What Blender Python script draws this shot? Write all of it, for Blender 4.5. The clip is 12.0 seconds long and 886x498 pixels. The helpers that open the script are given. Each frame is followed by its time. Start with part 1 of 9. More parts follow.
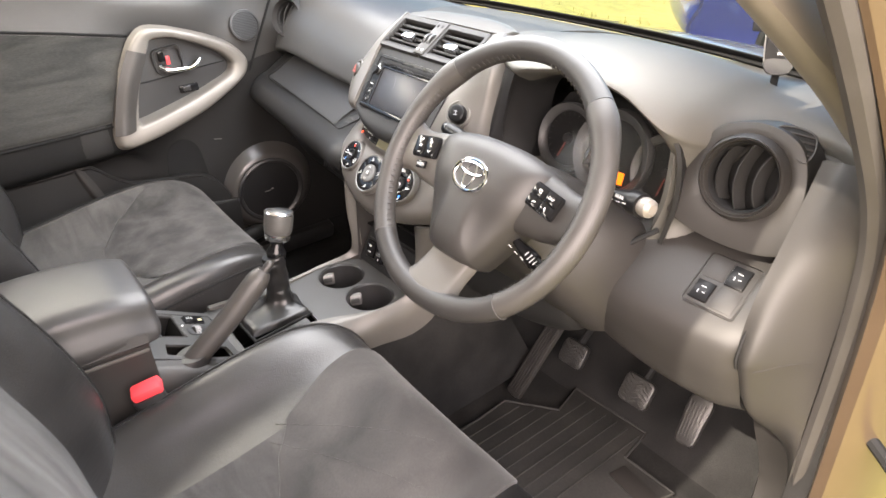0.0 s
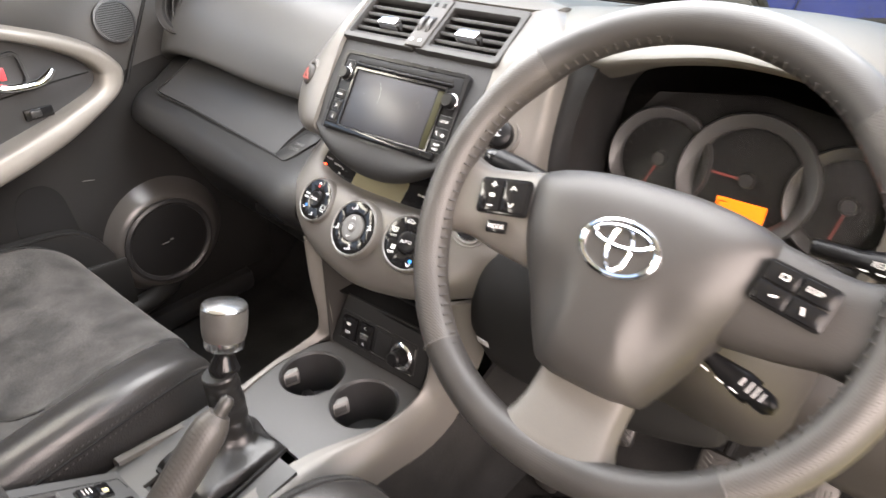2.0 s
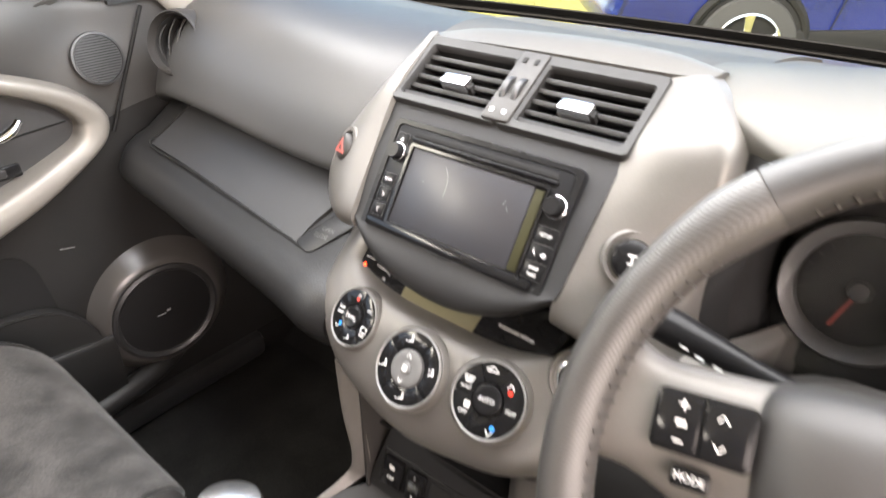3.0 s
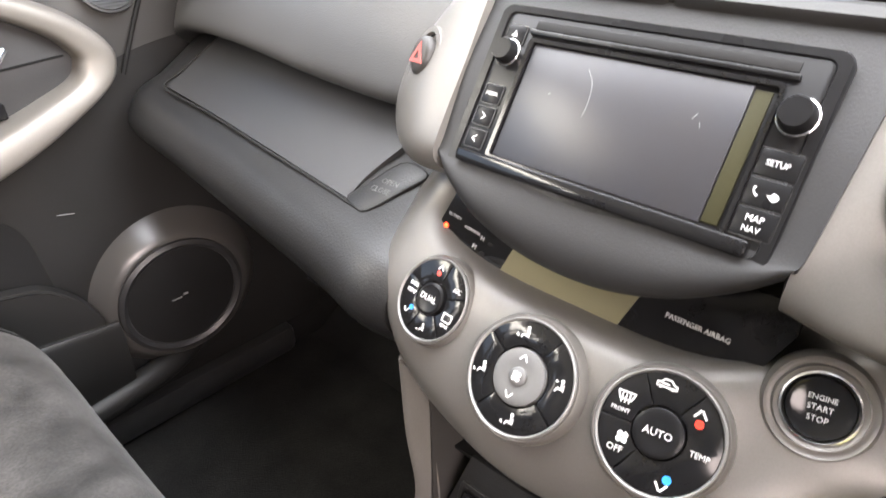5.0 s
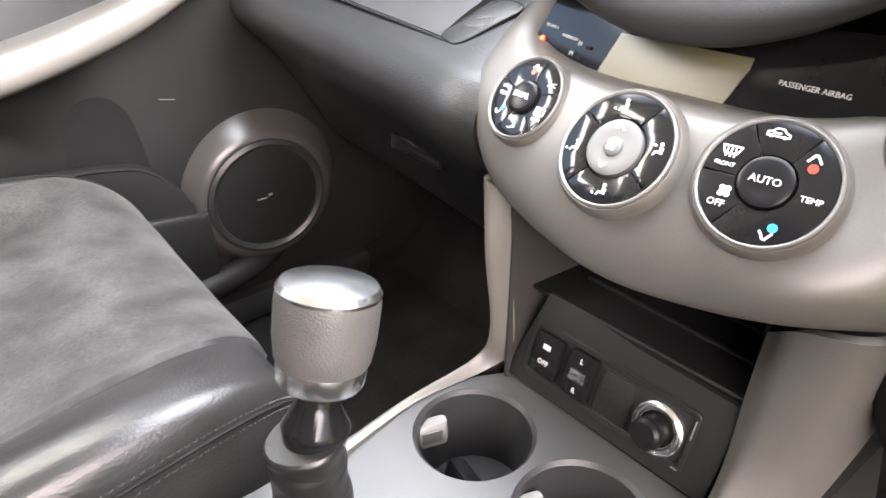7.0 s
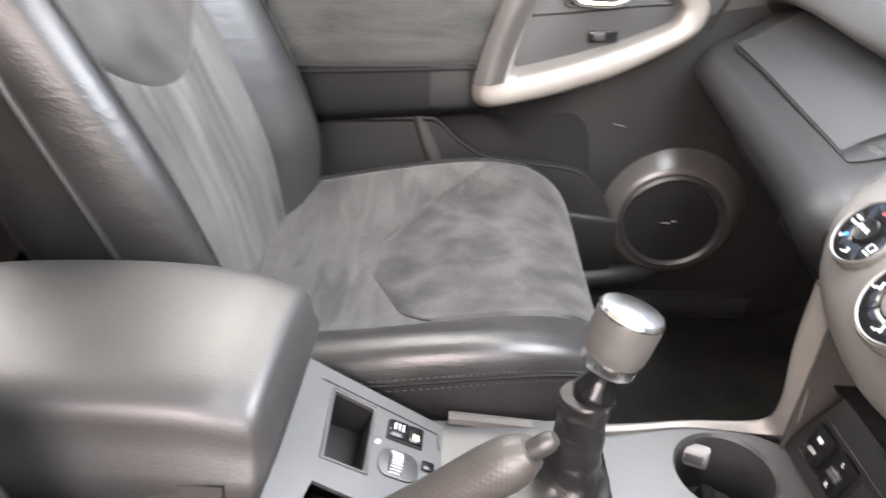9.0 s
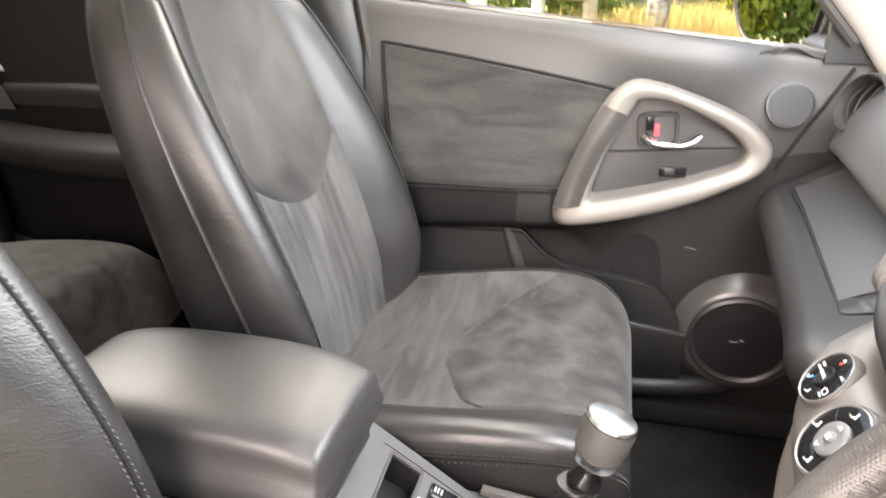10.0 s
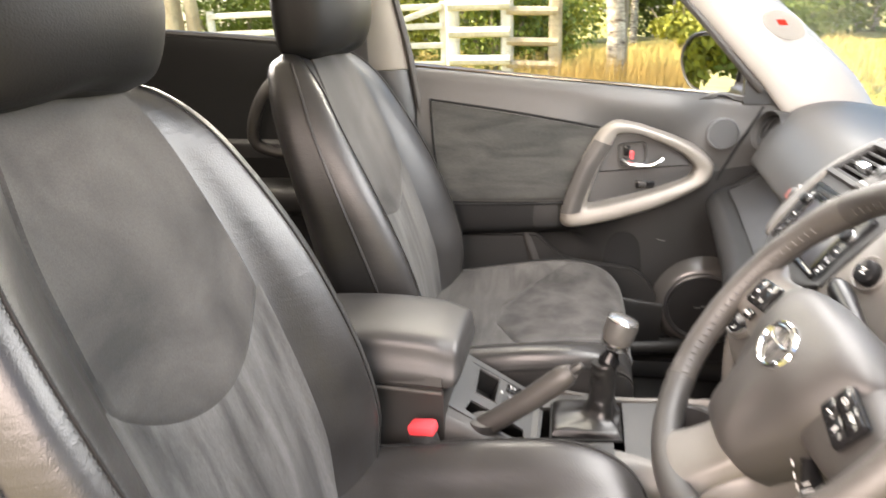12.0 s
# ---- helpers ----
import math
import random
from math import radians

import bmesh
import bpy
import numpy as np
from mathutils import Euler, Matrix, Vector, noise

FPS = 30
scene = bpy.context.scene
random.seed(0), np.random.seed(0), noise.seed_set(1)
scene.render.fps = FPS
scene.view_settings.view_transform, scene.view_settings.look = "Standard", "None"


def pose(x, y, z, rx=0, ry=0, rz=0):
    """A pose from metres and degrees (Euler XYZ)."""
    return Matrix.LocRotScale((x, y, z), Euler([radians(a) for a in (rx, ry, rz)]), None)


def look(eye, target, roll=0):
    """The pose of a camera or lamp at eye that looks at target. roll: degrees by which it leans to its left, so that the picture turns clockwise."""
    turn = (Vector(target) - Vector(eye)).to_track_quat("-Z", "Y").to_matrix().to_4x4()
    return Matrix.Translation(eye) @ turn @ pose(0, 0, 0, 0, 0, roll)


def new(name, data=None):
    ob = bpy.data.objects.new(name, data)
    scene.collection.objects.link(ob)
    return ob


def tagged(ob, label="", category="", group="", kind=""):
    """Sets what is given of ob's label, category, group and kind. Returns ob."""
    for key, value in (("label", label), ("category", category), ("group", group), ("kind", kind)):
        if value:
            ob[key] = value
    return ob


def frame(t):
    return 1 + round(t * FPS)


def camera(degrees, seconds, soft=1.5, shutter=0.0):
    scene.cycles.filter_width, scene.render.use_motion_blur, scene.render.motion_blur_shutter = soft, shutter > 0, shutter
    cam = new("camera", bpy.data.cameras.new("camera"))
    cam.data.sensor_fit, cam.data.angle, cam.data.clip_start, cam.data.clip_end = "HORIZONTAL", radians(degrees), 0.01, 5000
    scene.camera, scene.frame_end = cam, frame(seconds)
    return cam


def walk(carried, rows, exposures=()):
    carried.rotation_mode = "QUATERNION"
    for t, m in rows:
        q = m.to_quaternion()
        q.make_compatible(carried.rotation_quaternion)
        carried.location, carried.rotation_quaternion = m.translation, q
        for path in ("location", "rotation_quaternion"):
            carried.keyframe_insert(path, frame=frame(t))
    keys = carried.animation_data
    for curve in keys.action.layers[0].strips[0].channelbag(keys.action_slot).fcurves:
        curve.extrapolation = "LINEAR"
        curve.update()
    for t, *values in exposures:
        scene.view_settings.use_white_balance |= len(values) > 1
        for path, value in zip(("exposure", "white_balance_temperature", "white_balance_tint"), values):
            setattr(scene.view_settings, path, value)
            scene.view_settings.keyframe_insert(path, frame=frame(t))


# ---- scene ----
cam = camera(68.7, 12.0, 1.5, 0.4)
PATH = [
    (0, (0.951, -0.476, 1.333), (-0.427, 0.557, 0.316), -1.8),
    (0.5, (0.874, -0.428, 1.316), (-0.499, 0.607, 0.294), -1.4),
    (1, (0.767, -0.453, 1.289), (-0.528, 0.682, 0.271), -0.9),
    (1.5, (0.667, -0.421, 1.262), (-0.489, 0.848, 0.236), -1.1),
    (2, (0.539, -0.379, 1.238), (-0.586, 0.916, 0.21), -1.2),
    (2.5, (0.435, -0.325, 1.23), (-0.691, 0.967, 0.199), -1.5),
    (3, (0.318, -0.232, 1.237), (-0.825, 1.053, 0.216), -1.3),
    (3.2, (0.277, -0.197, 1.242), (-0.869, 1.08, 0.214), -1.4),
    (4.8, (0.165, -0.155, 1.125), (-1.025, 1.085, 0.101), -1.4),
    (5, (0.17, -0.16, 1.11), (-1.035, 1.07, 0.093), -1.3),
    (5.5, (0.185, -0.17, 1.079), (-1.055, 1.03, 0.067), -1.4),
    (6, (0.196, -0.185, 1.037), (-1.063, 0.988, 0.018), -1.4),
    (6.5, (0.196, -0.198, 1.001), (-1.096, 0.936, -0.02), -1.6),
    (6.7, (0.2, -0.205, 0.99), (-1.114, 0.911, -0.026), -1.5),
    (8.3, (0.283, -0.23, 0.992), (-1.379, 0.265, -0.004), 0.2),
    (8.5, (0.31, -0.23, 1.018), (-1.394, 0.09, 0.021), -0.2),
    (9, (0.368, -0.22, 1.102), (-1.36, -0.295, 0.098), -0.2),
    (9.1, (0.379, -0.208, 1.115), (-1.347, -0.368, 0.117), -0.7),
    (9.5, (0.42, -0.175, 1.167), (-1.315, -0.496, 0.227), -0.3),
    (10, (0.492, -0.123, 1.207), (-1.287, -0.595, 0.426), -0.6),
    (10.5, (0.562, -0.128, 1.219), (-1.261, -0.674, 0.605), -0.5),
    (11, (0.674, -0.144, 1.259), (-1.144, -0.704, 0.641), -0.5),
    (11.5, (0.82, -0.191, 1.292), (-1.004, -0.729, 0.672), -0.7),
    (12, (0.944, -0.179, 1.287), (-0.898, -0.576, 0.616), -2.4),
]
walk(cam, [(t, look(eye, target, roll)) for t, eye, target, roll in PATH], [(0.0, 2.5, 7150, 14), (3.0, 2.55, 7250, 14), (5.0, 2.8, 7000, 14), (6.5, 3.28, 6800, 14), (8.5, 3.18, 6800, 14), (9.5, 3.05, 7050, 14), (11.0, 2.8, 7450, 14), (12.0, 2.65, 7500, 14)])

# ---- light: high sun behind the car, open sky ----
SUN_DIR = Vector((0.10, -0.70, 0.71)).normalized()
sun = new("sun", bpy.data.lights.new("sun", "SUN"))
sun.data.energy, sun.data.angle, sun.data.color = 2.8, radians(0.6), (1.0, 0.95, 0.86)
sun.matrix_world = look(SUN_DIR * 30, (0, 0, 0))
world = bpy.data.worlds.new("sky")
scene.world = world
world.use_nodes = True
wn = world.node_tree.nodes
sky = wn.new("ShaderNodeTexSky")
sky.sky_type, sky.sun_disc = "NISHITA", False
sky.sun_elevation = math.asin(SUN_DIR.z)
sky.sun_rotation = math.atan2(SUN_DIR.x, SUN_DIR.y)
sky.air_density, sky.dust_density = 1.0, 2.0
world.node_tree.links.new(sky.outputs[0], wn["Background"].inputs[0])
wn["Background"].inputs[1].default_value = 0.15


def opening_lamp(name, eye, target, w, h, watts, tint):
    """Daylight from the sky and the sunlit ground, standing in an open doorway or a window."""
    l = new(name, bpy.data.lights.new(name, "AREA"))
    l.data.shape, l.data.size, l.data.size_y, l.data.energy, l.data.color = "RECTANGLE", w, h, watts, tint
    l.matrix_world = look(eye, target)


opening_lamp("doorway_daylight", (1.60, -0.85, 1.55), (-0.25, -0.1, 0.62), 2.0, 0.90, 25, (1.0, 0.86, 0.81))
opening_lamp("windscreen_daylight", (0, 0.150, 1.355), (0, -0.459, 0.562), 1.08, 0.40, 5.2, (0.90, 0.95, 1.0))
opening_lamp("side_window_daylight", (-0.645, -0.85, 1.490), (0.2, -0.75, 1.0), 1.5, 0.12, 4.6, (1.0, 0.985, 0.93))


# ---- materials ----
def material(name, base, rough=0.5, metal=0.0, second=None, blotch=6.0, grain=0.0, grain_size=900.0, bump=0.0, bump_size=400.0,
             cells=False, sheen=0.0, coat=0.0, rough_var=0.08, stretch=(1, 1, 1), spec=0.5, ior=1.45, warp=0.0, crease=0.0, order=1.0):
    """A surface with colour varied at two scales and a fine relief, all in metres."""
    m = bpy.data.materials.new(name)
    m.use_nodes = True
    nt = m.node_tree
    N, L = nt.nodes, nt.links
    b = N["Principled BSDF"]
    tc = N.new("ShaderNodeTexCoord")
    mp = N.new("ShaderNodeMapping")
    mp.inputs["Scale"].default_value = stretch
    L.new(tc.outputs["Object"], mp.inputs["Vector"])
    big = N.new("ShaderNodeTexNoise")
    big.inputs["Scale"].default_value, big.inputs["Detail"].default_value = blotch, 5.0
    big.inputs["Distortion"].default_value = warp
    L.new(mp.outputs[0], big.inputs["Vector"])
    ramp = N.new("ShaderNodeValToRGB")
    second = second or tuple(c * 0.8 for c in base)
    ramp.color_ramp.elements[0].color, ramp.color_ramp.elements[0].position = (*second, 1), 0.32
    ramp.color_ramp.elements[1].color, ramp.color_ramp.elements[1].position = (*base, 1), 0.68
    L.new(big.outputs[0], ramp.inputs[0])
    colour = ramp.outputs[0]
    fine = N.new("ShaderNodeTexNoise")
    fine.inputs["Scale"].default_value, fine.inputs["Detail"].default_value = grain_size, 2.0
    L.new(mp.outputs[0], fine.inputs["Vector"])
    if grain:
        mix = N.new("ShaderNodeMix")
        mix.data_type, mix.blend_type = "RGBA", "OVERLAY"
        mix.inputs["Factor"].default_value = grain
        L.new(colour, mix.inputs[6])
        L.new(fine.outputs[0], mix.inputs[7])
        colour = mix.outputs[2]
    L.new(colour, b.inputs["Base Color"])
    rr = N.new("ShaderNodeMapRange")
    rr.inputs[3].default_value, rr.inputs[4].default_value = max(0.02, rough - rough_var), min(1.0, rough + rough_var)
    L.new(big.outputs[0], rr.inputs[0])
    L.new(rr.outputs[0], b.inputs["Roughness"])
    b.inputs["Metallic"].default_value = metal
    b.inputs["IOR"].default_value = ior
    b.inputs["Specular IOR Level"].default_value = spec
    if sheen:
        b.inputs["Sheen Weight"].default_value, b.inputs["Sheen Roughness"].default_value = sheen, 0.45
    if coat:
        b.inputs["Coat Weight"].default_value, b.inputs["Coat Roughness"].default_value = coat, 0.05
    if bump:
        if cells:
            t = N.new("ShaderNodeTexVoronoi")
            t.feature = "SMOOTH_F1"
            t.inputs["Randomness"].default_value = order
        else:
            t = N.new("ShaderNodeTexNoise")
            t.inputs["Detail"].default_value = 3.0
        t.inputs["Scale"].default_value = bump_size
        L.new(mp.outputs[0], t.inputs["Vector"])
        bp = N.new("ShaderNodeBump")
        bp.inputs["Strength"].default_value, bp.inputs["Distance"].default_value = bump, 0.001
        L.new(t.outputs[0], bp.inputs["Height"])
        L.new(bp.outputs[0], b.inputs["Normal"])
        if crease:
            fold = N.new("ShaderNodeTexNoise")
            fold.inputs["Scale"].default_value, fold.inputs["Detail"].default_value, fold.inputs["Distortion"].default_value = 34.0, 5.0, 0.9
            stretched = N.new("ShaderNodeMapping")
            stretched.inputs["Scale"].default_value = (0.55, 0.55, 2.4)
            L.new(tc.outputs["Object"], stretched.inputs["Vector"])
            L.new(stretched.outputs[0], fold.inputs["Vector"])
            b2 = N.new("ShaderNodeBump")
            b2.inputs["Strength"].default_value, b2.inputs["Distance"].default_value = crease, 0.004
            L.new(fold.outputs[0], b2.inputs["Height"])
            L.new(b2.outputs[0], bp.inputs["Normal"])
    return m


def plain(name, base, rough=0.5, metal=0.0, emit=0.0, coat=0.0):
    m = bpy.data.materials.new(name)
    m.use_nodes = True
    b = m.node_tree.nodes["Principled BSDF"]
    b.inputs["Base Color"].default_value, b.inputs["Roughness"].default_value, b.inputs["Metallic"].default_value = (*base, 1), rough, metal
    b.inputs["Coat Weight"].default_value = coat
    if emit:
        b.inputs["Emission Color"].default_value, b.inputs["Emission Strength"].default_value = (*base, 1), emit
    return m


def glass(name, tint=(0.93, 0.96, 0.95), gloss=0.02, edge=0.40, face=0.015):
    m = bpy.data.materials.new(name)
    m.use_nodes = True
    N, L = m.node_tree.nodes, m.node_tree.links
    N.remove(N["Principled BSDF"])
    tr, gl, mx, fr = N.new("ShaderNodeBsdfTransparent"), N.new("ShaderNodeBsdfGlossy"), N.new("ShaderNodeMixShader"), N.new("ShaderNodeLayerWeight")
    tr.inputs[0].default_value, gl.inputs["Roughness"].default_value = (*tint, 1), gloss
    pw = N.new("ShaderNodeMath")
    pw.operation, pw.inputs[1].default_value = "POWER", 5.0
    sc = N.new("ShaderNodeMath")
    sc.operation, sc.inputs[1].default_value, sc.inputs[2].default_value = "MULTIPLY_ADD", edge, face
    L.new(fr.outputs["Facing"], pw.inputs[0])
    L.new(pw.outputs[0], sc.inputs[0])
    L.new(sc.outputs[0], mx.inputs[0])
    L.new(tr.outputs[0], mx.inputs[1])
    L.new(gl.outputs[0], mx.inputs[2])
    L.new(mx.outputs[0], N["Material Output"].inputs[0])
    return m


SOFT = material("dash_soft_plastic", (0.037, 0.0360, 0.0348), 0.46, grain=0.15, bump=0.14, bump_size=900, cells=True, blotch=5)
DOOR_SOFT = material("door_soft_plastic", (0.052, 0.0508, 0.0490), 0.48, grain=0.15, bump=0.14, bump_size=900, cells=True, blotch=5)
# Dash plastic made paler: sunlight through the windscreen is put into the colour.
DASH_TOP = material("sunlit_dash_top", (0.078, 0.074, 0.065), 0.58, second=(0.064, 0.061, 0.054), grain=0.12, bump=0.10, bump_size=900, cells=True, blotch=5, spec=0.4)
HARD = material("charcoal_plastic", (0.024, 0.024, 0.0245), 0.38, grain=0.2, bump=0.2, bump_size=900, blotch=7)
KNEE = material("grained_grey_plastic", (0.024, 0.0222, 0.0206), 0.52, spec=0.42, grain=0.2, bump=0.12, bump_size=1000, cells=True, blotch=6)
SILVER = material("silver_grey_painted_plastic", (0.108, 0.101, 0.093), 0.42, metal=0.25, grain=0.12, bump=0.04, bump_size=1500, blotch=8, rough_var=0.04)
BRONZE_TRIM = material("champagne_painted_trim", (0.185, 0.171, 0.152), 0.46, metal=0.35, grain=0.1, bump=0.04, bump_size=1500, blotch=8, rough_var=0.04)
LEATHER = material("black_leather", (0.023, 0.0218, 0.0212), 0.38, second=(0.010, 0.0096, 0.0094), spec=0.58, crease=0.15, grain=0.3, bump=0.24, bump_size=560, cells=True, blotch=9, rough_var=0.1)
RIM_LEATHER = material("wheel_leather", (0.023, 0.0220, 0.0212), 0.50, second=(0.016, 0.0155, 0.015), spec=0.45, grain=0.2, bump=0.16, bump_size=900, cells=True, order=0.1, blotch=20)
# Darker copy of black_leather: the headrests' shade is put into the colour.
HEADREST = material("darkened_matt_leather", (0.0055, 0.0053, 0.0052), 0.56, second=(0.0035, 0.0035, 0.0035), spec=0.26, crease=0.1, grain=0.25, bump=0.2, bump_size=520, cells=True, blotch=9)
BOOT = material("creased_black_leather", (0.012, 0.0115, 0.0115), 0.34, second=(0.007, 0.007, 0.007), crease=0.35, grain=0.2, bump=0.15, bump_size=260, blotch=30, spec=0.5)
LOWER = material("dark_lower_door_plastic", (0.0150, 0.0147, 0.0144), 0.45, grain=0.2, bump=0.15, bump_size=800, blotch=7, spec=0.35)
SHELF = material("dark_grained_dash_plastic", (0.011, 0.011, 0.0112), 0.44, grain=0.15, bump=0.22, bump_size=640, cells=True, blotch=6, spec=0.36)
TOP_GREY = material("grey_painted_top", (0.078, 0.074, 0.067), 0.46, metal=0.1, grain=0.12, bump=0.06, bump_size=1200, blotch=6, spec=0.35)
VENT = material("vent_plastic", (0.022, 0.0215, 0.021), 0.5, grain=0.15, bump=0.1, bump_size=900, blotch=10, spec=0.25)
POD = material("glossy_charcoal_plastic", (0.052, 0.049, 0.046), 0.32, grain=0.1, bump=0.08, bump_size=900, blotch=6, spec=0.8)
VINYL = material("smooth_armrest_vinyl", (0.025, 0.0238, 0.0234), 0.44, grain=0.15, bump=0.16, bump_size=700, cells=True, blotch=8, spec=0.62)
SUEDE = material("grey_suede", (0.038, 0.0366, 0.0354), 0.78, second=(0.009, 0.0088, 0.0086), grain=0.6, grain_size=380, bump=0.3, bump_size=600, blotch=24, sheen=0.12, rough_var=0.05, warp=0.35, stretch=(1.0, 0.9, 0.7), spec=0.28)
SUEDE_PLAIN = material("smooth_grey_suede", (0.050, 0.0475, 0.045), 0.78, second=(0.014, 0.0135, 0.013), grain=0.4, grain_size=520, bump=0.2, bump_size=700, blotch=7, sheen=0.15, rough_var=0.05, warp=0.8, spec=0.28)
SUEDE_STREAK = material("brushed_grey_suede", (0.074, 0.073, 0.071), 0.78, second=(0.018, 0.0178, 0.0175), grain=0.4, grain_size=520, bump=0.2, bump_size=700, blotch=16, sheen=0.15, rough_var=0.05, warp=0.5, stretch=(2.0, 0.6, 0.22), spec=0.28)
SUEDE_WORN = material("worn_grey_suede", (0.050, 0.0483, 0.0465), 0.78, second=(0.020, 0.0195, 0.019), grain=0.4, grain_size=520, bump=0.2, bump_size=700, blotch=15, sheen=0.12, rough_var=0.05, warp=0.9, crease=0.3, stretch=(0.5, 2.2, 1.0), spec=0.28)
STITCH = plain("grey_thread", (0.05, 0.048, 0.046), 0.7)
DOOR_CLOTH = material("door_suede", (0.052, 0.051, 0.047), 0.9, second=(0.024, 0.024, 0.0225), grain=0.3, grain_size=300, bump=0.3, bump_size=350, blotch=9, sheen=0.25, stretch=(1, 0.5, 2), warp=1.2, spec=0.2)
CARPET = material("black_carpet", (0.020, 0.0195, 0.019), 1.0, second=(0.011, 0.0108, 0.0105), spec=0.15, grain=0.5, grain_size=500, bump=0.9, bump_size=420, blotch=12)
RUBBER = material("ribbed_rubber", (0.030, 0.029, 0.027), 0.6, second=(0.017, 0.017, 0.016), spec=0.4, grain=0.4, grain_size=200, bump=0.2, bump_size=250, blotch=14)
GLOSS = material("gloss_black", (0.007, 0.007, 0.0075), 0.12, spec=0.26, grain=0.05, blotch=30, rough_var=0.02)
FACE = material("satin_black", (0.0075, 0.0075, 0.008), 0.28, spec=0.14, grain=0.1, blotch=20, rough_var=0.03)
BLACK = material("matt_black", (0.010, 0.010, 0.010), 0.75, spec=0.2, grain=0.2, blotch=20)
# Shade on the rear door and in the console pocket, put into the colour.
SHADE_BLACK = material("shaded_trim_black", (0.005, 0.005, 0.005), 0.7, spec=0.2, grain=0.2, blotch=10)
GRIP = material("dimpled_grip_rubber", (0.040, 0.037, 0.034), 0.45, grain=0.1, bump=0.5, bump_size=300, cells=True, order=0.15, blotch=20)
SCUFF = plain("fine_scuff", (0.16, 0.16, 0.16), 0.6)
CHROME = plain("chrome", (0.86, 0.87, 0.88), 0.07, 1.0)
ALU = material("brushed_aluminium", (0.78, 0.78, 0.78), 0.22, metal=1.0, grain=0.15, grain_size=700, bump=0.05, bump_size=900, blotch=20)
PEDAL = material("worn_pedal_metal", (0.050, 0.048, 0.046), 0.42, metal=0.5, second=(0.035, 0.034, 0.033), grain=0.3, grain_size=300, blotch=30)
WHITE_INK = plain("white_print", (0.50, 0.50, 0.49), 0.5)
RIM_SILVER = material("satin_silver_plastic", (0.17, 0.168, 0.163), 0.48, metal=0.3, grain=0.1, blotch=30)
GREY_INK = plain("grey_print", (0.34, 0.34, 0.34), 0.5)
HAZARD_RED = plain("faded_red", (0.26, 0.055, 0.045), 0.4)
RED = plain("red_print", (0.62, 0.03, 0.015), 0.4)
BLUE = plain("blue_print", (0.01, 0.20, 0.62), 0.4)
CONSOLE_GREY = material("satin_grey_console_plastic", (0.042, 0.0422, 0.042), 0.42, grain=0.12, bump=0.08, bump_size=1100, blotch=8, spec=0.55)
KNOB = material("smooth_grey_leather", (0.062, 0.060, 0.057), 0.42, second=(0.046, 0.0445, 0.0425), grain=0.2, bump=0.25, bump_size=900, cells=True, blotch=30)
DIAL_GREY = material("satin_grey_dial", (0.080, 0.0795, 0.0785), 0.50, grain=0.08, bump=0.03, bump_size=1500, blotch=30)
CHIN = material("matt_charcoal_plastic", (0.018, 0.018, 0.0184), 0.56, grain=0.2, bump=0.15, bump_size=900, blotch=7, spec=0.25)
AIRBAG = material("airbag_cover_plastic", (0.026, 0.0246, 0.0234), 0.48, grain=0.15, bump=0.10, bump_size=1300, blotch=5)
BUCKLE_RED = plain("buckle_red", (0.72, 0.05, 0.06), 0.35)
ORANGE = plain("orange_display", (1.0, 0.16, 0.005), 0.5, emit=0.55)
LED_RED = plain("red_led", (1.0, 0.04, 0.01), 0.4, emit=2.0)
LCD_PALE = plain("pale_indicator", (0.45, 0.40, 0.24), 0.4)
OLIVE_EDGE = material("dark_olive_edge", (0.024, 0.0225, 0.010), 0.6, spec=0.12, grain=0.1, blotch=30)
LCD = plain("olive_display", (0.105, 0.096, 0.055), 0.30)
SCREEN = material("dusty_touch_screen", (0.022, 0.0215, 0.0235), 0.34, second=(0.022, 0.0225, 0.026), blotch=30, rough_var=0.04, spec=0.36)
LINER = material("pale_headlining", (0.58, 0.56, 0.53), 0.85, second=(0.54, 0.52, 0.49), grain=0.2, bump=0.2, bump_size=600, blotch=5)
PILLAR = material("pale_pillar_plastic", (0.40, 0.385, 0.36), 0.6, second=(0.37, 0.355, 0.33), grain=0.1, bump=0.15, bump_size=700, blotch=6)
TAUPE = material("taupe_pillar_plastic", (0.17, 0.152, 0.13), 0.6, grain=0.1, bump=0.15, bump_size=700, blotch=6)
BODY = material("bronze_car_paint", (0.095, 0.066, 0.042), 0.36, metal=0.4, grain=0.12, grain_size=1500, blotch=5, coat=0.7, rough_var=0.03)
SEAL = material("door_seal_rubber", (0.035, 0.032, 0.03), 0.55, grain=0.2, blotch=20)
DARK_GLASS = plain("tinted_glass", (0.02, 0.022, 0.025), 0.05, coat=0.5)
GLASS = glass("window_glass")
SIDE_GLASS = glass("side_window_glass", (0.95, 0.96, 0.93), 0.02, 0.10, 0.003)


# ---- mesh tools ----
def catmull(p0, p1, p2, p3, t):
    return 0.5 * (2 * p1 + (p2 - p0) * t + (2 * p0 - 5 * p1 + 4 * p2 - p3) * t * t + (3 * p1 - p0 - 3 * p2 + p3) * t ** 3)


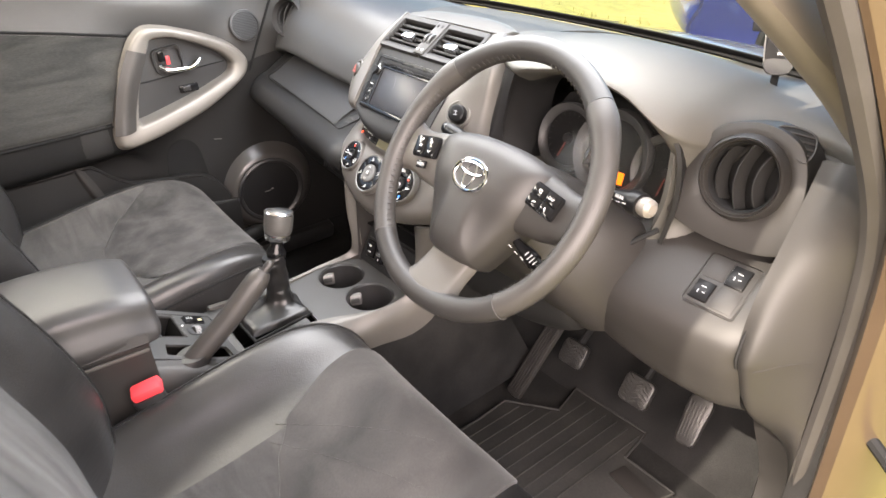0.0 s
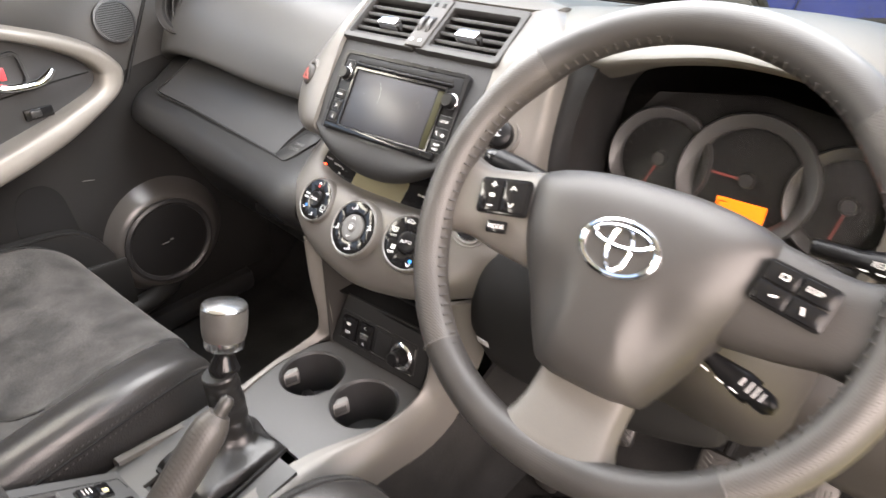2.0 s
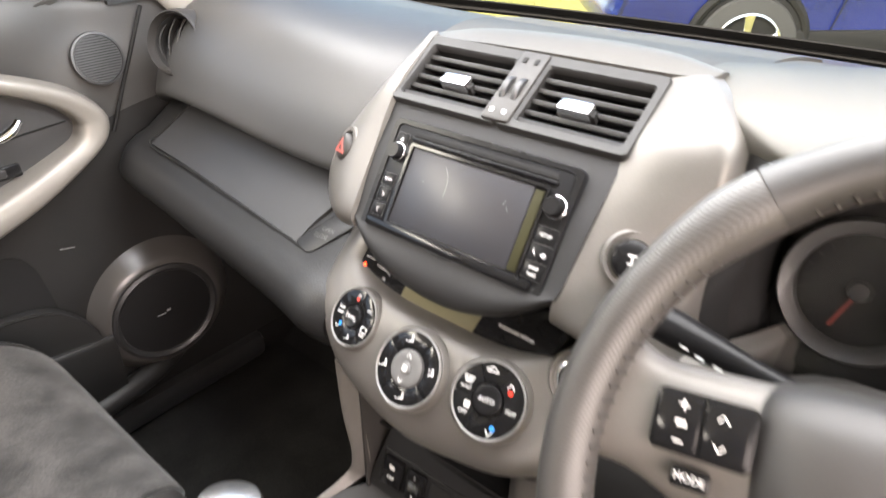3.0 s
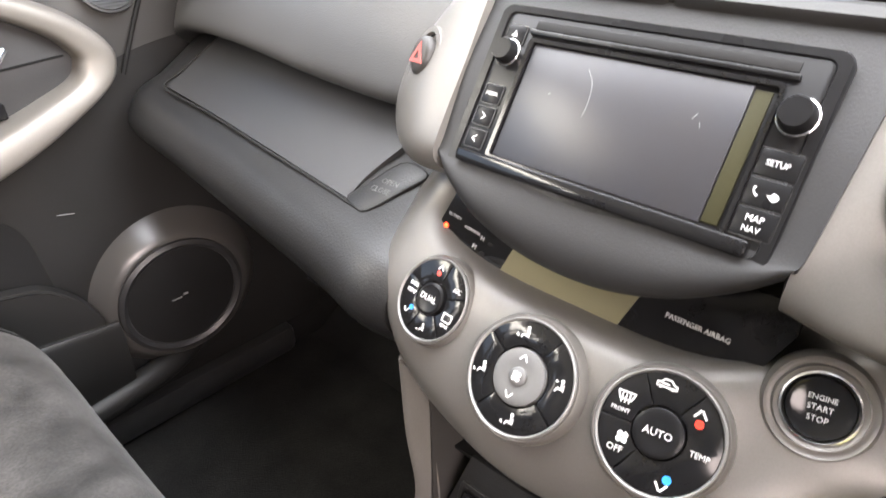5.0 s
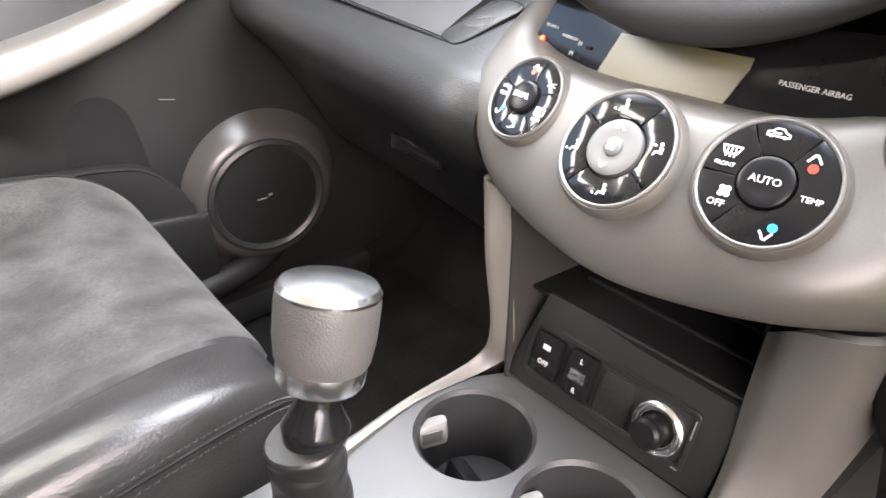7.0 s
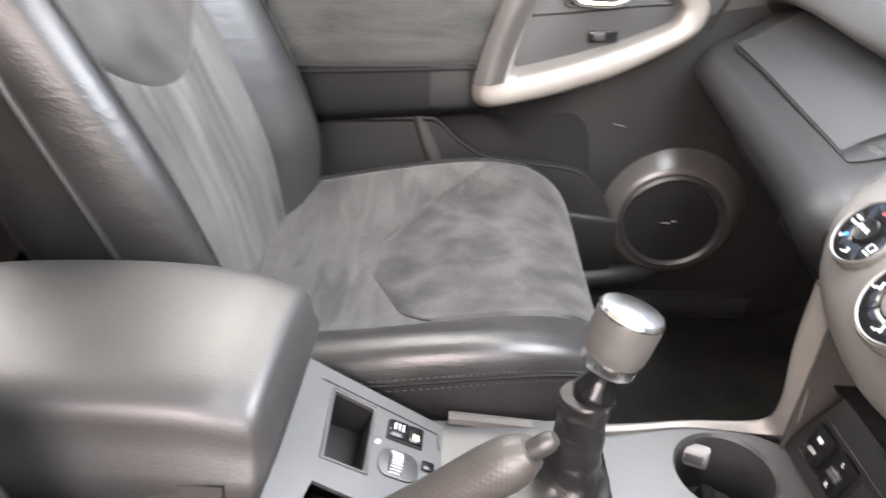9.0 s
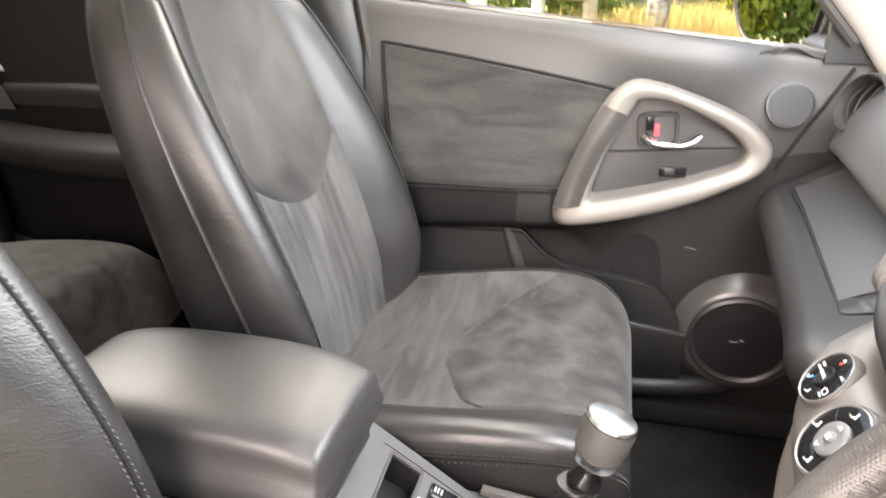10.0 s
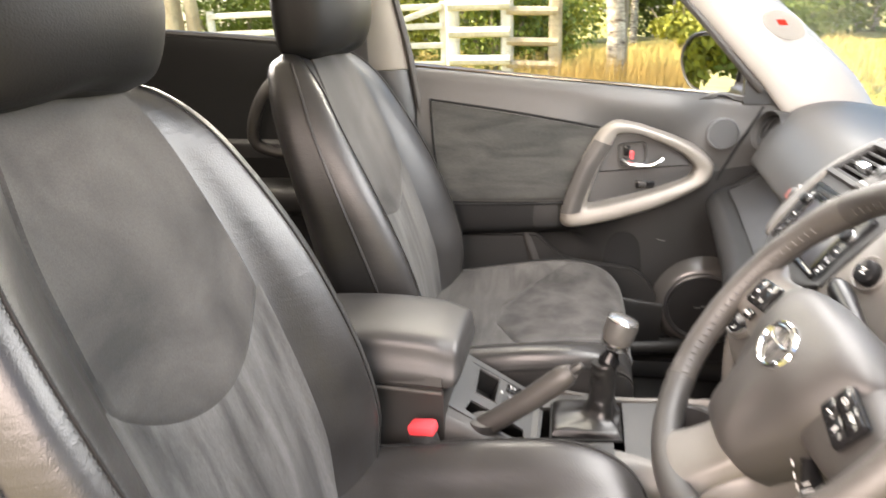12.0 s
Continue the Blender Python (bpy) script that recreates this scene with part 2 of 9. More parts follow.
def curve_at(ctrl, s, closed=False):
    """Points on the smooth curve through ctrl, at the parameters s in 0..1."""
    c = np.asarray(ctrl, float)
    n = len(c)
    seg = n if closed else n - 1
    out = []
    for v in np.atleast_1d(s):
        v = min(max(v, 0.0), 1.0) * seg
        i = min(int(v), seg - 1)
        f = v - i
        if closed:
            q = [c[(i + k) % n] for k in (-1, 0, 1, 2)]
        else:
            q = [c[i - 1] if i else 2 * c[0] - c[1], c[i], c[i + 1], c[i + 2] if i + 2 < n else 2 * c[n - 1] - c[n - 2]]
        out.append(catmull(*q, f))
    return np.array(out)


def smooth_path(ctrl, per=8, closed=False):
    n = len(ctrl) if closed else len(ctrl) - 1
    return curve_at(ctrl, np.linspace(0, 1, n * per, endpoint=False) if closed else np.linspace(0, 1, n * per + 1), closed)


class Surf:
    """A smooth sheet through a grid of control points: rows run along v, the points of a row along u."""

    def __init__(self, rows, closed_u=False):
        self.g, self.cu = np.asarray(rows, float), closed_u

    def rows_at(self, us):
        return np.stack([curve_at(r, us, self.cu) for r in self.g])

    def grid(self, us, vs):
        m = self.rows_at(us)
        return np.stack([curve_at(m[:, k], vs) for k in range(len(us))], 1)

    def pt(self, u, v):
        return curve_at([curve_at(r, u, self.cu)[0] for r in self.g], v)[0]

    def normal(self, u, v, e=0.01):
        a = self.pt(min(u + e, 1), v) - self.pt(max(u - e, 0), v)
        b = self.pt(u, min(v + e, 1)) - self.pt(u, max(v - e, 0))
        n = np.cross(a, b)
        return n / (np.linalg.norm(n) + 1e-12)


def from_grid(P, closed_u=False, cap=False, flip=False):
    """A bmesh from a grid of points."""
    P = np.asarray(P)
    nv, nu = P.shape[:2]
    bm = bmesh.new()
    V = [[bm.verts.new(P[j, i]) for i in range(nu)] for j in range(nv)]
    for j in range(nv - 1):
        for i in range(nu if closed_u else nu - 1):
            k = (i + 1) % nu
            q = (V[j][i], V[j][k], V[j + 1][k], V[j + 1][i])
            bm.faces.new(q[::-1] if flip else q)
    if cap:
        for row, rev in ((V[0], not flip), (V[-1], flip)):
            bm.faces.new(row[::-1] if rev else row)
    bmesh.ops.recalc_face_normals(bm, faces=bm.faces[:])
    return bm


def sheet(rows, per_u=6, per_v=6, d=0.004, side=1):
    """A slab on the smooth sheet through rows, with its thickness away from its front. side -1 turns the front round."""
    s = Surf(rows)
    P = s.grid(np.linspace(0, 1, (len(rows[0]) - 1) * per_u + 1), np.linspace(0, 1, (len(rows) - 1) * per_v + 1))
    return slab(P, d, side)


def slab(P, d, side=1):
    P = np.asarray(P, float)
    du, dv = np.gradient(P, axis=1), np.gradient(P, axis=0)
    n = np.cross(du, dv)
    n /= np.linalg.norm(n, axis=2, keepdims=True) + 1e-12
    B = P - n * d * side
    nv, nu = P.shape[:2]
    bm = bmesh.new()
    A = [[bm.verts.new(P[j, i]) for i in range(nu)] for j in range(nv)]
    C = [[bm.verts.new(B[j, i]) for i in range(nu)] for j in range(nv)]
    for j in range(nv - 1):
        for i in range(nu - 1):
            bm.faces.new((A[j][i], A[j][i + 1], A[j + 1][i + 1], A[j + 1][i]))
            bm.faces.new((C[j + 1][i], C[j + 1][i + 1], C[j][i + 1], C[j][i]))
    edge = [(0, i) for i in range(nu)] + [(j, nu - 1) for j in range(1, nv)] + [(nv - 1, i) for i in range(nu - 2, -1, -1)] + [(j, 0) for j in range(nv - 2, 0, -1)]
    for k in range(len(edge)):
        a, b = edge[k], edge[(k + 1) % len(edge)]
        bm.faces.new((A[a[0]][a[1]], C[a[0]][a[1]], C[b[0]][b[1]], A[b[0]][b[1]]))
    bmesh.ops.recalc_face_normals(bm, faces=bm.faces[:])
    return bm


def loft(sections, per_u=5, per_v=5, closed=True, cap=True):
    """A closed body through cross-sections of equal point counts."""
    s = Surf(sections, closed)
    nu = len(sections[0]) * per_u
    us = np.linspace(0, 1, nu, endpoint=False) if closed else np.linspace(0, 1, nu + 1)
    return from_grid(s.grid(us, np.linspace(0, 1, (len(sections) - 1) * per_v + 1)), closed, cap)


def box(w, d, h, bevel=0.003, at=(0, 0, 0), seg=2):
    bm = bmesh.new()
    bmesh.ops.create_cube(bm, size=1.0)
    bmesh.ops.scale(bm, vec=(w, d, h), verts=bm.verts[:])
    if bevel:
        bmesh.ops.bevel(bm, geom=bm.edges[:], offset=min(bevel, 0.49 * min(w, d, h)), segments=seg, affect="EDGES", profile=0.5)
    bmesh.ops.translate(bm, vec=at, verts=bm.verts[:])
    return bm


def plate(pts, h, bevel=0.0, z=0.0):
    """A flat outline (x, y) raised from z to z + h, with its upper edge rounded."""
    bm = bmesh.new()
    lo = [bm.verts.new((p[0], p[1], z)) for p in pts]
    hi = [bm.verts.new((p[0], p[1], z + h)) for p in pts]
    n = len(pts)
    top = bm.faces.new(hi)
    bm.faces.new(lo[::-1])
    for i in range(n):
        bm.faces.new((lo[i], lo[(i + 1) % n], hi[(i + 1) % n], hi[i]))
    bmesh.ops.recalc_face_normals(bm, faces=bm.faces[:])
    if bevel:
        bmesh.ops.bevel(bm, geom=list(top.edges), offset=bevel, segments=2, affect="EDGES", profile=0.5)
    return bm


def ring_plate(outer, inner, h, z=0.0, round_by=0.0):
    """A flat frame between two outlines of equal point counts."""
    o, i = np.asarray(outer, float), np.asarray(inner, float)
    mid = lambda f: o * (1 - f) + i * f
    rows = [(o, z), (o, z + h - round_by), (mid(0.12), z + h), (mid(0.88), z + h), (i, z + h - round_by), (i, z)]
    P = np.array([[(*p, zz) for p in pts] for pts, zz in rows])
    bm = from_grid(np.concatenate([P, P[:1]]), True)
    bmesh.ops.remove_doubles(bm, verts=bm.verts[:], dist=1e-6)
    bmesh.ops.recalc_face_normals(bm, faces=bm.faces[:])
    return bm


def round_rect(w, h, r, n=5, at=(0, 0)):
    out = []
    for cx, cy, a0 in ((w / 2 - r, h / 2 - r, 0), (-w / 2 + r, h / 2 - r, 90), (-w / 2 + r, -h / 2 + r, 180), (w / 2 - r, -h / 2 + r, 270)):
        for k in range(n + 1):
            a = radians(a0 + 90 * k / n)
            out.append((at[0] + cx + r * math.cos(a), at[1] + cy + r * math.sin(a)))
    return out


def circle(r, n=32, at=(0, 0), ry=None):
    return [(at[0] + r * math.cos(2 * math.pi * k / n), at[1] + (ry or r) * math.sin(2 * math.pi * k / n)) for k in range(n)]


def lathe(profile, n=32, closed=False):
    """(radius, height) pairs turned round the z axis."""
    rows = [[(r * math.cos(2 * math.pi * k / n), r * math.sin(2 * math.pi * k / n), z) for k in range(n)] for r, z in profile]
    if closed:
        rows.append(rows[0])
    bm = from_grid(rows, True, cap=not closed)
    bmesh.ops.remove_doubles(bm, verts=bm.verts[:], dist=1e-6)
    bmesh.ops.recalc_face_normals(bm, faces=bm.faces[:])
    return bm


def tube(path, radius, n=10, closed=False, flat=1.0):
    """A round bar along a path; radius is one number or one for each point."""
    P = np.asarray(path, float)
    m = len(P)
    R = np.full(m, radius) if np.isscalar(radius) else np.interp(np.linspace(0, 1, m), np.linspace(0, 1, len(radius)), radius)
    T = np.roll(P, -1, 0) - np.roll(P, 1, 0) if closed else np.gradient(P, axis=0)
    T /= np.linalg.norm(T, axis=1, keepdims=True) + 1e-12
    ref = np.array((0, 0, 1.0)) if abs(T[0][2]) < 0.9 else np.array((1.0, 0, 0))
    rows = []
    for k in range(m):
        a = ref - T[k] * (ref @ T[k])
        a /= np.linalg.norm(a)
        ref = a
        b = np.cross(T[k], a)
        rows.append([P[k] + R[k] * (math.cos(2 * math.pi * j / n) * a * flat + math.sin(2 * math.pi * j / n) * b) for j in range(n)])
    if closed:
        bm = from_grid(rows + rows[:1], True)
        bmesh.ops.remove_doubles(bm, verts=bm.verts[:], dist=1e-6)
        bmesh.ops.recalc_face_normals(bm, faces=bm.faces[:])
        return bm
    return from_grid(rows, True, cap=True)


def join(*bms):
    out = bmesh.new()
    for b in bms:
        me = bpy.data.meshes.new("tmp")
        b.to_mesh(me)
        out.from_mesh(me)
        bpy.data.meshes.remove(me)
        b.free()
    return out


def moved(bm, m):
    bmesh.ops.transform(bm, matrix=m, verts=bm.verts[:])
    return bm


def plane_at(origin, right, up):
    """A pose whose x is right, y up and z out of a panel."""
    r = Vector(right).normalized()
    u = (Vector(up) - r * Vector(up).dot(r)).normalized()
    n = r.cross(u)
    m = Matrix((r, u, n)).transposed().to_4x4()
    m.translation = origin
    return m


def part(name, bm, mat, parent=None, label="", smooth=40):
    """Links a bmesh as one mesh object under a thing or a part."""
    me = bpy.data.meshes.new(name)
    bm.to_mesh(me)
    bm.free()
    me.materials.append(mat)
    if smooth:
        me.shade_smooth()
        me.set_sharp_from_angle(angle=radians(smooth))
    else:
        me.shade_flat()
    ob = new(name, me)
    ob.parent = parent
    if label:
        ob["label"] = label
    return ob


def thing(name, label, category, group="", kind=""):
    return tagged(new(name), label, category, group, kind)


def text_bm(words, size, m, depth=0.0002):
    """Words in the built-in font as a mesh, centred on the pose m."""
    c = bpy.data.curves.new("words", "FONT")
    c.body, c.size, c.align_x, c.align_y, c.extrude, c.resolution_u = words, size, "CENTER", "CENTER", depth, 2
    ob = bpy.data.objects.new("words", c)
    me = bpy.data.meshes.new_from_object(ob)
    bm = bmesh.new()
    bm.from_mesh(me)
    bpy.data.objects.remove(ob)
    bpy.data.curves.remove(c)
    bpy.data.meshes.remove(me)
    return moved(bm, m)


def shifted(m, x, y, z=0.0, turn=0.0):
    return m @ pose(x, y, z, 0, 0, turn)


# ---- the car's shell ----
shell = thing("car_body", "bronze metallic car body seen through the open front doorway", "car body", kind="structure")
part("floor_pan", box(1.5, 3.0, 0.04, 0.0, (0, -0.9, 0.285)), CARPET, shell, "black carpeted car floor")
part("firewall", sheet([[(x, 0.40, 0.305) for x in (-0.74, -0.3, 0.3, 0.74)], [(x, 0.52, 0.40) for x in (-0.74, -0.3, 0.3, 0.74)],
                        [(x, 0.60, 0.60) for x in (-0.74, -0.3, 0.3, 0.74)], [(x, 0.62, 1.0) for x in (-0.74, -0.3, 0.3, 0.74)]], d=0.02, side=1), CARPET, shell, "carpeted bulkhead")
for s in (-1, 1):
    part("footwell_side", box(0.03, 0.40, 0.72, 0.004, (s * 0.765, 0.45, 0.66)), CARPET, shell)
part("tunnel", loft([[(-0.11, y, 0.30), (-0.105, y, 0.42), (-0.09, y, 0.50), (0.075, y, 0.50), (0.095, y, 0.42), (0.11, y, 0.30)] for y in (-1.4, -0.5, 0.3, 0.56)], 4, 2), CARPET, shell)

# roof, header and pillars
roof_rows = [[(x, y, z - 0.05 * abs(x / 0.62) ** 3) for x in (-0.62, -0.35, 0, 0.35, 0.62)] for y, z in ((-2.25, 1.52), (-1.6, 1.62), (-0.9, 1.645), (-0.3, 1.61), (-0.12, 1.575))]
part("headlining", sheet(roof_rows, 5, 5, 0.012, -1), LINER, shell, "pale fabric headlining")
part("roof_skin", sheet([[(p[0] * 1.08, p[1], p[2] + 0.04) for p in r] for r in roof_rows], 5, 5, 0.004), BODY, shell, "bronze painted roof")


def pillar(side, name, mat, rows, label):
    """A pillar trim: rows of inner edge, middle and outer edge points, low to high."""
    part(name, loft([[(side * x, y, z) for x, y, z in r] for r in rows], 4, 6), mat, shell, label)


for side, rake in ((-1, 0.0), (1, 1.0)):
    # pale trim on the passenger's side, taupe on the driver's
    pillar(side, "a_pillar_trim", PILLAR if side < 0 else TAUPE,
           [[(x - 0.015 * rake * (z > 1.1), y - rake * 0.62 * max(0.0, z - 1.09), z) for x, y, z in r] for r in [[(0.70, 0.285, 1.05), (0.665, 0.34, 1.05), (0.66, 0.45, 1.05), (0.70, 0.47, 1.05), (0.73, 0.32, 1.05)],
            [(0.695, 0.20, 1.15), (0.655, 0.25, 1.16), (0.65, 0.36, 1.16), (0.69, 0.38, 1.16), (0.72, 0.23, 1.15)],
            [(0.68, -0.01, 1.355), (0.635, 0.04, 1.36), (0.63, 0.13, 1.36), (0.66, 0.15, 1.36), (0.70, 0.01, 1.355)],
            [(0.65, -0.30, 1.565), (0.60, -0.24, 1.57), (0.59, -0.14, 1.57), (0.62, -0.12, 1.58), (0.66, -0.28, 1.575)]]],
           "plastic windscreen pillar trim")
    part("cant_rail", tube(smooth_path([(side * 0.655, -0.27, 1.565), (side * 0.66, -0.7, 1.595), (side * 0.65, -1.4, 1.585), (side * 0.62, -2.2, 1.5)], 6), 0.035, 8), LINER, shell)
    part("roof_rail", tube(smooth_path([(side * 0.70, -0.27, 1.60), (side * 0.705, -0.7, 1.63), (side * 0.70, -1.4, 1.62), (side * 0.66, -2.25, 1.52)], 6), 0.035, 8), BODY, shell)
part("screen_header", loft([[(x, -0.10, 1.56), (x, -0.16, 1.545), (x, -0.24, 1.585), (x, -0.12, 1.60)] for x in (-0.63, 0, 0.63)], 3, 4), LINER, shell)
part("tail_panel", box(1.36, 0.06, 1.2, 0.02, (0, -2.32, 0.85)), BLACK, shell)

# middle pillar on the passenger's side: taupe above, charcoal below
part("b_pillar_upper", loft([[(-0.725, -0.60, 1.17), (-0.685, -0.625, 1.17), (-0.675, -0.70, 1.17), (-0.70, -0.76, 1.17), (-0.74, -0.74, 1.17)],
                             [(-0.70, -0.645, 1.39), (-0.665, -0.665, 1.39), (-0.655, -0.735, 1.39), (-0.68, -0.79, 1.39), (-0.715, -0.77, 1.39)],
                             [(-0.675, -0.68, 1.58), (-0.63, -0.70, 1.585), (-0.62, -0.77, 1.585), (-0.65, -0.82, 1.585), (-0.69, -0.80, 1.58)]], 4, 4), TAUPE, shell, "taupe plastic middle pillar trim")
part("b_pillar_lower", loft([[(-0.735, -0.545, 0.33), (-0.69, -0.57, 0.33), (-0.68, -0.72, 0.33), (-0.71, -0.80, 0.33), (-0.75, -0.74, 0.33)],
                             [(-0.73, -0.55, 0.80), (-0.69, -0.575, 0.80), (-0.675, -0.70, 0.80), (-0.70, -0.78, 0.80), (-0.745, -0.74, 0.80)],
                             [(-0.727, -0.602, 1.168), (-0.683, -0.627, 1.168), (-0.672, -0.705, 1.168), (-0.70, -0.765, 1.168), (-0.742, -0.742, 1.168)]], 4, 4), HARD, shell, "charcoal plastic lower middle pillar trim")
part("door_seal", tube(smooth_path([(-0.70, -0.545, 0.40), (-0.695, -0.548, 0.80), (-0.70, -0.592, 1.165), (-0.69, -0.63, 1.36), (-0.665, -0.665, 1.575), (-0.655, -0.35, 1.57), (-0.675, -0.05, 1.395), (-0.705, 0.235, 1.10)], 6), 0.009, 8), SEAL, shell, "rubber door seal")
part("b_pillar_driver", loft([[(0.74, -0.93, 0.33), (0.70, -0.95, 0.33), (0.69, -1.10, 0.33), (0.73, -1.14, 0.33)],
                              [(0.74, -0.95, 1.1), (0.70, -0.97, 1.1), (0.69, -1.10, 1.1), (0.73, -1.14, 1.1)],
                              [(0.69, -1.0, 1.58), (0.65, -1.02, 1.58), (0.64, -1.12, 1.58), (0.68, -1.15, 1.58)]], 4, 4), TAUPE, shell)
part("sill_trim", box(0.10, 1.5, 0.06, 0.02, (0.74, -0.35, 0.36)), HARD, shell, "charcoal sill trim")
part("sill_trim", box(0.06, 1.0, 0.06, 0.02, (-0.75, -0.15, 0.34)), HARD, shell)

# doorway edge on the driver's side: seal and painted pillar with the door check strap
part("doorway_seal", tube(smooth_path([(0.757, -0.30, 0.40), (0.757, 0.18, 0.40), (0.760, 0.262, 0.50), (0.760, 0.258, 0.635), (0.762, 0.247, 0.798), (0.762, 0.233, 0.918), (0.762, 0.198, 1.015), (0.757, 0.125, 1.12), (0.735, -0.02, 1.30), (0.70, -0.22, 1.50)], 8), 0.012, 8), SEAL, shell, "brown rubber doorway seal")
part("painted_pillar", loft([[(0.773, 0.26, 0.25), (0.84, 0.32, 0.25), (0.86, 0.60, 0.25), (0.77, 0.60, 0.25)],
                             [(0.773, 0.268, 0.52), (0.84, 0.31, 0.52), (0.86, 0.60, 0.52), (0.77, 0.60, 0.52)],
                             [(0.774, 0.246, 0.75), (0.84, 0.29, 0.75), (0.86, 0.55, 0.75), (0.77, 0.60, 0.75)],
                             [(0.774, 0.208, 0.98), (0.84, 0.25, 0.98), (0.85, 0.50, 0.98), (0.77, 0.55, 0.98)],
                             [(0.770, 0.145, 1.10), (0.80, 0.18, 1.10), (0.80, 0.35, 1.10), (0.75, 0.40, 1.10)],
                             [(0.738, -0.01, 1.31), (0.765, 0.02, 1.31), (0.765, 0.14, 1.31), (0.72, 0.16, 1.31)],
                             [(0.70, -0.25, 1.545), (0.725, -0.23, 1.55), (0.72, -0.13, 1.55), (0.68, -0.12, 1.55)]], 5, 6), BODY, shell, "bronze painted door pillar")
part("painted_sill", box(0.10, 1.7, 0.14, 0.03, (0.83, -0.35, 0.29)), BODY, shell)
part("front_wing", sheet([[(0.87, 0.55, 0.30), (0.90, 1.0, 0.30), (0.86, 1.7, 0.35)], [(0.88, 0.50, 0.75), (0.91, 1.0, 0.75), (0.86, 1.75, 0.70)], [(0.80, 0.45, 1.00), (0.80, 1.0, 0.92), (0.74, 1.7, 0.78)]], 5, 5, 0.004), BODY, shell)
part("front_wing", sheet([[(-0.87, 0.55, 0.30), (-0.90, 1.0, 0.30), (-0.86, 1.7, 0.35)], [(-0.88, 0.50, 0.75), (-0.91, 1.0, 0.75), (-0.86, 1.75, 0.70)], [(-0.80, 0.45, 1.00), (-0.80, 1.0, 0.92), (-0.74, 1.7, 0.78)]], 5, 5, 0.004), BODY, shell)
part("bonnet", sheet([[(x, 0.66, 1.005 - 0.03 * x * x) for x in (-0.78, -0.4, 0, 0.4, 0.78)], [(x, 1.15, 0.925 - 0.06 * x * x) for x in (-0.78, -0.4, 0, 0.4, 0.78)],
                      [(x * 0.95, 1.7, 0.78 - 0.06 * x * x) for x in (-0.78, -0.4, 0, 0.4, 0.78)]], 6, 6, 0.004), BODY, shell, "bronze painted bonnet")
part("cowl", sheet([[(x, 0.55, 1.035) for x in (-0.74, 0, 0.74)], [(x, 0.60, 1.02) for x in (-0.76, 0, 0.76)], [(x, 0.67, 1.0) for x in (-0.78, 0, 0.78)]], 6, 4, 0.01), BLACK, shell, "black plastic cowl")
strap = part("door_check_strap", tube([(0.800, 0.262, 0.735), (0.84, 0.245, 0.72), (0.93, 0.20, 0.69)], 0.008, 8), BLACK, shell)
part("strap_bracket", box(0.012, 0.045, 0.04, 0.004, (0.797, 0.262, 0.742)), ALU, strap, "bare metal bracket")

screen = part("windscreen", sheet([[(-0.66, 0.52, 1.045), (-0.3, 0.585, 1.045), (0, 0.60, 1.045), (0.3, 0.585, 1.045), (0.66, 0.52, 1.045)],
                                   [(-0.63, 0.20, 1.30), (-0.3, 0.25, 1.31), (0, 0.265, 1.31), (0.3, 0.25, 1.31), (0.63, 0.20, 1.30)],
                                   [(-0.58, -0.13, 1.56), (-0.3, -0.10, 1.57), (0, -0.09, 1.575), (0.3, -0.10, 1.57), (0.58, -0.13, 1.56)]], 6, 6, 0.004), GLASS, shell, "clear windscreen glass")
screen.visible_shadow = False
part("screen_band", sheet([[(-0.66, 0.512, 1.047), (-0.3, 0.577, 1.047), (0, 0.592, 1.047), (0.3, 0.577, 1.047), (0.66, 0.512, 1.047)], [(-0.657, 0.490, 1.064), (-0.3, 0.554, 1.064), (0, 0.569, 1.064), (0.3, 0.554, 1.064), (0.657, 0.490, 1.064)]], 6, 3, 0.002), BLACK, shell, "black printed band along the foot of the windscreen")
part("screen_edge", tube(smooth_path([(-0.68, 0.50, 1.05), (-0.3, 0.575, 1.05), (0, 0.592, 1.05), (0.3, 0.575, 1.05), (0.68, 0.50, 1.05)], 8), 0.012, 8, flat=0.5), BLACK, shell, "black windscreen edge band")
part("parking_sticker", moved(plate(circle(0.045, 28), 0.0008), plane_at((-0.600, 0.236, 1.246), (0.8, 0.62, 0), (0.1, -0.72, 0.62))), WHITE_INK, screen, "round white windscreen sticker")
part("printed_panel", moved(box(0.02, 0.016, 0.0006, 0.0, (0.0, 0.008, 0.0012)), plane_at((-0.600, 0.236, 1.246), (0.8, 0.62, 0), (0.1, -0.72, 0.62))), RED, screen)

# outer skin and wheels
TYRE = material("tyre_rubber", (0.03, 0.03, 0.03), 0.8, grain=0.3, blotch=10, bump=0.3, bump_size=80)


def skin(side, ys):
    """A painted flank from the sill to the window line."""
    rows = [[(side * 0.84, y, 0.24), (side * 0.885, y, 0.50), (side * 0.875, y, 0.85), (side * 0.80, y, 1.05 + 0.11 * (0.3 - y)), (side * 0.765, y, 1.075 + 0.11 * (0.3 - y))] for y in ys]
    part("flank", sheet(rows, 4, 4, 0.004, side), BODY, shell, "bronze painted flank")


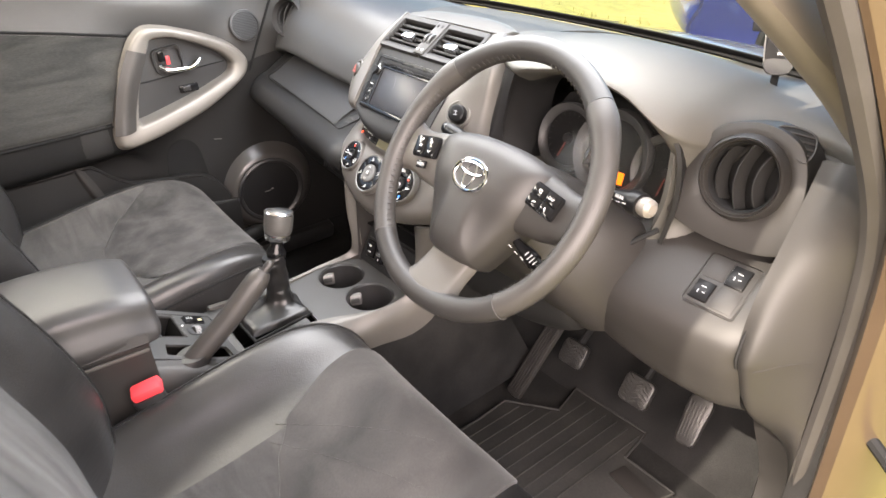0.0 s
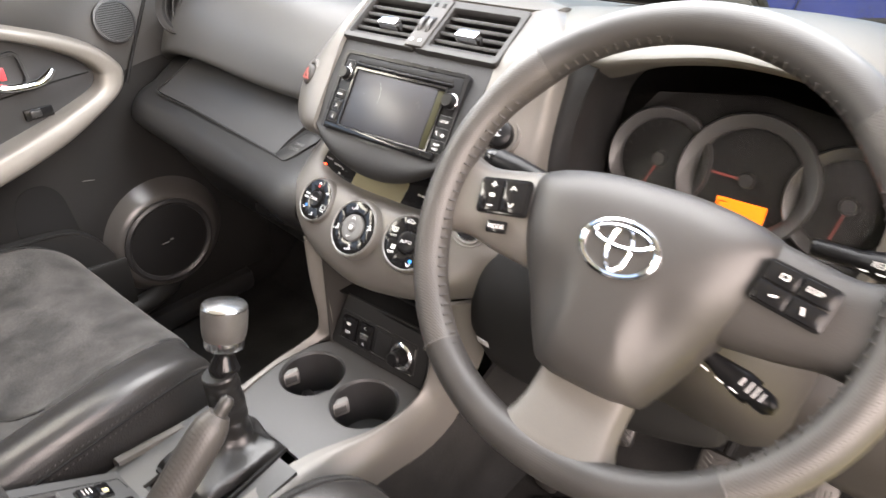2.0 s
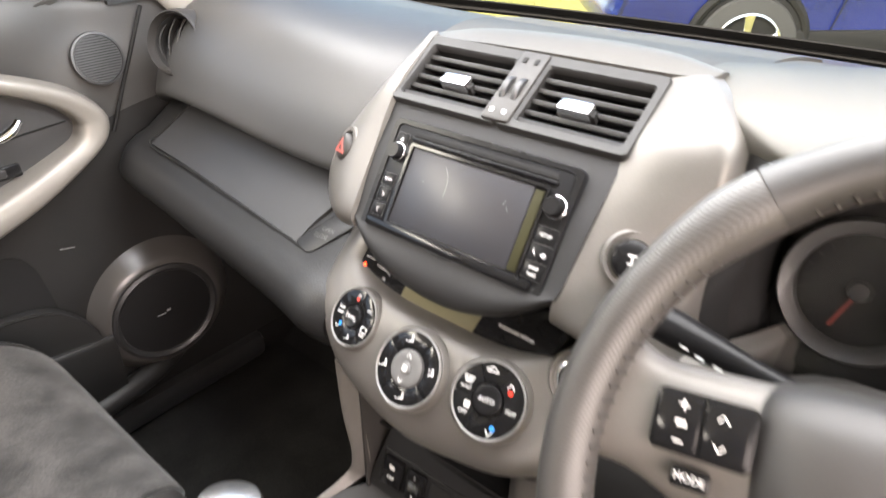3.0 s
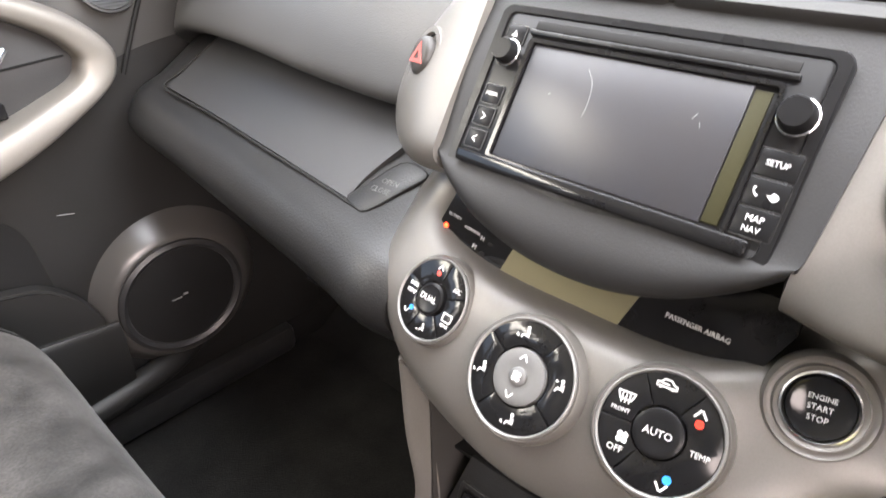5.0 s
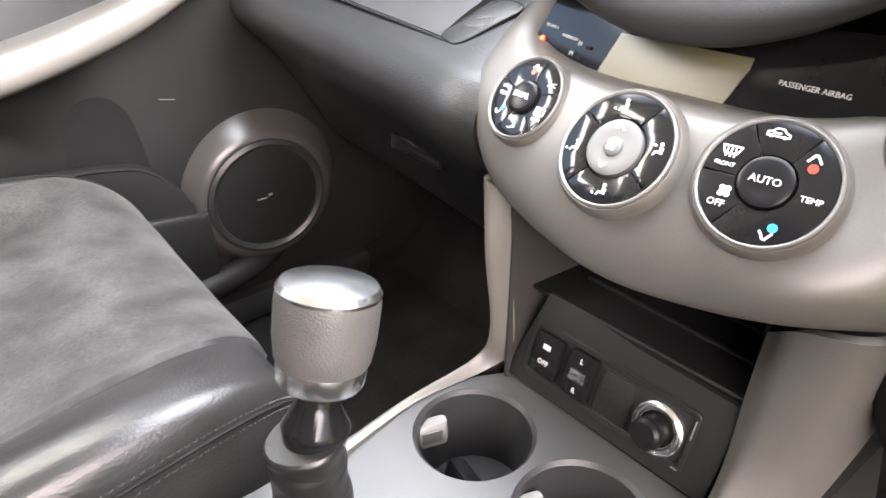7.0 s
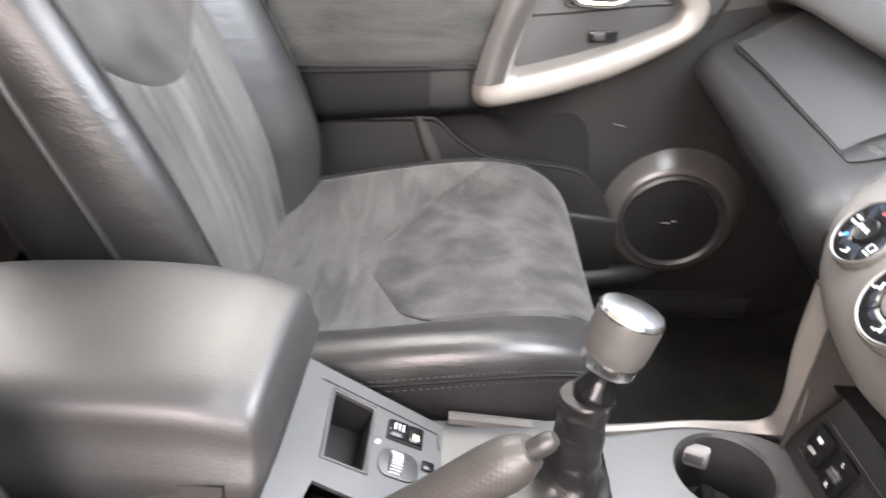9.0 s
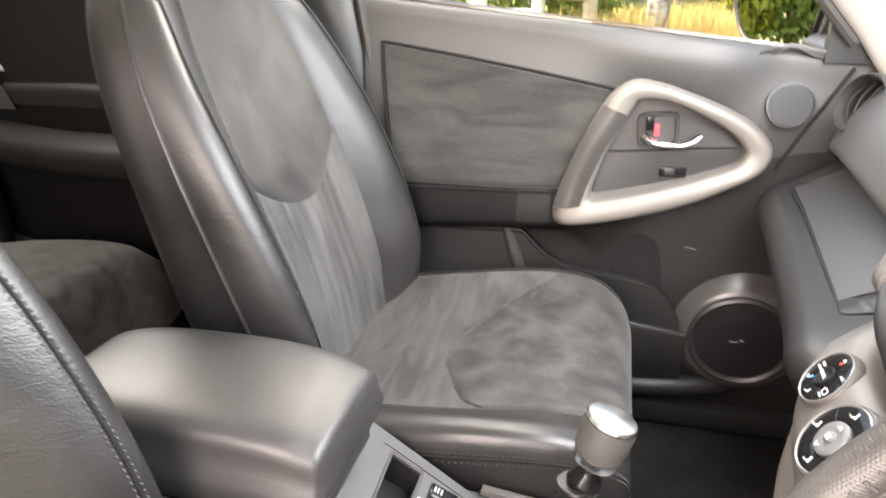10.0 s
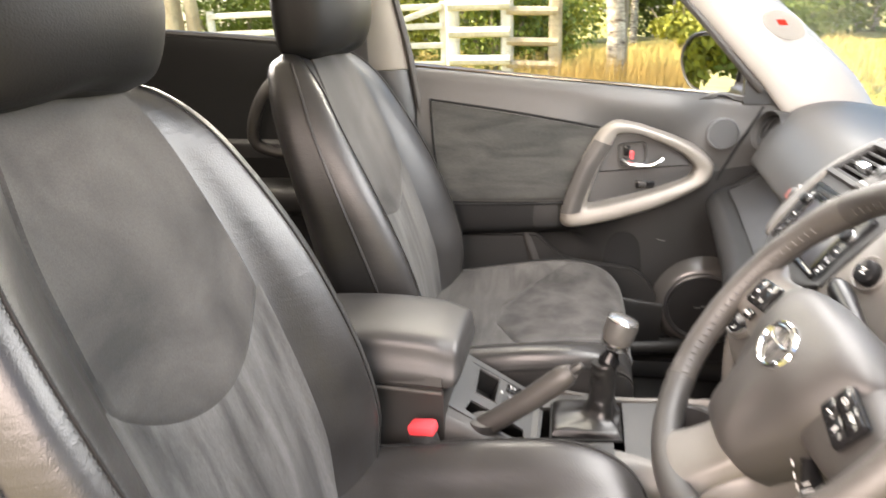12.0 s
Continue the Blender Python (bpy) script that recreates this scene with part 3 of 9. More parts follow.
skin(-1, (0.50, -0.10, -0.70, -1.30, -1.90, -2.34))
skin(1, (-0.98, -1.30, -1.65, -2.0, -2.34))
for side in (-1, 1):
    part("quarter_panel", sheet([[(side * 0.775, y, 1.07 + 0.11 * (0.3 - y)), (side * 0.745, y, 0.62 + 0.055 * (0.3 - y) + zt * 0.5), (side * xt, y, zt)] for y, xt, zt in ((-1.72, 0.70, 1.60), (-2.0, 0.69, 1.56), (-2.33, 0.67, 1.53))], 4, 4, 0.004, side), BODY, shell, "bronze painted rear quarter")
    # unseen black box added to keep light out of the rear corner
    part("quarter_light_block", box(0.06, 0.55, 0.95, 0.02, (side * 0.715, -2.05, 1.02)), BLACK, shell)
    for y in (1.08, -1.62):
        w = part("wheel", moved(lathe([(0.20, -0.10), (0.33, -0.095), (0.35, -0.06), (0.35, 0.06), (0.33, 0.095), (0.215, 0.10), (0.205, 0.07), (0.20, -0.07)], 40, True), pose(side * 0.79, y, 0.27, 0, 90, 0)), TYRE, shell, "black tyre")
        part("rim", moved(lathe([(0.0, -0.06), (0.21, -0.06), (0.21, 0.07), (0.17, 0.05), (0.05, 0.06), (0.0, 0.06)], 36), pose(side * 0.79, y, 0.27, 0, 90 * side, 0)), ALU, w, "silver rim")
part("tailgate", sheet([[(x, -2.36 + 0.03 * abs(x), 0.35) for x in (-0.84, -0.4, 0, 0.4, 0.84)], [(x, -2.40 + 0.03 * abs(x), 0.80) for x in (-0.87, -0.4, 0, 0.4, 0.87)], [(x * 0.92, -2.37 + 0.03 * abs(x), 1.20) for x in (-0.87, -0.4, 0, 0.4, 0.87)], [(x * 0.78, -2.28, 1.54) for x in (-0.87, -0.4, 0, 0.4, 0.87)]], 5, 5, 0.004, 1), BODY, shell, "bronze painted tailgate")
part("front_bumper", sheet([[(x, 1.80 - 0.16 * (x / 0.86) ** 2, 0.25) for x in (-0.86, -0.4, 0, 0.4, 0.86)], [(x, 1.86 - 0.16 * (x / 0.86) ** 2, 0.50) for x in (-0.86, -0.4, 0, 0.4, 0.86)], [(x * 0.9, 1.74 - 0.10 * (x / 0.86) ** 2, 0.77) for x in (-0.86, -0.4, 0, 0.4, 0.86)]], 5, 5, 0.004, -1), BODY, shell, "bronze painted front bumper")

# ---- dashboard ----
dash = thing("dashboard", "dark grey soft plastic dashboard with two storage levels", "dashboard")


pad_profile = [(0.575, 1.045), (0.46, 1.072), (0.35, 1.085), (0.275, 1.068), (0.228, 1.020), (0.203, 0.972), (0.199, 0.946), (0.235, 0.936)]
pad_cols = [(-0.715, 0.05, 0.035), (-0.69, 0.03, 0.018), (-0.62, 0.012, 0.0), (-0.50, 0.0, -0.006), (-0.35, -0.004, 0.004), (-0.24, -0.004, 0.008), (-0.165, 0.004, 0.008), (-0.135, 0.02, 0.008)]
part("upper_pad", sheet([[(x, y + dy * (1 if y < 0.4 else 0.0), z - dz * (0.6 if y > 0.4 else 1)) for x, dy, dz in pad_cols] for y, z in pad_profile], 5, 5, 0.02, -1), SOFT, dash, "soft grained passenger dashboard pad")

low_cols = [(-0.715, 0.035), (-0.685, 0.012), (-0.64, 0.002), (-0.52, 0.0), (-0.36, -0.006), (-0.23, -0.012), (-0.165, -0.018), (-0.13, -0.01)]


def low_row(y, z, lean=0.0, end_z=0.0):
    """Along the shelf: nose runs back a little towards the middle of the car."""
    out = []
    for x, dy in low_cols:
        f = (x + 0.70) / 0.56
        out.append((x, y + dy * 1.2 - lean * f, z + (0.006 - 0.012 * f) + end_z * (1 - f) ** 3))
    return out


part("lower_shelf", sheet([low_row(0.30, 0.955), low_row(0.22, 0.903, 0.015), low_row(0.172, 0.874, 0.025), low_row(0.143, 0.862, 0.03), low_row(0.126, 0.835, 0.03),
                           low_row(0.138, 0.805, 0.03, 0.01), low_row(0.178, 0.762, 0.03, 0.01), low_row(0.228, 0.690, 0.025), low_row(0.270, 0.625, 0.015), low_row(0.36, 0.600)], 5, 5, 0.015, -1), SHELF, dash, "rounded lower dashboard with glovebox")
LID_DROP = np.array((0.0, 0.003, -0.0040))
lid = part("storage_lid", sheet([[tuple(np.array(p) + LID_DROP * w) for p in row] for w, row in ((1.0, [(-0.622, 0.1675, 0.888), (-0.50, 0.158, 0.885), (-0.36, 0.145, 0.880), (-0.232, 0.133, 0.875)]),
                                 (1.0, [(-0.618, 0.196, 0.905), (-0.50, 0.187, 0.901), (-0.36, 0.176, 0.897), (-0.228, 0.166, 0.894)]),
                                 (0.4, [(-0.600, 0.255, 0.946), (-0.50, 0.250, 0.945), (-0.36, 0.247, 0.944), (-0.19, 0.24, 0.942)]))], 8, 5, 0.005, 1), HARD, dash, "smooth charcoal lid of the upper glovebox")
part("lid_gap", tube(smooth_path([tuple(np.array(p) + LID_DROP) for p in ((-0.604, 0.24, 0.938), (-0.621, 0.19, 0.902), (-0.624, 0.166, 0.886), (-0.50, 0.1565, 0.883), (-0.36, 0.1435, 0.878), (-0.234, 0.1315, 0.873), (-0.196, 0.125, 0.868))], 8), 0.0015, 6), BLACK, lid, "dark gap round the lid")
press = plane_at((-0.206, 0.157, 0.8826), (1, -0.10, -0.03), (0.15, 0.86, 0.49))
button_edge = [tuple(p) for p in smooth_path([(-0.024, -0.024), (-0.008, -0.029), (0.006, -0.026), (0.022, 0.006), (0.030, 0.024), (0.014, 0.029), (-0.004, 0.024), (-0.016, -0.004)], 3, True)]
lid_button = part("lid_button", moved(plate(button_edge, 0.0016, 0.0005), press), SHELF, lid, "push button marked open and close")
part("groove", moved(tube([(x, y, 0.0008) for x, y in button_edge], 0.0011, 6, True), press), BLACK, lid_button)
part("lettering", join(text_bm("OPEN", 0.0075, shifted(press, 0.004, 0.004, 0.0018, 8)), text_bm("CLOSE", 0.0075, shifted(press, 0.001, -0.006, 0.0018, 8))), DIAL_GREY, lid_button, smooth=0)
part("glovebox_handle", moved(box(0.085, 0.012, 0.018, 0.004), look((-0.30, 0.158, 0.742), (-0.30, 1.0, 0.60)) @ pose(0, 0, 0, 90, 0, 0)), GLOSS, dash, "black glovebox handle")

# middle top of the dashboard and driver's hood
part("centre_top", sheet([[(-0.140, 0.296, 1.078), (-0.09, 0.322, 1.082), (0.015, 0.334, 1.085), (0.10, 0.326, 1.084), (0.152, 0.300, 1.080)],
                          [(-0.139, 0.290, 1.086), (-0.09, 0.313, 1.091), (0.015, 0.324, 1.095), (0.10, 0.317, 1.094), (0.154, 0.294, 1.091)],
                          [(-0.138, 0.284, 1.088), (-0.08, 0.292, 1.097), (0.02, 0.295, 1.101), (0.10, 0.292, 1.101), (0.155, 0.278, 1.097)],
                          [(-0.134, 0.268, 1.086), (-0.07, 0.264, 1.091), (0.02, 0.263, 1.093), (0.11, 0.263, 1.093), (0.152, 0.262, 1.095)]], 6, 5, 0.008, -1), TOP_GREY, dash, "grey painted centre top panel")
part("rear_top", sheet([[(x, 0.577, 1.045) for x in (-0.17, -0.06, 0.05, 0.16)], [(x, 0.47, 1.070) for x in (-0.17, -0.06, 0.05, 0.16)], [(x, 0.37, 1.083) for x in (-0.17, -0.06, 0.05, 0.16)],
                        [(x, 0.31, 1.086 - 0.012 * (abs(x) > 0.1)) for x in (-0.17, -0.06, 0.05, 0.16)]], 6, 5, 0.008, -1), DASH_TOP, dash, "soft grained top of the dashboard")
hood_x = (0.128, 0.18, 0.235, 0.29, 0.37, 0.45, 0.515, 0.55, 0.60, 0.66, 0.72)
hood = [[(x, 0.575 - 0.06 * (x / 0.72) ** 2, 1.043) for x in hood_x], list(zip(hood_x, (0.46,) * 11, (1.069, 1.068, 1.066, 1.064, 1.062, 1.060, 1.058, 1.058, 1.058, 1.058, 1.058))),
        list(zip(hood_x, (0.36,) * 11, (1.083, 1.088, 1.095, 1.102, 1.104, 1.100, 1.085, 1.07, 1.06, 1.05, 1.035))),
        list(zip(hood_x, (0.33, 0.285, 0.245, 0.24, 0.24, 0.24, 0.25, 0.28, 0.325, 0.335, 0.335), (1.086, 1.097, 1.096, 1.104, 1.112, 1.103, 1.075, 1.05, 1.046, 1.042, 1.03))),
        list(zip(hood_x, (0.300, 0.238, 0.202, 0.187, 0.182, 0.188, 0.200, 0.255, 0.32, 0.33, 0.315), (1.086, 1.087, 1.075, 1.087, 1.099, 1.088, 1.050, 1.025, 1.03, 1.03, 1.02))),
        list(zip(hood_x, (0.290, 0.230, 0.205, 0.190, 0.187, 0.192, 0.203, 0.27, 0.335, 0.34, 0.32), (1.076, 1.074, 1.060, 1.074, 1.087, 1.076, 1.036, 1.00, 0.99, 0.99, 0.985))),
        list(zip(hood_x, (0.282, 0.226, 0.235, 0.25, 0.25, 0.25, 0.23, 0.29, 0.34, 0.34, 0.32), (1.05, 1.048, 1.042, 1.06, 1.07, 1.06, 1.0, 0.95, 0.94, 0.93, 0.92)))]
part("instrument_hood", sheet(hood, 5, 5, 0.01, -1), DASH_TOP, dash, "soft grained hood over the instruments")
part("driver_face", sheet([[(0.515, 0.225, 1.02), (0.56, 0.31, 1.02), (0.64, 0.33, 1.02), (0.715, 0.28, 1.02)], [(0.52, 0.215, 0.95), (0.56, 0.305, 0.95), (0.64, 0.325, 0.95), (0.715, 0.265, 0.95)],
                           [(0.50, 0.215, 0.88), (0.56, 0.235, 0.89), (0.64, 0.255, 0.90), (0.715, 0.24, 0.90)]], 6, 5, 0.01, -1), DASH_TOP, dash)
arch = [(0.222, 0.885), (0.206, 0.96), (0.222, 1.040), (0.277, 1.076), (0.36, 1.092), (0.445, 1.079), (0.518, 1.032), (0.532, 0.955), (0.520, 0.885)]
part("binnacle_wall", sheet([[(x, 0.192 + 0.02 * abs(x - 0.37) / 0.16, z) for x, z in arch], [(0.37 + (x - 0.37) * 0.93, 0.245, 0.96 + (z - 0.96) * 0.90) for x, z in arch],
                             [(0.37 + (x - 0.37) * 0.90, 0.305, 0.955 + (z - 0.955) * 0.84) for x, z in arch]], 5, 5, 0.006, -1), SHELF, dash, "dark instrument surround")

part("binnacle_side", sheet([[(0.192, 0.228, 1.062), (0.212, 0.212, 1.062), (0.240, 0.202, 1.060)], [(0.196, 0.208, 1.02), (0.210, 0.202, 1.02), (0.226, 0.203, 1.02)], [(0.195, 0.186, 0.955), (0.205, 0.190, 0.955), (0.216, 0.203, 0.955)], [(0.198, 0.178, 0.90), (0.210, 0.188, 0.90), (0.226, 0.207, 0.90)]], 5, 5, 0.004, -1), SHELF, dash)

# driver's knee panel and end cap
knee_x = (0.40, 0.45, 0.50, 0.58, 0.655, 0.690)
knee_rows = [list(zip(knee_x, (0.29,) * 6, (0.90, 0.91, 0.925, 0.93, 0.93, 0.93))), list(zip(knee_x, (0.22, 0.22, 0.235, 0.24, 0.24, 0.232), (0.85, 0.87, 0.892, 0.899, 0.90, 0.90))),
                          list(zip(knee_x, (0.18, 0.168, 0.165, 0.162, 0.162, 0.170), (0.82, 0.84, 0.85, 0.852, 0.850, 0.85))), list(zip(knee_x, (0.17, 0.15, 0.142, 0.140, 0.144, 0.158), (0.79, 0.81, 0.818, 0.820, 0.815, 0.815))),
                          list(zip(knee_x, (0.18, 0.158, 0.150, 0.150, 0.158, 0.174), (0.765, 0.775, 0.765, 0.76, 0.757, 0.76))), list(zip(knee_x, (0.20, 0.185, 0.18, 0.182, 0.195, 0.210), (0.745, 0.745, 0.725, 0.712, 0.703, 0.705))),
                          list(zip(knee_x, (0.32, 0.32, 0.32, 0.33, 0.34, 0.34), (0.73, 0.72, 0.70, 0.68, 0.66, 0.65)))]
part("knee_panel", sheet(knee_rows, 6, 5, 0.01, -1), KNEE, dash, "grained grey driver's knee panel")
part("panel_gap", tube(smooth_path([(0.516, 0.214, 0.902), (0.497, 0.176, 0.885), (0.476, 0.150, 0.850), (0.477, 0.146, 0.818), (0.482, 0.151, 0.786)], 6), 0.0035, 8), BLACK, dash, "dark gap between column cover and knee panel")
part("seam", tube(smooth_path([(0.482, 0.151, 0.786), (0.508, 0.1485, 0.790), (0.533, 0.1500, 0.7955), (0.538, 0.1515, 0.765), (0.5365, 0.172, 0.738)], 4), 0.0013, 6), BLACK, dash)
part("column_lower_panel", sheet([[(0.19, 0.20, 0.80), (0.28, 0.20, 0.80), (0.36, 0.20, 0.80), (0.43, 0.195, 0.80)], [(0.18, 0.19, 0.74), (0.28, 0.19, 0.75), (0.36, 0.185, 0.755), (0.44, 0.18, 0.765)],
                                  [(0.17, 0.22, 0.68), (0.28, 0.22, 0.70), (0.36, 0.21, 0.71), (0.45, 0.20, 0.735)], [(0.17, 0.36, 0.66), (0.28, 0.36, 0.68), (0.36, 0.35, 0.69), (0.46, 0.34, 0.71)]], 6, 5, 0.01, -1), SHELF, dash)
part("column_side_panel", sheet([[(0.195, 0.20, 0.93), (0.21, 0.205, 0.92), (0.235, 0.225, 0.90)], [(0.19, 0.17, 0.86), (0.21, 0.18, 0.85), (0.26, 0.21, 0.84)], [(0.18, 0.19, 0.77), (0.21, 0.195, 0.77), (0.28, 0.22, 0.77)]], 6, 5, 0.01, -1), KNEE, dash)
bolster = part("knee_bolster", loft([[(x, y0, z1), (x, y0 - 0.045, z1 - 0.004), (x, y0 - 0.070, z1 - 0.040), (x, y0 - 0.074, z1 - 0.090), (x, y0 - 0.055, z0 + 0.012), (x, y0 - 0.02, z0), (x, y0 + 0.03, z0)] for x, y0, z1, z0 in
                                     ((0.146, 0.205, 0.815, 0.735), (0.153, 0.190, 0.852, 0.705), (0.185, 0.180, 0.872, 0.690), (0.26, 0.176, 0.875, 0.690), (0.36, 0.176, 0.868, 0.700), (0.44, 0.190, 0.855, 0.715), (0.455, 0.21, 0.84, 0.73))], 4, 5), BLACK, dash, "black knee panel under the steering column")
part("label_plate", moved(box(0.018, 0.010, 0.0008, 0.0003), plane_at((0.174, 0.1105, 0.742), (1, -0.1, 0), (0, -0.25, 0.97))), GREY_INK, bolster, "small grey printed label")
part("end_cap", sheet([[(0.680, 0.250, 1.045), (0.705, 0.245, 1.050), (0.730, 0.205, 1.065), (0.752, 0.165, 1.070)], [(0.680, 0.210, 0.965), (0.703, 0.207, 0.965), (0.728, 0.210, 0.970), (0.752, 0.217, 0.971)],
                       [(0.680, 0.170, 0.890), (0.703, 0.175, 0.893), (0.728, 0.205, 0.890), (0.752, 0.233, 0.883)], [(0.681, 0.158, 0.830), (0.703, 0.150, 0.835), (0.728, 0.192, 0.830), (0.752, 0.236, 0.820)],
                       [(0.683, 0.161, 0.800), (0.702, 0.158, 0.798), (0.728, 0.198, 0.798), (0.752, 0.238, 0.790)], [(0.690, 0.195, 0.730), (0.702, 0.200, 0.710), (0.728, 0.225, 0.705), (0.752, 0.242, 0.695)],
                       [(0.697, 0.285, 0.650), (0.706, 0.290, 0.625), (0.730, 0.285, 0.605), (0.752, 0.250, 0.600)], [(0.705, 0.390, 0.530), (0.714, 0.390, 0.510), (0.735, 0.330, 0.510), (0.752, 0.262, 0.510)]], 6, 5, 0.008, -1), KNEE, dash, "grained grey end of the dashboard")
part("panel_groove", tube(smooth_path([(0.683, 0.222, 0.955), (0.684, 0.190, 0.905), (0.685, 0.1585, 0.850), (0.686, 0.150, 0.822), (0.6875, 0.1525, 0.808)], 6), 0.0022, 6), BLACK, dash, "dark joint beside the knee panel")
part("end_cap_crease", tube(smooth_path([(0.706, 0.154, 0.812), (0.729, 0.193, 0.818), (0.750, 0.234, 0.815)], 6), 0.0005, 6), KNEE, dash)
part("kick_panel", sheet([[(0.66, 0.32, 0.60), (0.72, 0.34, 0.60), (0.752, 0.38, 0.60)], [(0.68, 0.36, 0.45), (0.72, 0.38, 0.45), (0.752, 0.40, 0.45)], [(0.69, 0.30, 0.32), (0.72, 0.32, 0.32), (0.752, 0.36, 0.32)]], 5, 5, 0.01, -1), KNEE, dash, "grey plastic kick panel")


def round_vent(m, radius, blades, lean):
    """A round air outlet: ring, barrel and curved blades."""
    v = thing("air_vent", "round dark grey air vent with curved blades", "air vent", "round dashboard vents")
    part("ring", moved(lathe([(radius * 0.84, -0.02), (radius * 0.85, 0.002), (radius * 0.88, 0.006), (radius * 0.905, 0.003), (radius * 0.92, 0.003), (radius * 0.95, 0.009), (radius, 0.006), (radius * 1.02, -0.012), (radius * 0.98, -0.03)], 48, True), m), KNEE, v)
    part("inner_ring", moved(lathe([(radius * 0.79, -0.022), (radius * 0.80, -0.004), (radius * 0.835, -0.002), (radius * 0.86, -0.02)], 48, True), m), BLACK, v)
    part("barrel", moved(lathe([(radius * 0.80, -0.055), (radius * 0.83, -0.055), (radius * 0.835, -0.01), (radius * 0.805, -0.01)], 40, True), m), BLACK, v)
    part("flange", moved(lathe([(radius * 0.99, 0.004), (radius * 1.05, -0.002), (radius * 1.12, -0.030), (radius * 1.0, -0.034)], 40, True), m), KNEE, v)
    part("barrel_back", moved(plate(circle(radius * 0.82, 32), 0.004, 0.0, -0.057), m), BLACK, v)
    for k in range(blades):
        x = (k - (blades - 1) / 2) * radius * 1.55 / (blades + 0.4)
        half = math.sqrt(max((radius * 0.80) ** 2 - x * x, 1e-6))
        P = [[(x - bow * (1 - (s * s)) + dx, s * half, z - 0.006 * s * s) for s in np.linspace(-1, 1, 9)] for dx, z, bow in ((lean * 0.007, -0.026, 0.009), (lean * 0.004, -0.016, 0.009), (0.0, -0.006, 0.009))]
        part("blade", moved(slab(np.array(P), 0.0022), m), VENT, v)
    return v


pod = plane_at((0.600, 0.240, 1.000), (0.985, 0.10, 0.0), (-0.05, 0.28, 0.95))
round_vent(pod, 0.0505, 3, 1.0)
outline = [(-0.062, 0.02), (-0.045, 0.052), (0.0, 0.066), (0.045, 0.054), (0.066, 0.02), (0.072, -0.03), (0.066, -0.075), (0.0, -0.085), (-0.072, -0.070), (-0.078, -0.045)]
bore = [(0.0512 * x / math.hypot(x, y), 0.0512 * y / math.hypot(x, y)) for x, y in outline]
part("vent_housing", moved(loft([[(x, y, -0.045) for x, y in bore], [(x, y, -0.003) for x, y in bore]] + [[(x * s, y * s, z) for x, y in outline] for s, z in ((0.97, 0.0), (1.03, -0.008), (1.08, -0.06))], 4, 4, True, False), pod @ pose(0, 0, -0.006)), KNEE, dash, "grained housing of the driver's side vent")
demist = plane_at((0.6365, 0.276, 1.0455), (0.93, 0.3, -0.1), (0.0, 0.75, 0.66))
leaf = [tuple(p) for p in smooth_path([(-0.024, 0.012), (-0.004, 0.017), (0.016, 0.012), (0.022, -0.006), (0.017, -0.024), (0.006, -0.020), (-0.008, -0.006)], 4, True)]
dv = part("side_demister", moved(plate(leaf, 0.004, 0.001), demist), BLACK, dash, "dark slotted side window demister")
part("demister_rim", moved(tube([(x, y, 0.004) for x, y in leaf], 0.0012, 6, True), demist), KNEE, dv)
for k, (x0, x1) in enumerate(((-0.018, 0.017), (-0.013, 0.020), (-0.005, 0.021), (0.003, 0.019))):
    part("slot_bar", moved(box(x1 - x0, 0.0022, 0.003, 0.0005, ((x0 + x1) / 2, 0.009 - k * 0.0075, 0.004)), demist), KNEE, dv)
round_vent(plane_at((-0.602, 0.234, 1.022), (0.92, 0.38, 0.0), (-0.05, 0.30, 0.95)), 0.046, 4, -1.0)

# ---- centre stack ----
stack = thing("centre_stack", "silver grey painted centre console face with climate controls", "centre console")
part("left_wing", sheet([[(-0.121, 0.266, 1.090), (-0.134, 0.270, 1.086), (-0.143, 0.285, 1.072), (-0.146, 0.325, 1.05)], [(-0.119, 0.204, 1.050), (-0.143, 0.208, 1.044), (-0.165, 0.225, 1.030), (-0.170, 0.275, 1.02)], [(-0.115, 0.160, 0.995), (-0.150, 0.163, 0.993), (-0.184, 0.182, 0.985), (-0.192, 0.235, 0.98)],
                         [(-0.111, 0.130, 0.957), (-0.145, 0.137, 0.956), (-0.187, 0.166, 0.950), (-0.196, 0.21, 0.947)], [(-0.110, 0.126, 0.945), (-0.138, 0.132, 0.938), (-0.166, 0.155, 0.932), (-0.175, 0.205, 0.93)], [(-0.110, 0.135, 0.938), (-0.126, 0.146, 0.928), (-0.145, 0.160, 0.922), (-0.15, 0.21, 0.92)]], 6, 6, 0.006, -1), SILVER, stack)
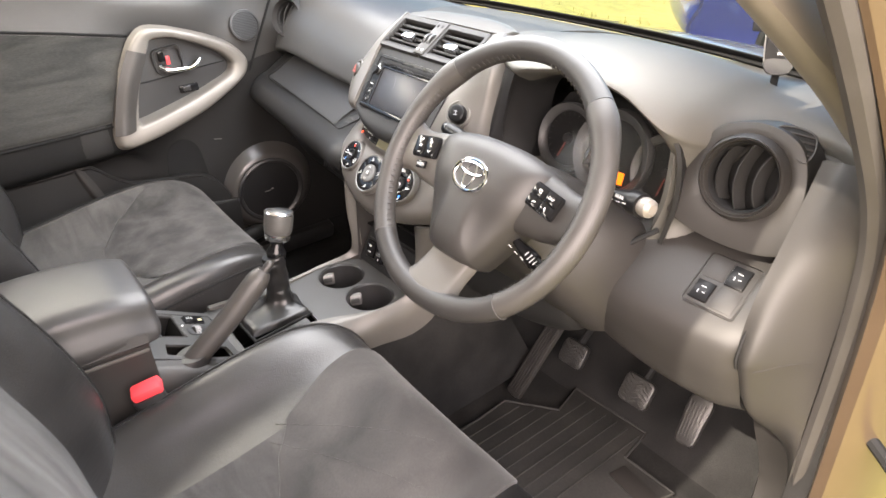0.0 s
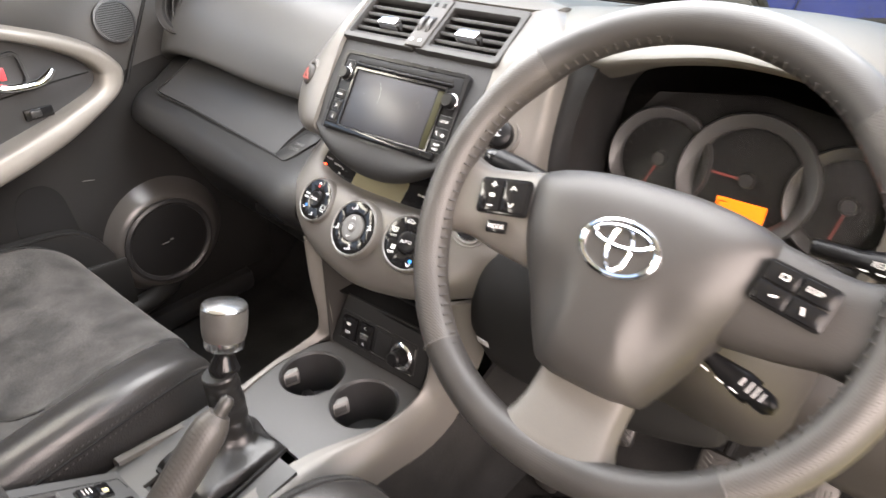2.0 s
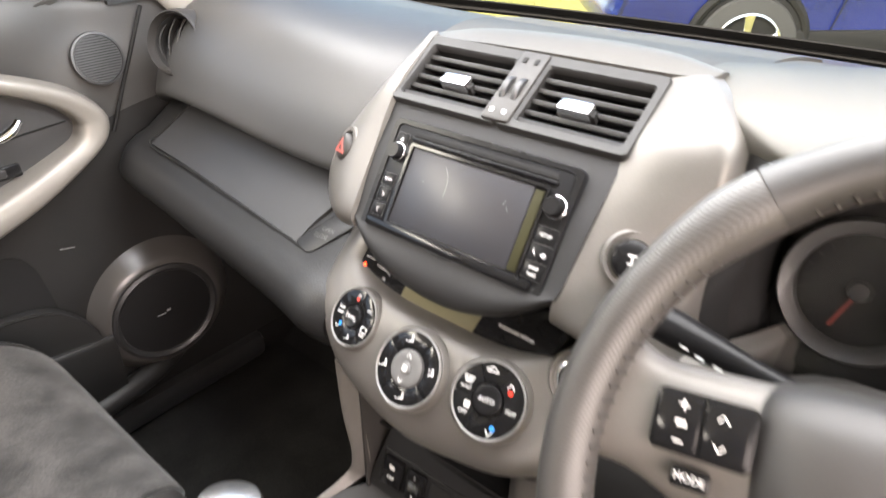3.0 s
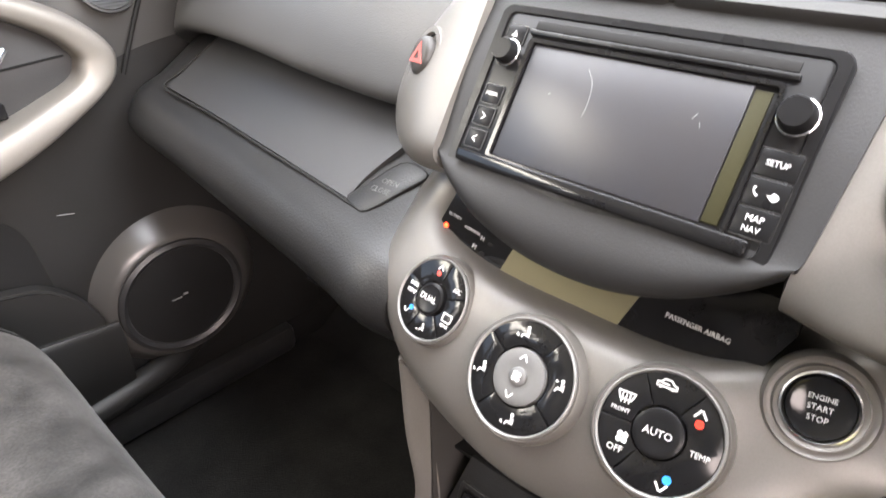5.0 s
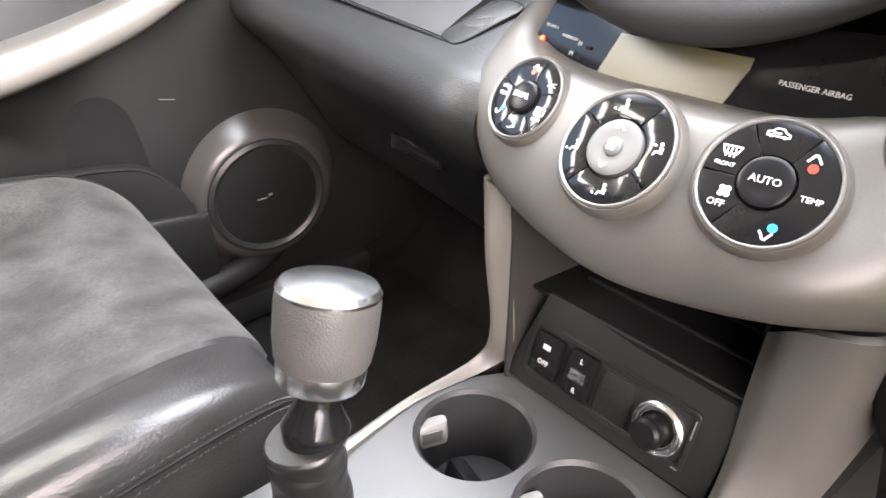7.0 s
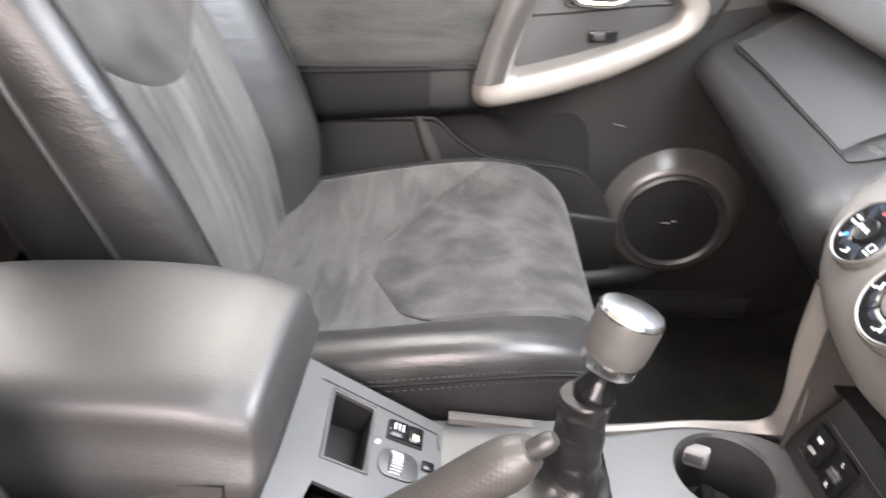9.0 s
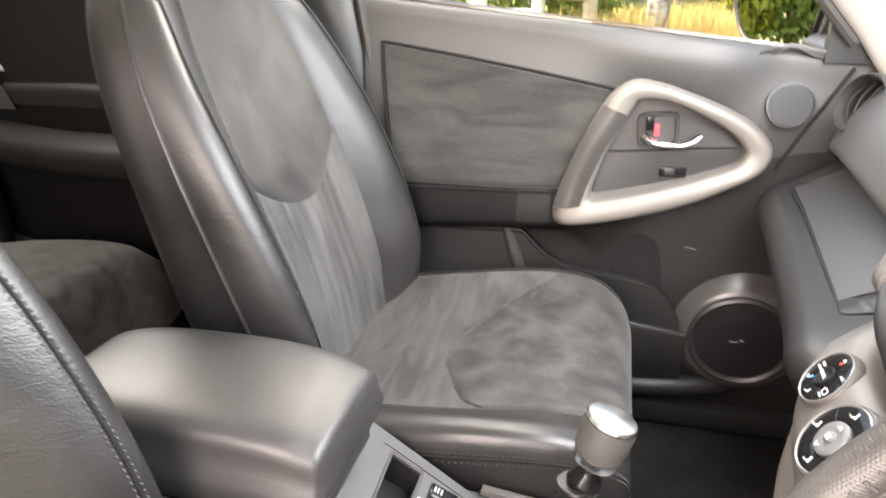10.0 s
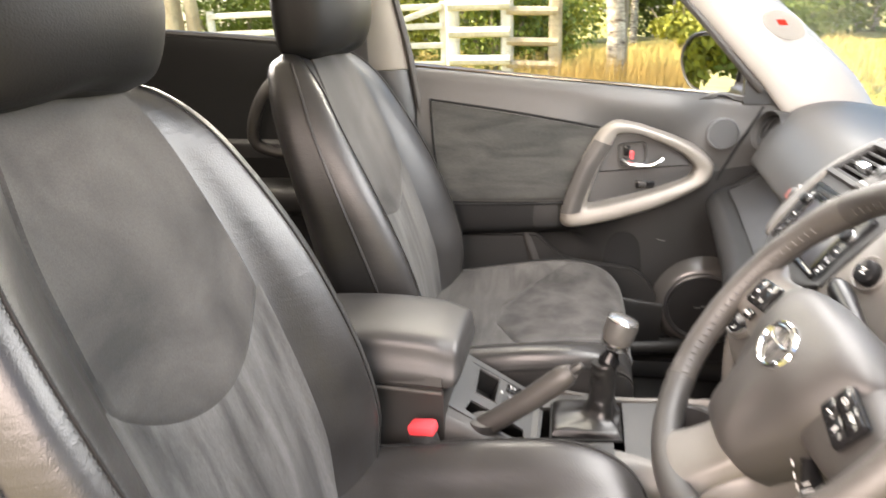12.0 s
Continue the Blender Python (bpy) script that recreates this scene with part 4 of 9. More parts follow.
part("right_wing", sheet([[(0.121, 0.266, 1.092), (0.132, 0.264, 1.094), (0.142, 0.264, 1.096), (0.149, 0.268, 1.096), (0.153, 0.310, 1.084)], [(0.1205, 0.240, 1.074), (0.138, 0.232, 1.080), (0.158, 0.233, 1.087), (0.172, 0.243, 1.090), (0.178, 0.300, 1.076)],
                          [(0.119, 0.208, 1.053), (0.147, 0.199, 1.060), (0.176, 0.202, 1.068), (0.194, 0.216, 1.073), (0.202, 0.290, 1.060)], [(0.117, 0.184, 1.026), (0.150, 0.182, 1.030), (0.182, 0.190, 1.042), (0.200, 0.203, 1.048), (0.208, 0.280, 1.040)],
                          [(0.115, 0.160, 0.995), (0.149, 0.166, 0.995), (0.180, 0.178, 1.000), (0.198, 0.192, 1.004), (0.207, 0.25, 1.0)], [(0.111, 0.130, 0.955), (0.145, 0.143, 0.950), (0.178, 0.158, 0.948), (0.198, 0.176, 0.947), (0.207, 0.23, 0.946)],
                          [(0.110, 0.124, 0.930), (0.143, 0.130, 0.920), (0.178, 0.143, 0.912), (0.201, 0.163, 0.908), (0.209, 0.215, 0.91)], [(0.110, 0.140, 0.922), (0.140, 0.150, 0.910), (0.176, 0.165, 0.902), (0.201, 0.185, 0.90), (0.209, 0.23, 0.90)]], 7, 6, 0.005, -1), SILVER, stack)
part("dial_panel", sheet([[(x, y + 0.035 * (x > 0.16) * (z < 0.84) + 0.03 * (x > 0.2) * (z < 0.84), z) for x, y, z in r] + [(0.262, r[-1][1] + 0.10, r[-1][2] - 0.004)] for r in [[(-0.158, 0.20, 0.930), (-0.130, 0.166, 0.925), (-0.07, 0.162, 0.872), (0, 0.160, 0.870), (0.07, 0.162, 0.873), (0.12, 0.165, 0.905), (0.17, 0.175, 0.918), (0.215, 0.20, 0.915)],
                          [(-0.168, 0.182, 0.905), (-0.135, 0.147, 0.902), (-0.07, 0.150, 0.872), (0, 0.150, 0.870), (0.07, 0.150, 0.873), (0.12, 0.155, 0.890), (0.17, 0.152, 0.912), (0.225, 0.18, 0.908)],
                          [(-0.176, 0.16, 0.880), (-0.142, 0.122, 0.880), (-0.07, 0.110, 0.877), (0, 0.106, 0.876), (0.07, 0.109, 0.878), (0.12, 0.135, 0.886), (0.17, 0.145, 0.884), (0.225, 0.17, 0.88)],
                          [(-0.172, 0.125, 0.850), (-0.137, 0.094, 0.851), (-0.07, 0.082, 0.846), (0, 0.077, 0.843), (0.07, 0.082, 0.846), (0.12, 0.107, 0.853), (0.17, 0.122, 0.855), (0.225, 0.15, 0.855)],
                          [(-0.150, 0.108, 0.812), (-0.115, 0.080, 0.813), (-0.06, 0.066, 0.808), (0, 0.061, 0.803), (0.06, 0.066, 0.808), (0.12, 0.076, 0.818), (0.17, 0.090, 0.822), (0.225, 0.12, 0.822)],
                          [(-0.122, 0.105, 0.792), (-0.095, 0.083, 0.789), (-0.05, 0.072, 0.781), (0, 0.068, 0.775), (0.05, 0.072, 0.778), (0.11, 0.082, 0.790), (0.17, 0.098, 0.794), (0.225, 0.125, 0.794)],
                          [(-0.120, 0.13, 0.796), (-0.095, 0.11, 0.793), (-0.05, 0.10, 0.786), (0, 0.10, 0.782), (0.05, 0.10, 0.784), (0.11, 0.11, 0.795), (0.17, 0.12, 0.798), (0.225, 0.145, 0.80)]]], 5, 6, 0.008, -1), SILVER, stack, "silver grey panel round the climate dials")
hw = ((1.052, 0.206, 0.1215, 0.0, 0.206), (1.0, 0.1585, 0.118, 0.0, 0.160), (0.957, 0.1280, 0.1145, 0.0, 0.130), (0.930, 0.1080, 0.1115, 0.020, 0.124), (0.913, 0.1055, 0.1095, 0.032, 0.125), (0.9055, 0.1150, 0.1085, 0.037, 0.129), (0.908, 0.150, 0.107, 0.038, 0.150))
part("stereo_surround", sheet([[(f * w, y + (ye - y) * f ** 4, z + lift * f * f) for f in (-1, -0.85, -0.6, -0.3, 0, 0.3, 0.6, 0.85, 1)] for z, y, w, lift, ye in hw], 4, 6, 0.004, -1), CHIN, stack, "charcoal panel round the stereo with a rounded chin")

# centre air vents
VT = plane_at((0, 0.2285, 1.0665), (1, 0, 0), (0, 0.834, 0.551))
cv = thing("centre_vents", "pair of slatted centre air vents with silver tabs", "air vent")
for s in (-1, 1):
    part("vent_frame", moved(ring_plate(round_rect(0.124, 0.082, 0.006, 5, (s * 0.062, 0)), round_rect(0.098, 0.060, 0.004, 5, (s * 0.0665, -0.002)), 0.008, -0.004, 0.002), VT), VENT, cv)
    part("vent_box", moved(join(box(0.104, 0.066, 0.003, 0.0, (s * 0.0665, -0.002, -0.045)), box(0.104, 0.003, 0.045, 0.0, (s * 0.0665, 0.031, -0.024)), box(0.104, 0.003, 0.045, 0.0, (s * 0.0665, -0.035, -0.024)),
                                box(0.003, 0.066, 0.045, 0.0, (s * 0.0665 - 0.051, -0.002, -0.024)), box(0.003, 0.066, 0.045, 0.0, (s * 0.0665 + 0.051, -0.002, -0.024))), VT), BLACK, cv)
    for k in range(5):
        part("slat", moved(box(0.099, 0.0045, 0.018, 0.001), VT @ pose(s * 0.0665, -0.026 + k * 0.012, -0.010, 28, 0, 0)), VENT, cv)
    part("tab", moved(box(0.030, 0.013, 0.012, 0.002), VT @ pose(s * 0.063, -0.008, 0.0015, -8, 0, 0)), ALU, cv, "silver vent tab")
    part("tab_stem", moved(box(0.036, 0.007, 0.010, 0.001), VT @ pose(s * 0.063, -0.008, -0.003)), BLACK, cv)
mid = part("vent_control", moved(box(0.029, 0.078, 0.014, 0.003, (0, 0, 0.0)), VT), KNEE, cv, "grey centre strip with thumb wheels")
for s in (-1, 1):
    part("thumb_wheel", moved(lathe([(0.0155, -0.0030), (0.0165, -0.002), (0.0165, 0.002), (0.0155, 0.0030)], 28), VT @ pose(s * 0.0062, -0.004, -0.004, 0, 90, 0)), HARD, mid)
    part("mark", moved(box(0.004, 0.006, 0.0006, 0, (s * 0.0062, 0.027, 0.0074)), VT), BLACK, mid)
    part("mark", moved(box(0.004, 0.004, 0.0006, 0, (s * 0.0062, -0.030, 0.0074)), VT), WHITE_INK, mid)

# stereo
ST = plane_at((0.0, 0.1550, 0.9865), (1, 0, 0), (0, 0.555, 0.832))
stereo = thing("car_stereo", "gloss black touch screen stereo with buttons at both sides", "car stereo")
part("bezel_frame", moved(ring_plate(round_rect(0.202, 0.108, 0.007), round_rect(0.188, 0.097, 0.005), 0.007, 0.0, 0.002), ST), FACE, stereo)
part("face", moved(plate(round_rect(0.189, 0.098, 0.005), 0.006, 0.001), ST), FACE, stereo)
part("touch_screen", moved(box(0.1315, 0.071, 0.002, 0.0008, (-0.0018, -0.0045, 0.0062)), ST), SCREEN, stereo, "dusty unlit touch screen with fine scratches")
part("screen_margin", moved(box(0.0085, 0.068, 0.0018, 0.0005, (0.0690, -0.0050, 0.0062)), ST), OLIVE_EDGE, stereo, "olive strip beside the screen")
part("screen_lip", moved(ring_plate(round_rect(0.1500, 0.0770, 0.003, 4, (0.0030, -0.0040)), round_rect(0.1440, 0.0715, 0.002, 4, (0.0035, -0.0045)), 0.0035, 0.0055, 0.0008), ST), GLOSS, stereo, "gloss black lip round the screen")
part("scratch", moved(tube(smooth_path([(-0.026, 0.0225, 0), (-0.0205, 0.0150, 0), (-0.0185, 0.004, 0), (-0.0190, -0.004, 0)], 5), 0.00016, 4), ST @ pose(0, 0, 0.0072)), SCUFF, stereo)
for x, y, ln, a in ((0.042, 0.010, 0.004, 60), (0.046, 0.006, 0.003, 110), (-0.045, 0.004, 0.0015, 30)):
    part("scratch", moved(box(ln, 0.0003, 0.0002, 0, (0, 0, 0)), ST @ pose(x, y, 0.0073, 0, 0, a)), SCUFF, stereo)
part("disc_slot", moved(box(0.152, 0.0055, 0.0012, 0.0005, (0.004, 0.0430, 0.0064)), ST), BLACK, stereo, "long dark disc slot")
part("disc_flap", moved(box(0.156, 0.0035, 0.006, 0.0012, (0.004, 0.0378, 0.006)), ST), FACE, stereo)
part("lower_bar", moved(box(0.182, 0.0085, 0.008, 0.002, (0.0, -0.0455, 0.008)), ST), GLOSS, stereo, "gloss black lower bar")
part("volume_knob", moved(lathe([(0.0, 0.012), (0.0065, 0.012), (0.0072, 0.0105), (0.0078, 0.0), (0.0, 0.0)], 28), ST @ pose(-0.0835, 0.0225, 0.005)), FACE, stereo)
part("tune_knob", moved(lathe([(0.0, 0.013), (0.0070, 0.013), (0.0080, 0.011), (0.0086, 0.0), (0.0, 0.0)], 32), ST @ pose(0.0880, 0.0195, 0.005)), FACE, stereo, "round tuning knob")
for x, y, r in ((0.0880, 0.0195, 0.0088), (-0.0835, 0.0225, 0.0080)):
    part("knob_rim", moved(lathe([(r, 0.0), (r + 0.0007, 0.0), (r + 0.0007, 0.0035), (r, 0.0040)], 32, True), ST @ pose(x, y, 0.0060)), ALU, stereo, "thin silver rim of a knob")
for x, y, word, size in ((-0.0845, -0.0040, "MEDIA", 0.0031), (-0.0845, -0.0187, "", 0), (-0.0845, -0.0334, "", 0), (0.0880, -0.0035, "SETUP", 0.0040), (0.0880, -0.0180, "", 0), (0.0880, -0.0325, "MAP", 0.0045), (-0.0845, 0.0350, "", 0)):
    key = part("button", moved(box(0.0135 if x < 0 else 0.0195, 0.0115 if x < 0 else 0.0135, 0.0018, 0.0006, (x, y, 0.0065)), ST), FACE, stereo)
    bw, bh = (0.0135, 0.0115) if x < 0 else (0.0195, 0.0135)
    part("key_edge", moved(ring_plate(round_rect(bw + 0.0012, bh + 0.0012, 0.0014, 3, (x, y)), round_rect(bw + 0.0004, bh + 0.0004, 0.0010, 3, (x, y)), 0.0008, 0.0062), ST), HARD, key)
    if word:
        part("lettering", text_bm(word, size, shifted(ST, x, y + (0.0020 if word == "MAP" else 0), 0.0076)), WHITE_INK, key, smooth=0)
    if word == "MAP":
        part("lettering", text_bm("NAV", 0.0042, shifted(ST, x, y - 0.0032, 0.0076)), WHITE_INK, key, smooth=0)
    elif not word and x < 0 and y < 0:
        s = 1 if y > -0.02 else -1
        part("arrow", join(moved(box(0.0034, 0.0006, 0.0003, 0), ST @ pose(x + s * 0.0002, y + 0.0011, 0.0076, 0, 0, -35 * s)), moved(box(0.0034, 0.0006, 0.0003, 0), ST @ pose(x + s * 0.0002, y - 0.0011, 0.0076, 0, 0, 35 * s))), WHITE_INK, key, smooth=0)
    elif not word and x < 0:
        part("mark", moved(plate([(-0.002, -0.0015), (0.002, -0.0015), (0, 0.002)], 0.0003), ST @ pose(x, y, 0.0075)), WHITE_INK, key, smooth=0)
    elif not word:
        part("telephone_mark", moved(tube([(-0.0012, 0.0024, 0), (-0.0018, 0.0008, 0), (-0.0010, -0.0010, 0), (0.0006, -0.0021, 0)], [0.0007, 0.0004, 0.0004, 0.0007], 6), ST @ pose(x - 0.0040, y + 0.0002, 0.0076)), WHITE_INK, key, smooth=0)
        part("mark", moved(plate([(-0.0030, 0.0004), (-0.0012, 0.0006), (-0.0002, 0.0022), (0.0020, 0.0016), (0.0030, 0.0002), (0.0022, -0.0014), (0.0004, -0.0022), (-0.0014, -0.0012)], 0.0003), ST @ pose(x + 0.0036, y - 0.0008, 0.0075)), GREY_INK, key, smooth=0)

# hazard switch, set in an oval hollow on the left wing
HZ = plane_at((-0.1575, 0.164, 0.992), (0.97, -0.22, 0.04), (-0.05, 0.45, 0.88))
hz = thing("hazard_switch", "red triangle hazard switch in a grey oval hollow", "switch")
part("hollow", moved(ring_plate(circle(0.0165, 32, (0, -0.003), 0.027), circle(0.0125, 32, (0, -0.002), 0.021), 0.007, -0.003, 0.002), HZ), SILVER, hz)
part("hollow_back", moved(plate(circle(0.0130, 32, (0, -0.002), 0.022), 0.003, 0.0, -0.002), HZ), BLACK, hz)
part("button", moved(loft([[(x, y, z) for x, y in circle(r, 24, (0, 0.002), r * 1.3)] for r, z in ((0.0105, 0.0), (0.0108, 0.006), (0.009, 0.0095), (0.004, 0.0105))], 1, 2), HZ), KNEE, hz)
tri = ring_plate([(-0.0075, -0.004), (0.0075, -0.004), (0, 0.011)], [(-0.0030, -0.0012), (0.0030, -0.0012), (0, 0.005)], 0.0012, 0.0098)
part("triangle", moved(tri, HZ), HAZARD_RED, hz, smooth=0)

# display strip
DP = plane_at((0, 0.139, 0.887), (1, 0, 0), (0, 0.40, 0.917))
disp = thing("climate_display", "black climate display strip with olive window", "display")
part("panel", moved(plate([(-0.112, 0.030), (-0.125, -0.010), (-0.124, -0.018), (-0.112, -0.0215), (-0.06, -0.030), (0.0, -0.034), (0.06, -0.029), (0.098, -0.015), (0.106, -0.010), (0.118, 0.018), (0.118, 0.034)], 0.004, 0.001), DP), GLOSS, disp)
part("window", moved(plate([(-0.052, 0.012), (-0.061, -0.017), (-0.057, -0.021), (0.0, -0.0265), (0.026, -0.0235), (0.036, 0.006), (0.036, 0.012)], 0.0006, 0.0, 0.0040), DP), LCD, disp, "unlit olive display window")
part("lettering", text_bm("PASSENGER AIRBAG", 0.0041, shifted(DP, 0.072, 0.0025, 0.0043, 0)), WHITE_INK, disp, smooth=0)
for word, x, y, size in (("SECURITY", -0.109, 0.008, 0.0028), ("PASSENGER", -0.091, 0.003, 0.0028), ("H", -0.081, 0.0005, 0.0048), ("M", -0.086, -0.007, 0.0048), (":00", -0.092, -0.0145, 0.0048)):
    part("lettering", text_bm(word, size, shifted(DP, x, y, 0.0043, -6)), GREY_INK, disp, smooth=0)
for x, y in ((-0.073, -0.001), (-0.078, -0.009), (-0.082, -0.017)):
    part("clock_button", moved(box(0.004, 0.002, 0.002, 0.0005, (x, y, 0.0045)), DP), BLACK, disp)
part("security_light", moved(lathe([(0.0, 0.0012), (0.0014, 0.001), (0.0018, 0.0), (0.0, 0.0)], 16), DP @ pose(-0.115, -0.001, 0.004)), LED_RED, disp, "small red security light")


def stroke(m, x0, y0, x1, y1, w=0.0008):
    """A short printed line."""
    return moved(box(math.hypot(x1 - x0, y1 - y0) + w * 0.5, w, 0.0003, 0), m @ pose((x0 + x1) / 2, (y0 + y1) / 2, 0, 0, 0, math.degrees(math.atan2(y1 - y0, x1 - x0))))


def seat_icon(m, s=1.0, feet=True):
    """A seated figure with an air arrow at its face or feet."""
    q = m @ Matrix.Diagonal((s, s, 1.0, 1.0))
    out = [moved(plate(circle(0.0012, 10), 0.0003), q @ pose(0.0006, 0.0034, 0)), stroke(q, 0.0006, 0.0016, 0.0014, -0.0012, 0.0013), stroke(q, 0.0014, -0.0014, -0.0014, -0.0012, 0.0011), stroke(q, -0.0014, -0.0012, -0.0022, -0.0034, 0.0009), stroke(q, 0.0022, 0.0018, 0.0026, -0.0020, 0.0005)]
    ax, ay = (-0.0042, -0.0034) if feet else (-0.0022, 0.0022)
    out.append(moved(plate([(-0.0016, -0.0009), (-0.0016, 0.0009), (0.0006, 0.0)], 0.0003), q @ pose(ax, ay, 0, 0, 0, -30 if feet else 0)))
    return join(*out)


def arrow_icon(m, s, up):
    return join(moved(box(0.0045 * s, 0.0010 * s, 0.0003, 0), m @ pose(-0.0015 * s, 0, 0, 0, 0, 55 * up)), moved(box(0.0045 * s, 0.0010 * s, 0.0003, 0), m @ pose(0.0015 * s, 0, 0, 0, 0, -55 * up)))


def each(name, mat, parent, *bms):
    """Several small prints of one kind, each a part of its own."""
    for bm in bms:
        part(name, bm, mat, parent, smooth=0)


def dial(name, m, r, inner, spokes, label, grey=False):
    """A round climate control: chrome rim, gloss segments and a centre button."""
    d = thing(name, label, "climate dial", "climate dials")
    part("collar", moved(lathe([(r * 1.00, -0.008), (r * 1.12, -0.008), (r * 1.10, -0.001), (r * 1.05, 0.0015), (r * 1.0, 0.001)], 48, True), m), SILVER, d)
    part("rim", moved(lathe([(r * 0.962, -0.004), (r * 1.012, -0.004), (r * 1.012, 0.0030), (r * 0.990, 0.0036), (r * 0.962, 0.0027)], 48, True), m), RIM_SILVER, d, "thin satin silver rim")
    angles = sorted(spokes)
    for k, a0 in enumerate(angles):
        a1 = angles[(k + 1) % len(angles)] + (360 if k == len(angles) - 1 else 0)
        gap = 0.9
        steps = np.radians(np.linspace(a0 + gap, a1 - gap, 14))
        pts = [(r * 0.95 * math.cos(a), r * 0.95 * math.sin(a)) for a in steps] + [((inner + 0.0006) * math.cos(a), (inner + 0.0006) * math.sin(a)) for a in steps[::-1]]
        part("segment", moved(plate(pts, 0.0045, 0.00012, -0.002), m), GLOSS, d)
    part("backing", moved(plate(circle(r * 0.96, 32), 0.003, 0, -0.006), m), BLACK, d)
    hub = part("hub", moved(lathe([(0.0, 0.0045), (inner * 0.55, 0.0045), (inner * 0.80, 0.0052), (inner * 0.95, 0.0042), (inner * 0.97, -0.003)], 36), m), DIAL_GREY if grey else FACE, d)
    return d, hub


UPV, NRM = Vector((0, 0.62, 0.785)), Vector((0, -0.785, 0.62))
D1 = plane_at(Vector((-0.0850, 0.095, 0.856)) + NRM * 0.006, (1.0, -0.04, 0.0), UPV)
D2 = plane_at(Vector((0.0015, 0.0795, 0.850)) + NRM * 0.006, (1, 0, 0), UPV)
D3 = plane_at(Vector((0.0815, 0.0910, 0.853)) + NRM * 0.006, (0.98, 0.18, 0.0), UPV)
d1, h1 = dial("climate_dial", D1, 0.0285, 0.0115, (20, 80, 160, 250, 310), "round gloss black passenger temperature dial with chrome rim")
part("lettering", text_bm("DUAL", 0.0055, shifted(D1, 0, 0, 0.0062)), WHITE_INK, h1, smooth=0)
each("icon", WHITE_INK, d1, text_bm("A/C", 0.0042, shifted(D1, 0.0170, 0.0125, 0.0028)), text_bm("PASS", 0.0037, shifted(D1, -0.0185, 0.0035, 0.0028)), text_bm("TEMP", 0.0037, shifted(D1, -0.0185, -0.0015, 0.0028)), seat_icon(D1 @ pose(0.003, -0.020, 0.0028), 0.7),
                  arrow_icon(D1 @ pose(-0.003, 0.0215, 0.0028), 0.8, 1), arrow_icon(D1 @ pose(-0.016, -0.0145, 0.0028), 0.8, -1), moved(ring_plate(round_rect(0.008, 0.006, 0.001), round_rect(0.0065, 0.0045, 0.0008), 0.0003), D1 @ pose(0.0185, -0.006, 0.0026)),
                  text_bm("REAR", 0.0030, shifted(D1, 0.0185, -0.0115, 0.0028)))
part("warm_dot", moved(plate(circle(0.0018, 14), 0.0004, 0, 0.0027), D1 @ pose(-0.003, 0.0175, 0)), RED, d1)
part("cool_dot", moved(plate(circle(0.0018, 14), 0.0004, 0, 0.0027), D1 @ pose(-0.0125, -0.0115, 0)), BLUE, d1)
d2, h2 = dial("climate_dial", D2, 0.0345, 0.0175, (62, 150, 235, 330), "large round gloss black air direction dial with grey fan button", True)
part("fan_button", moved(lathe([(0.0, 0.0066), (0.0045, 0.0064), (0.0055, 0.0056), (0.0058, 0.004), (0.0, 0.004)], 24), D2), DIAL_GREY, h2)
each("icon", WHITE_INK, d2, *[seat_icon(D2 @ pose(x, y, 0.0028), 0.95, f) for x, y, f in ((-0.0075, 0.0245, True), (0.0250, 0.0065, False), (-0.0250, -0.0060, True), (0.0055, -0.0245, True))])
each("fan_mark", WHITE_INK, h2, arrow_icon(D2 @ pose(0, 0.0115, 0.0068), 0.9, 1), arrow_icon(D2 @ pose(0, -0.0115, 0.0068), 0.9, -1), *[moved(plate(circle(0.0014, 8), 0.0003), D2 @ pose(x, y, 0.0068)) for x, y in ((0.0014, 0.0014), (-0.0014, 0.0014), (0.0014, -0.0014), (-0.0014, -0.0014))])
d3, h3 = dial("climate_dial", D3, 0.0325, 0.0135, (58, 118, 180, 238), "round gloss black driver temperature dial with chrome rim")
part("lettering", text_bm("AUTO", 0.0054, shifted(D3, 0, 0, 0.0062)), WHITE_INK, h3, smooth=0)
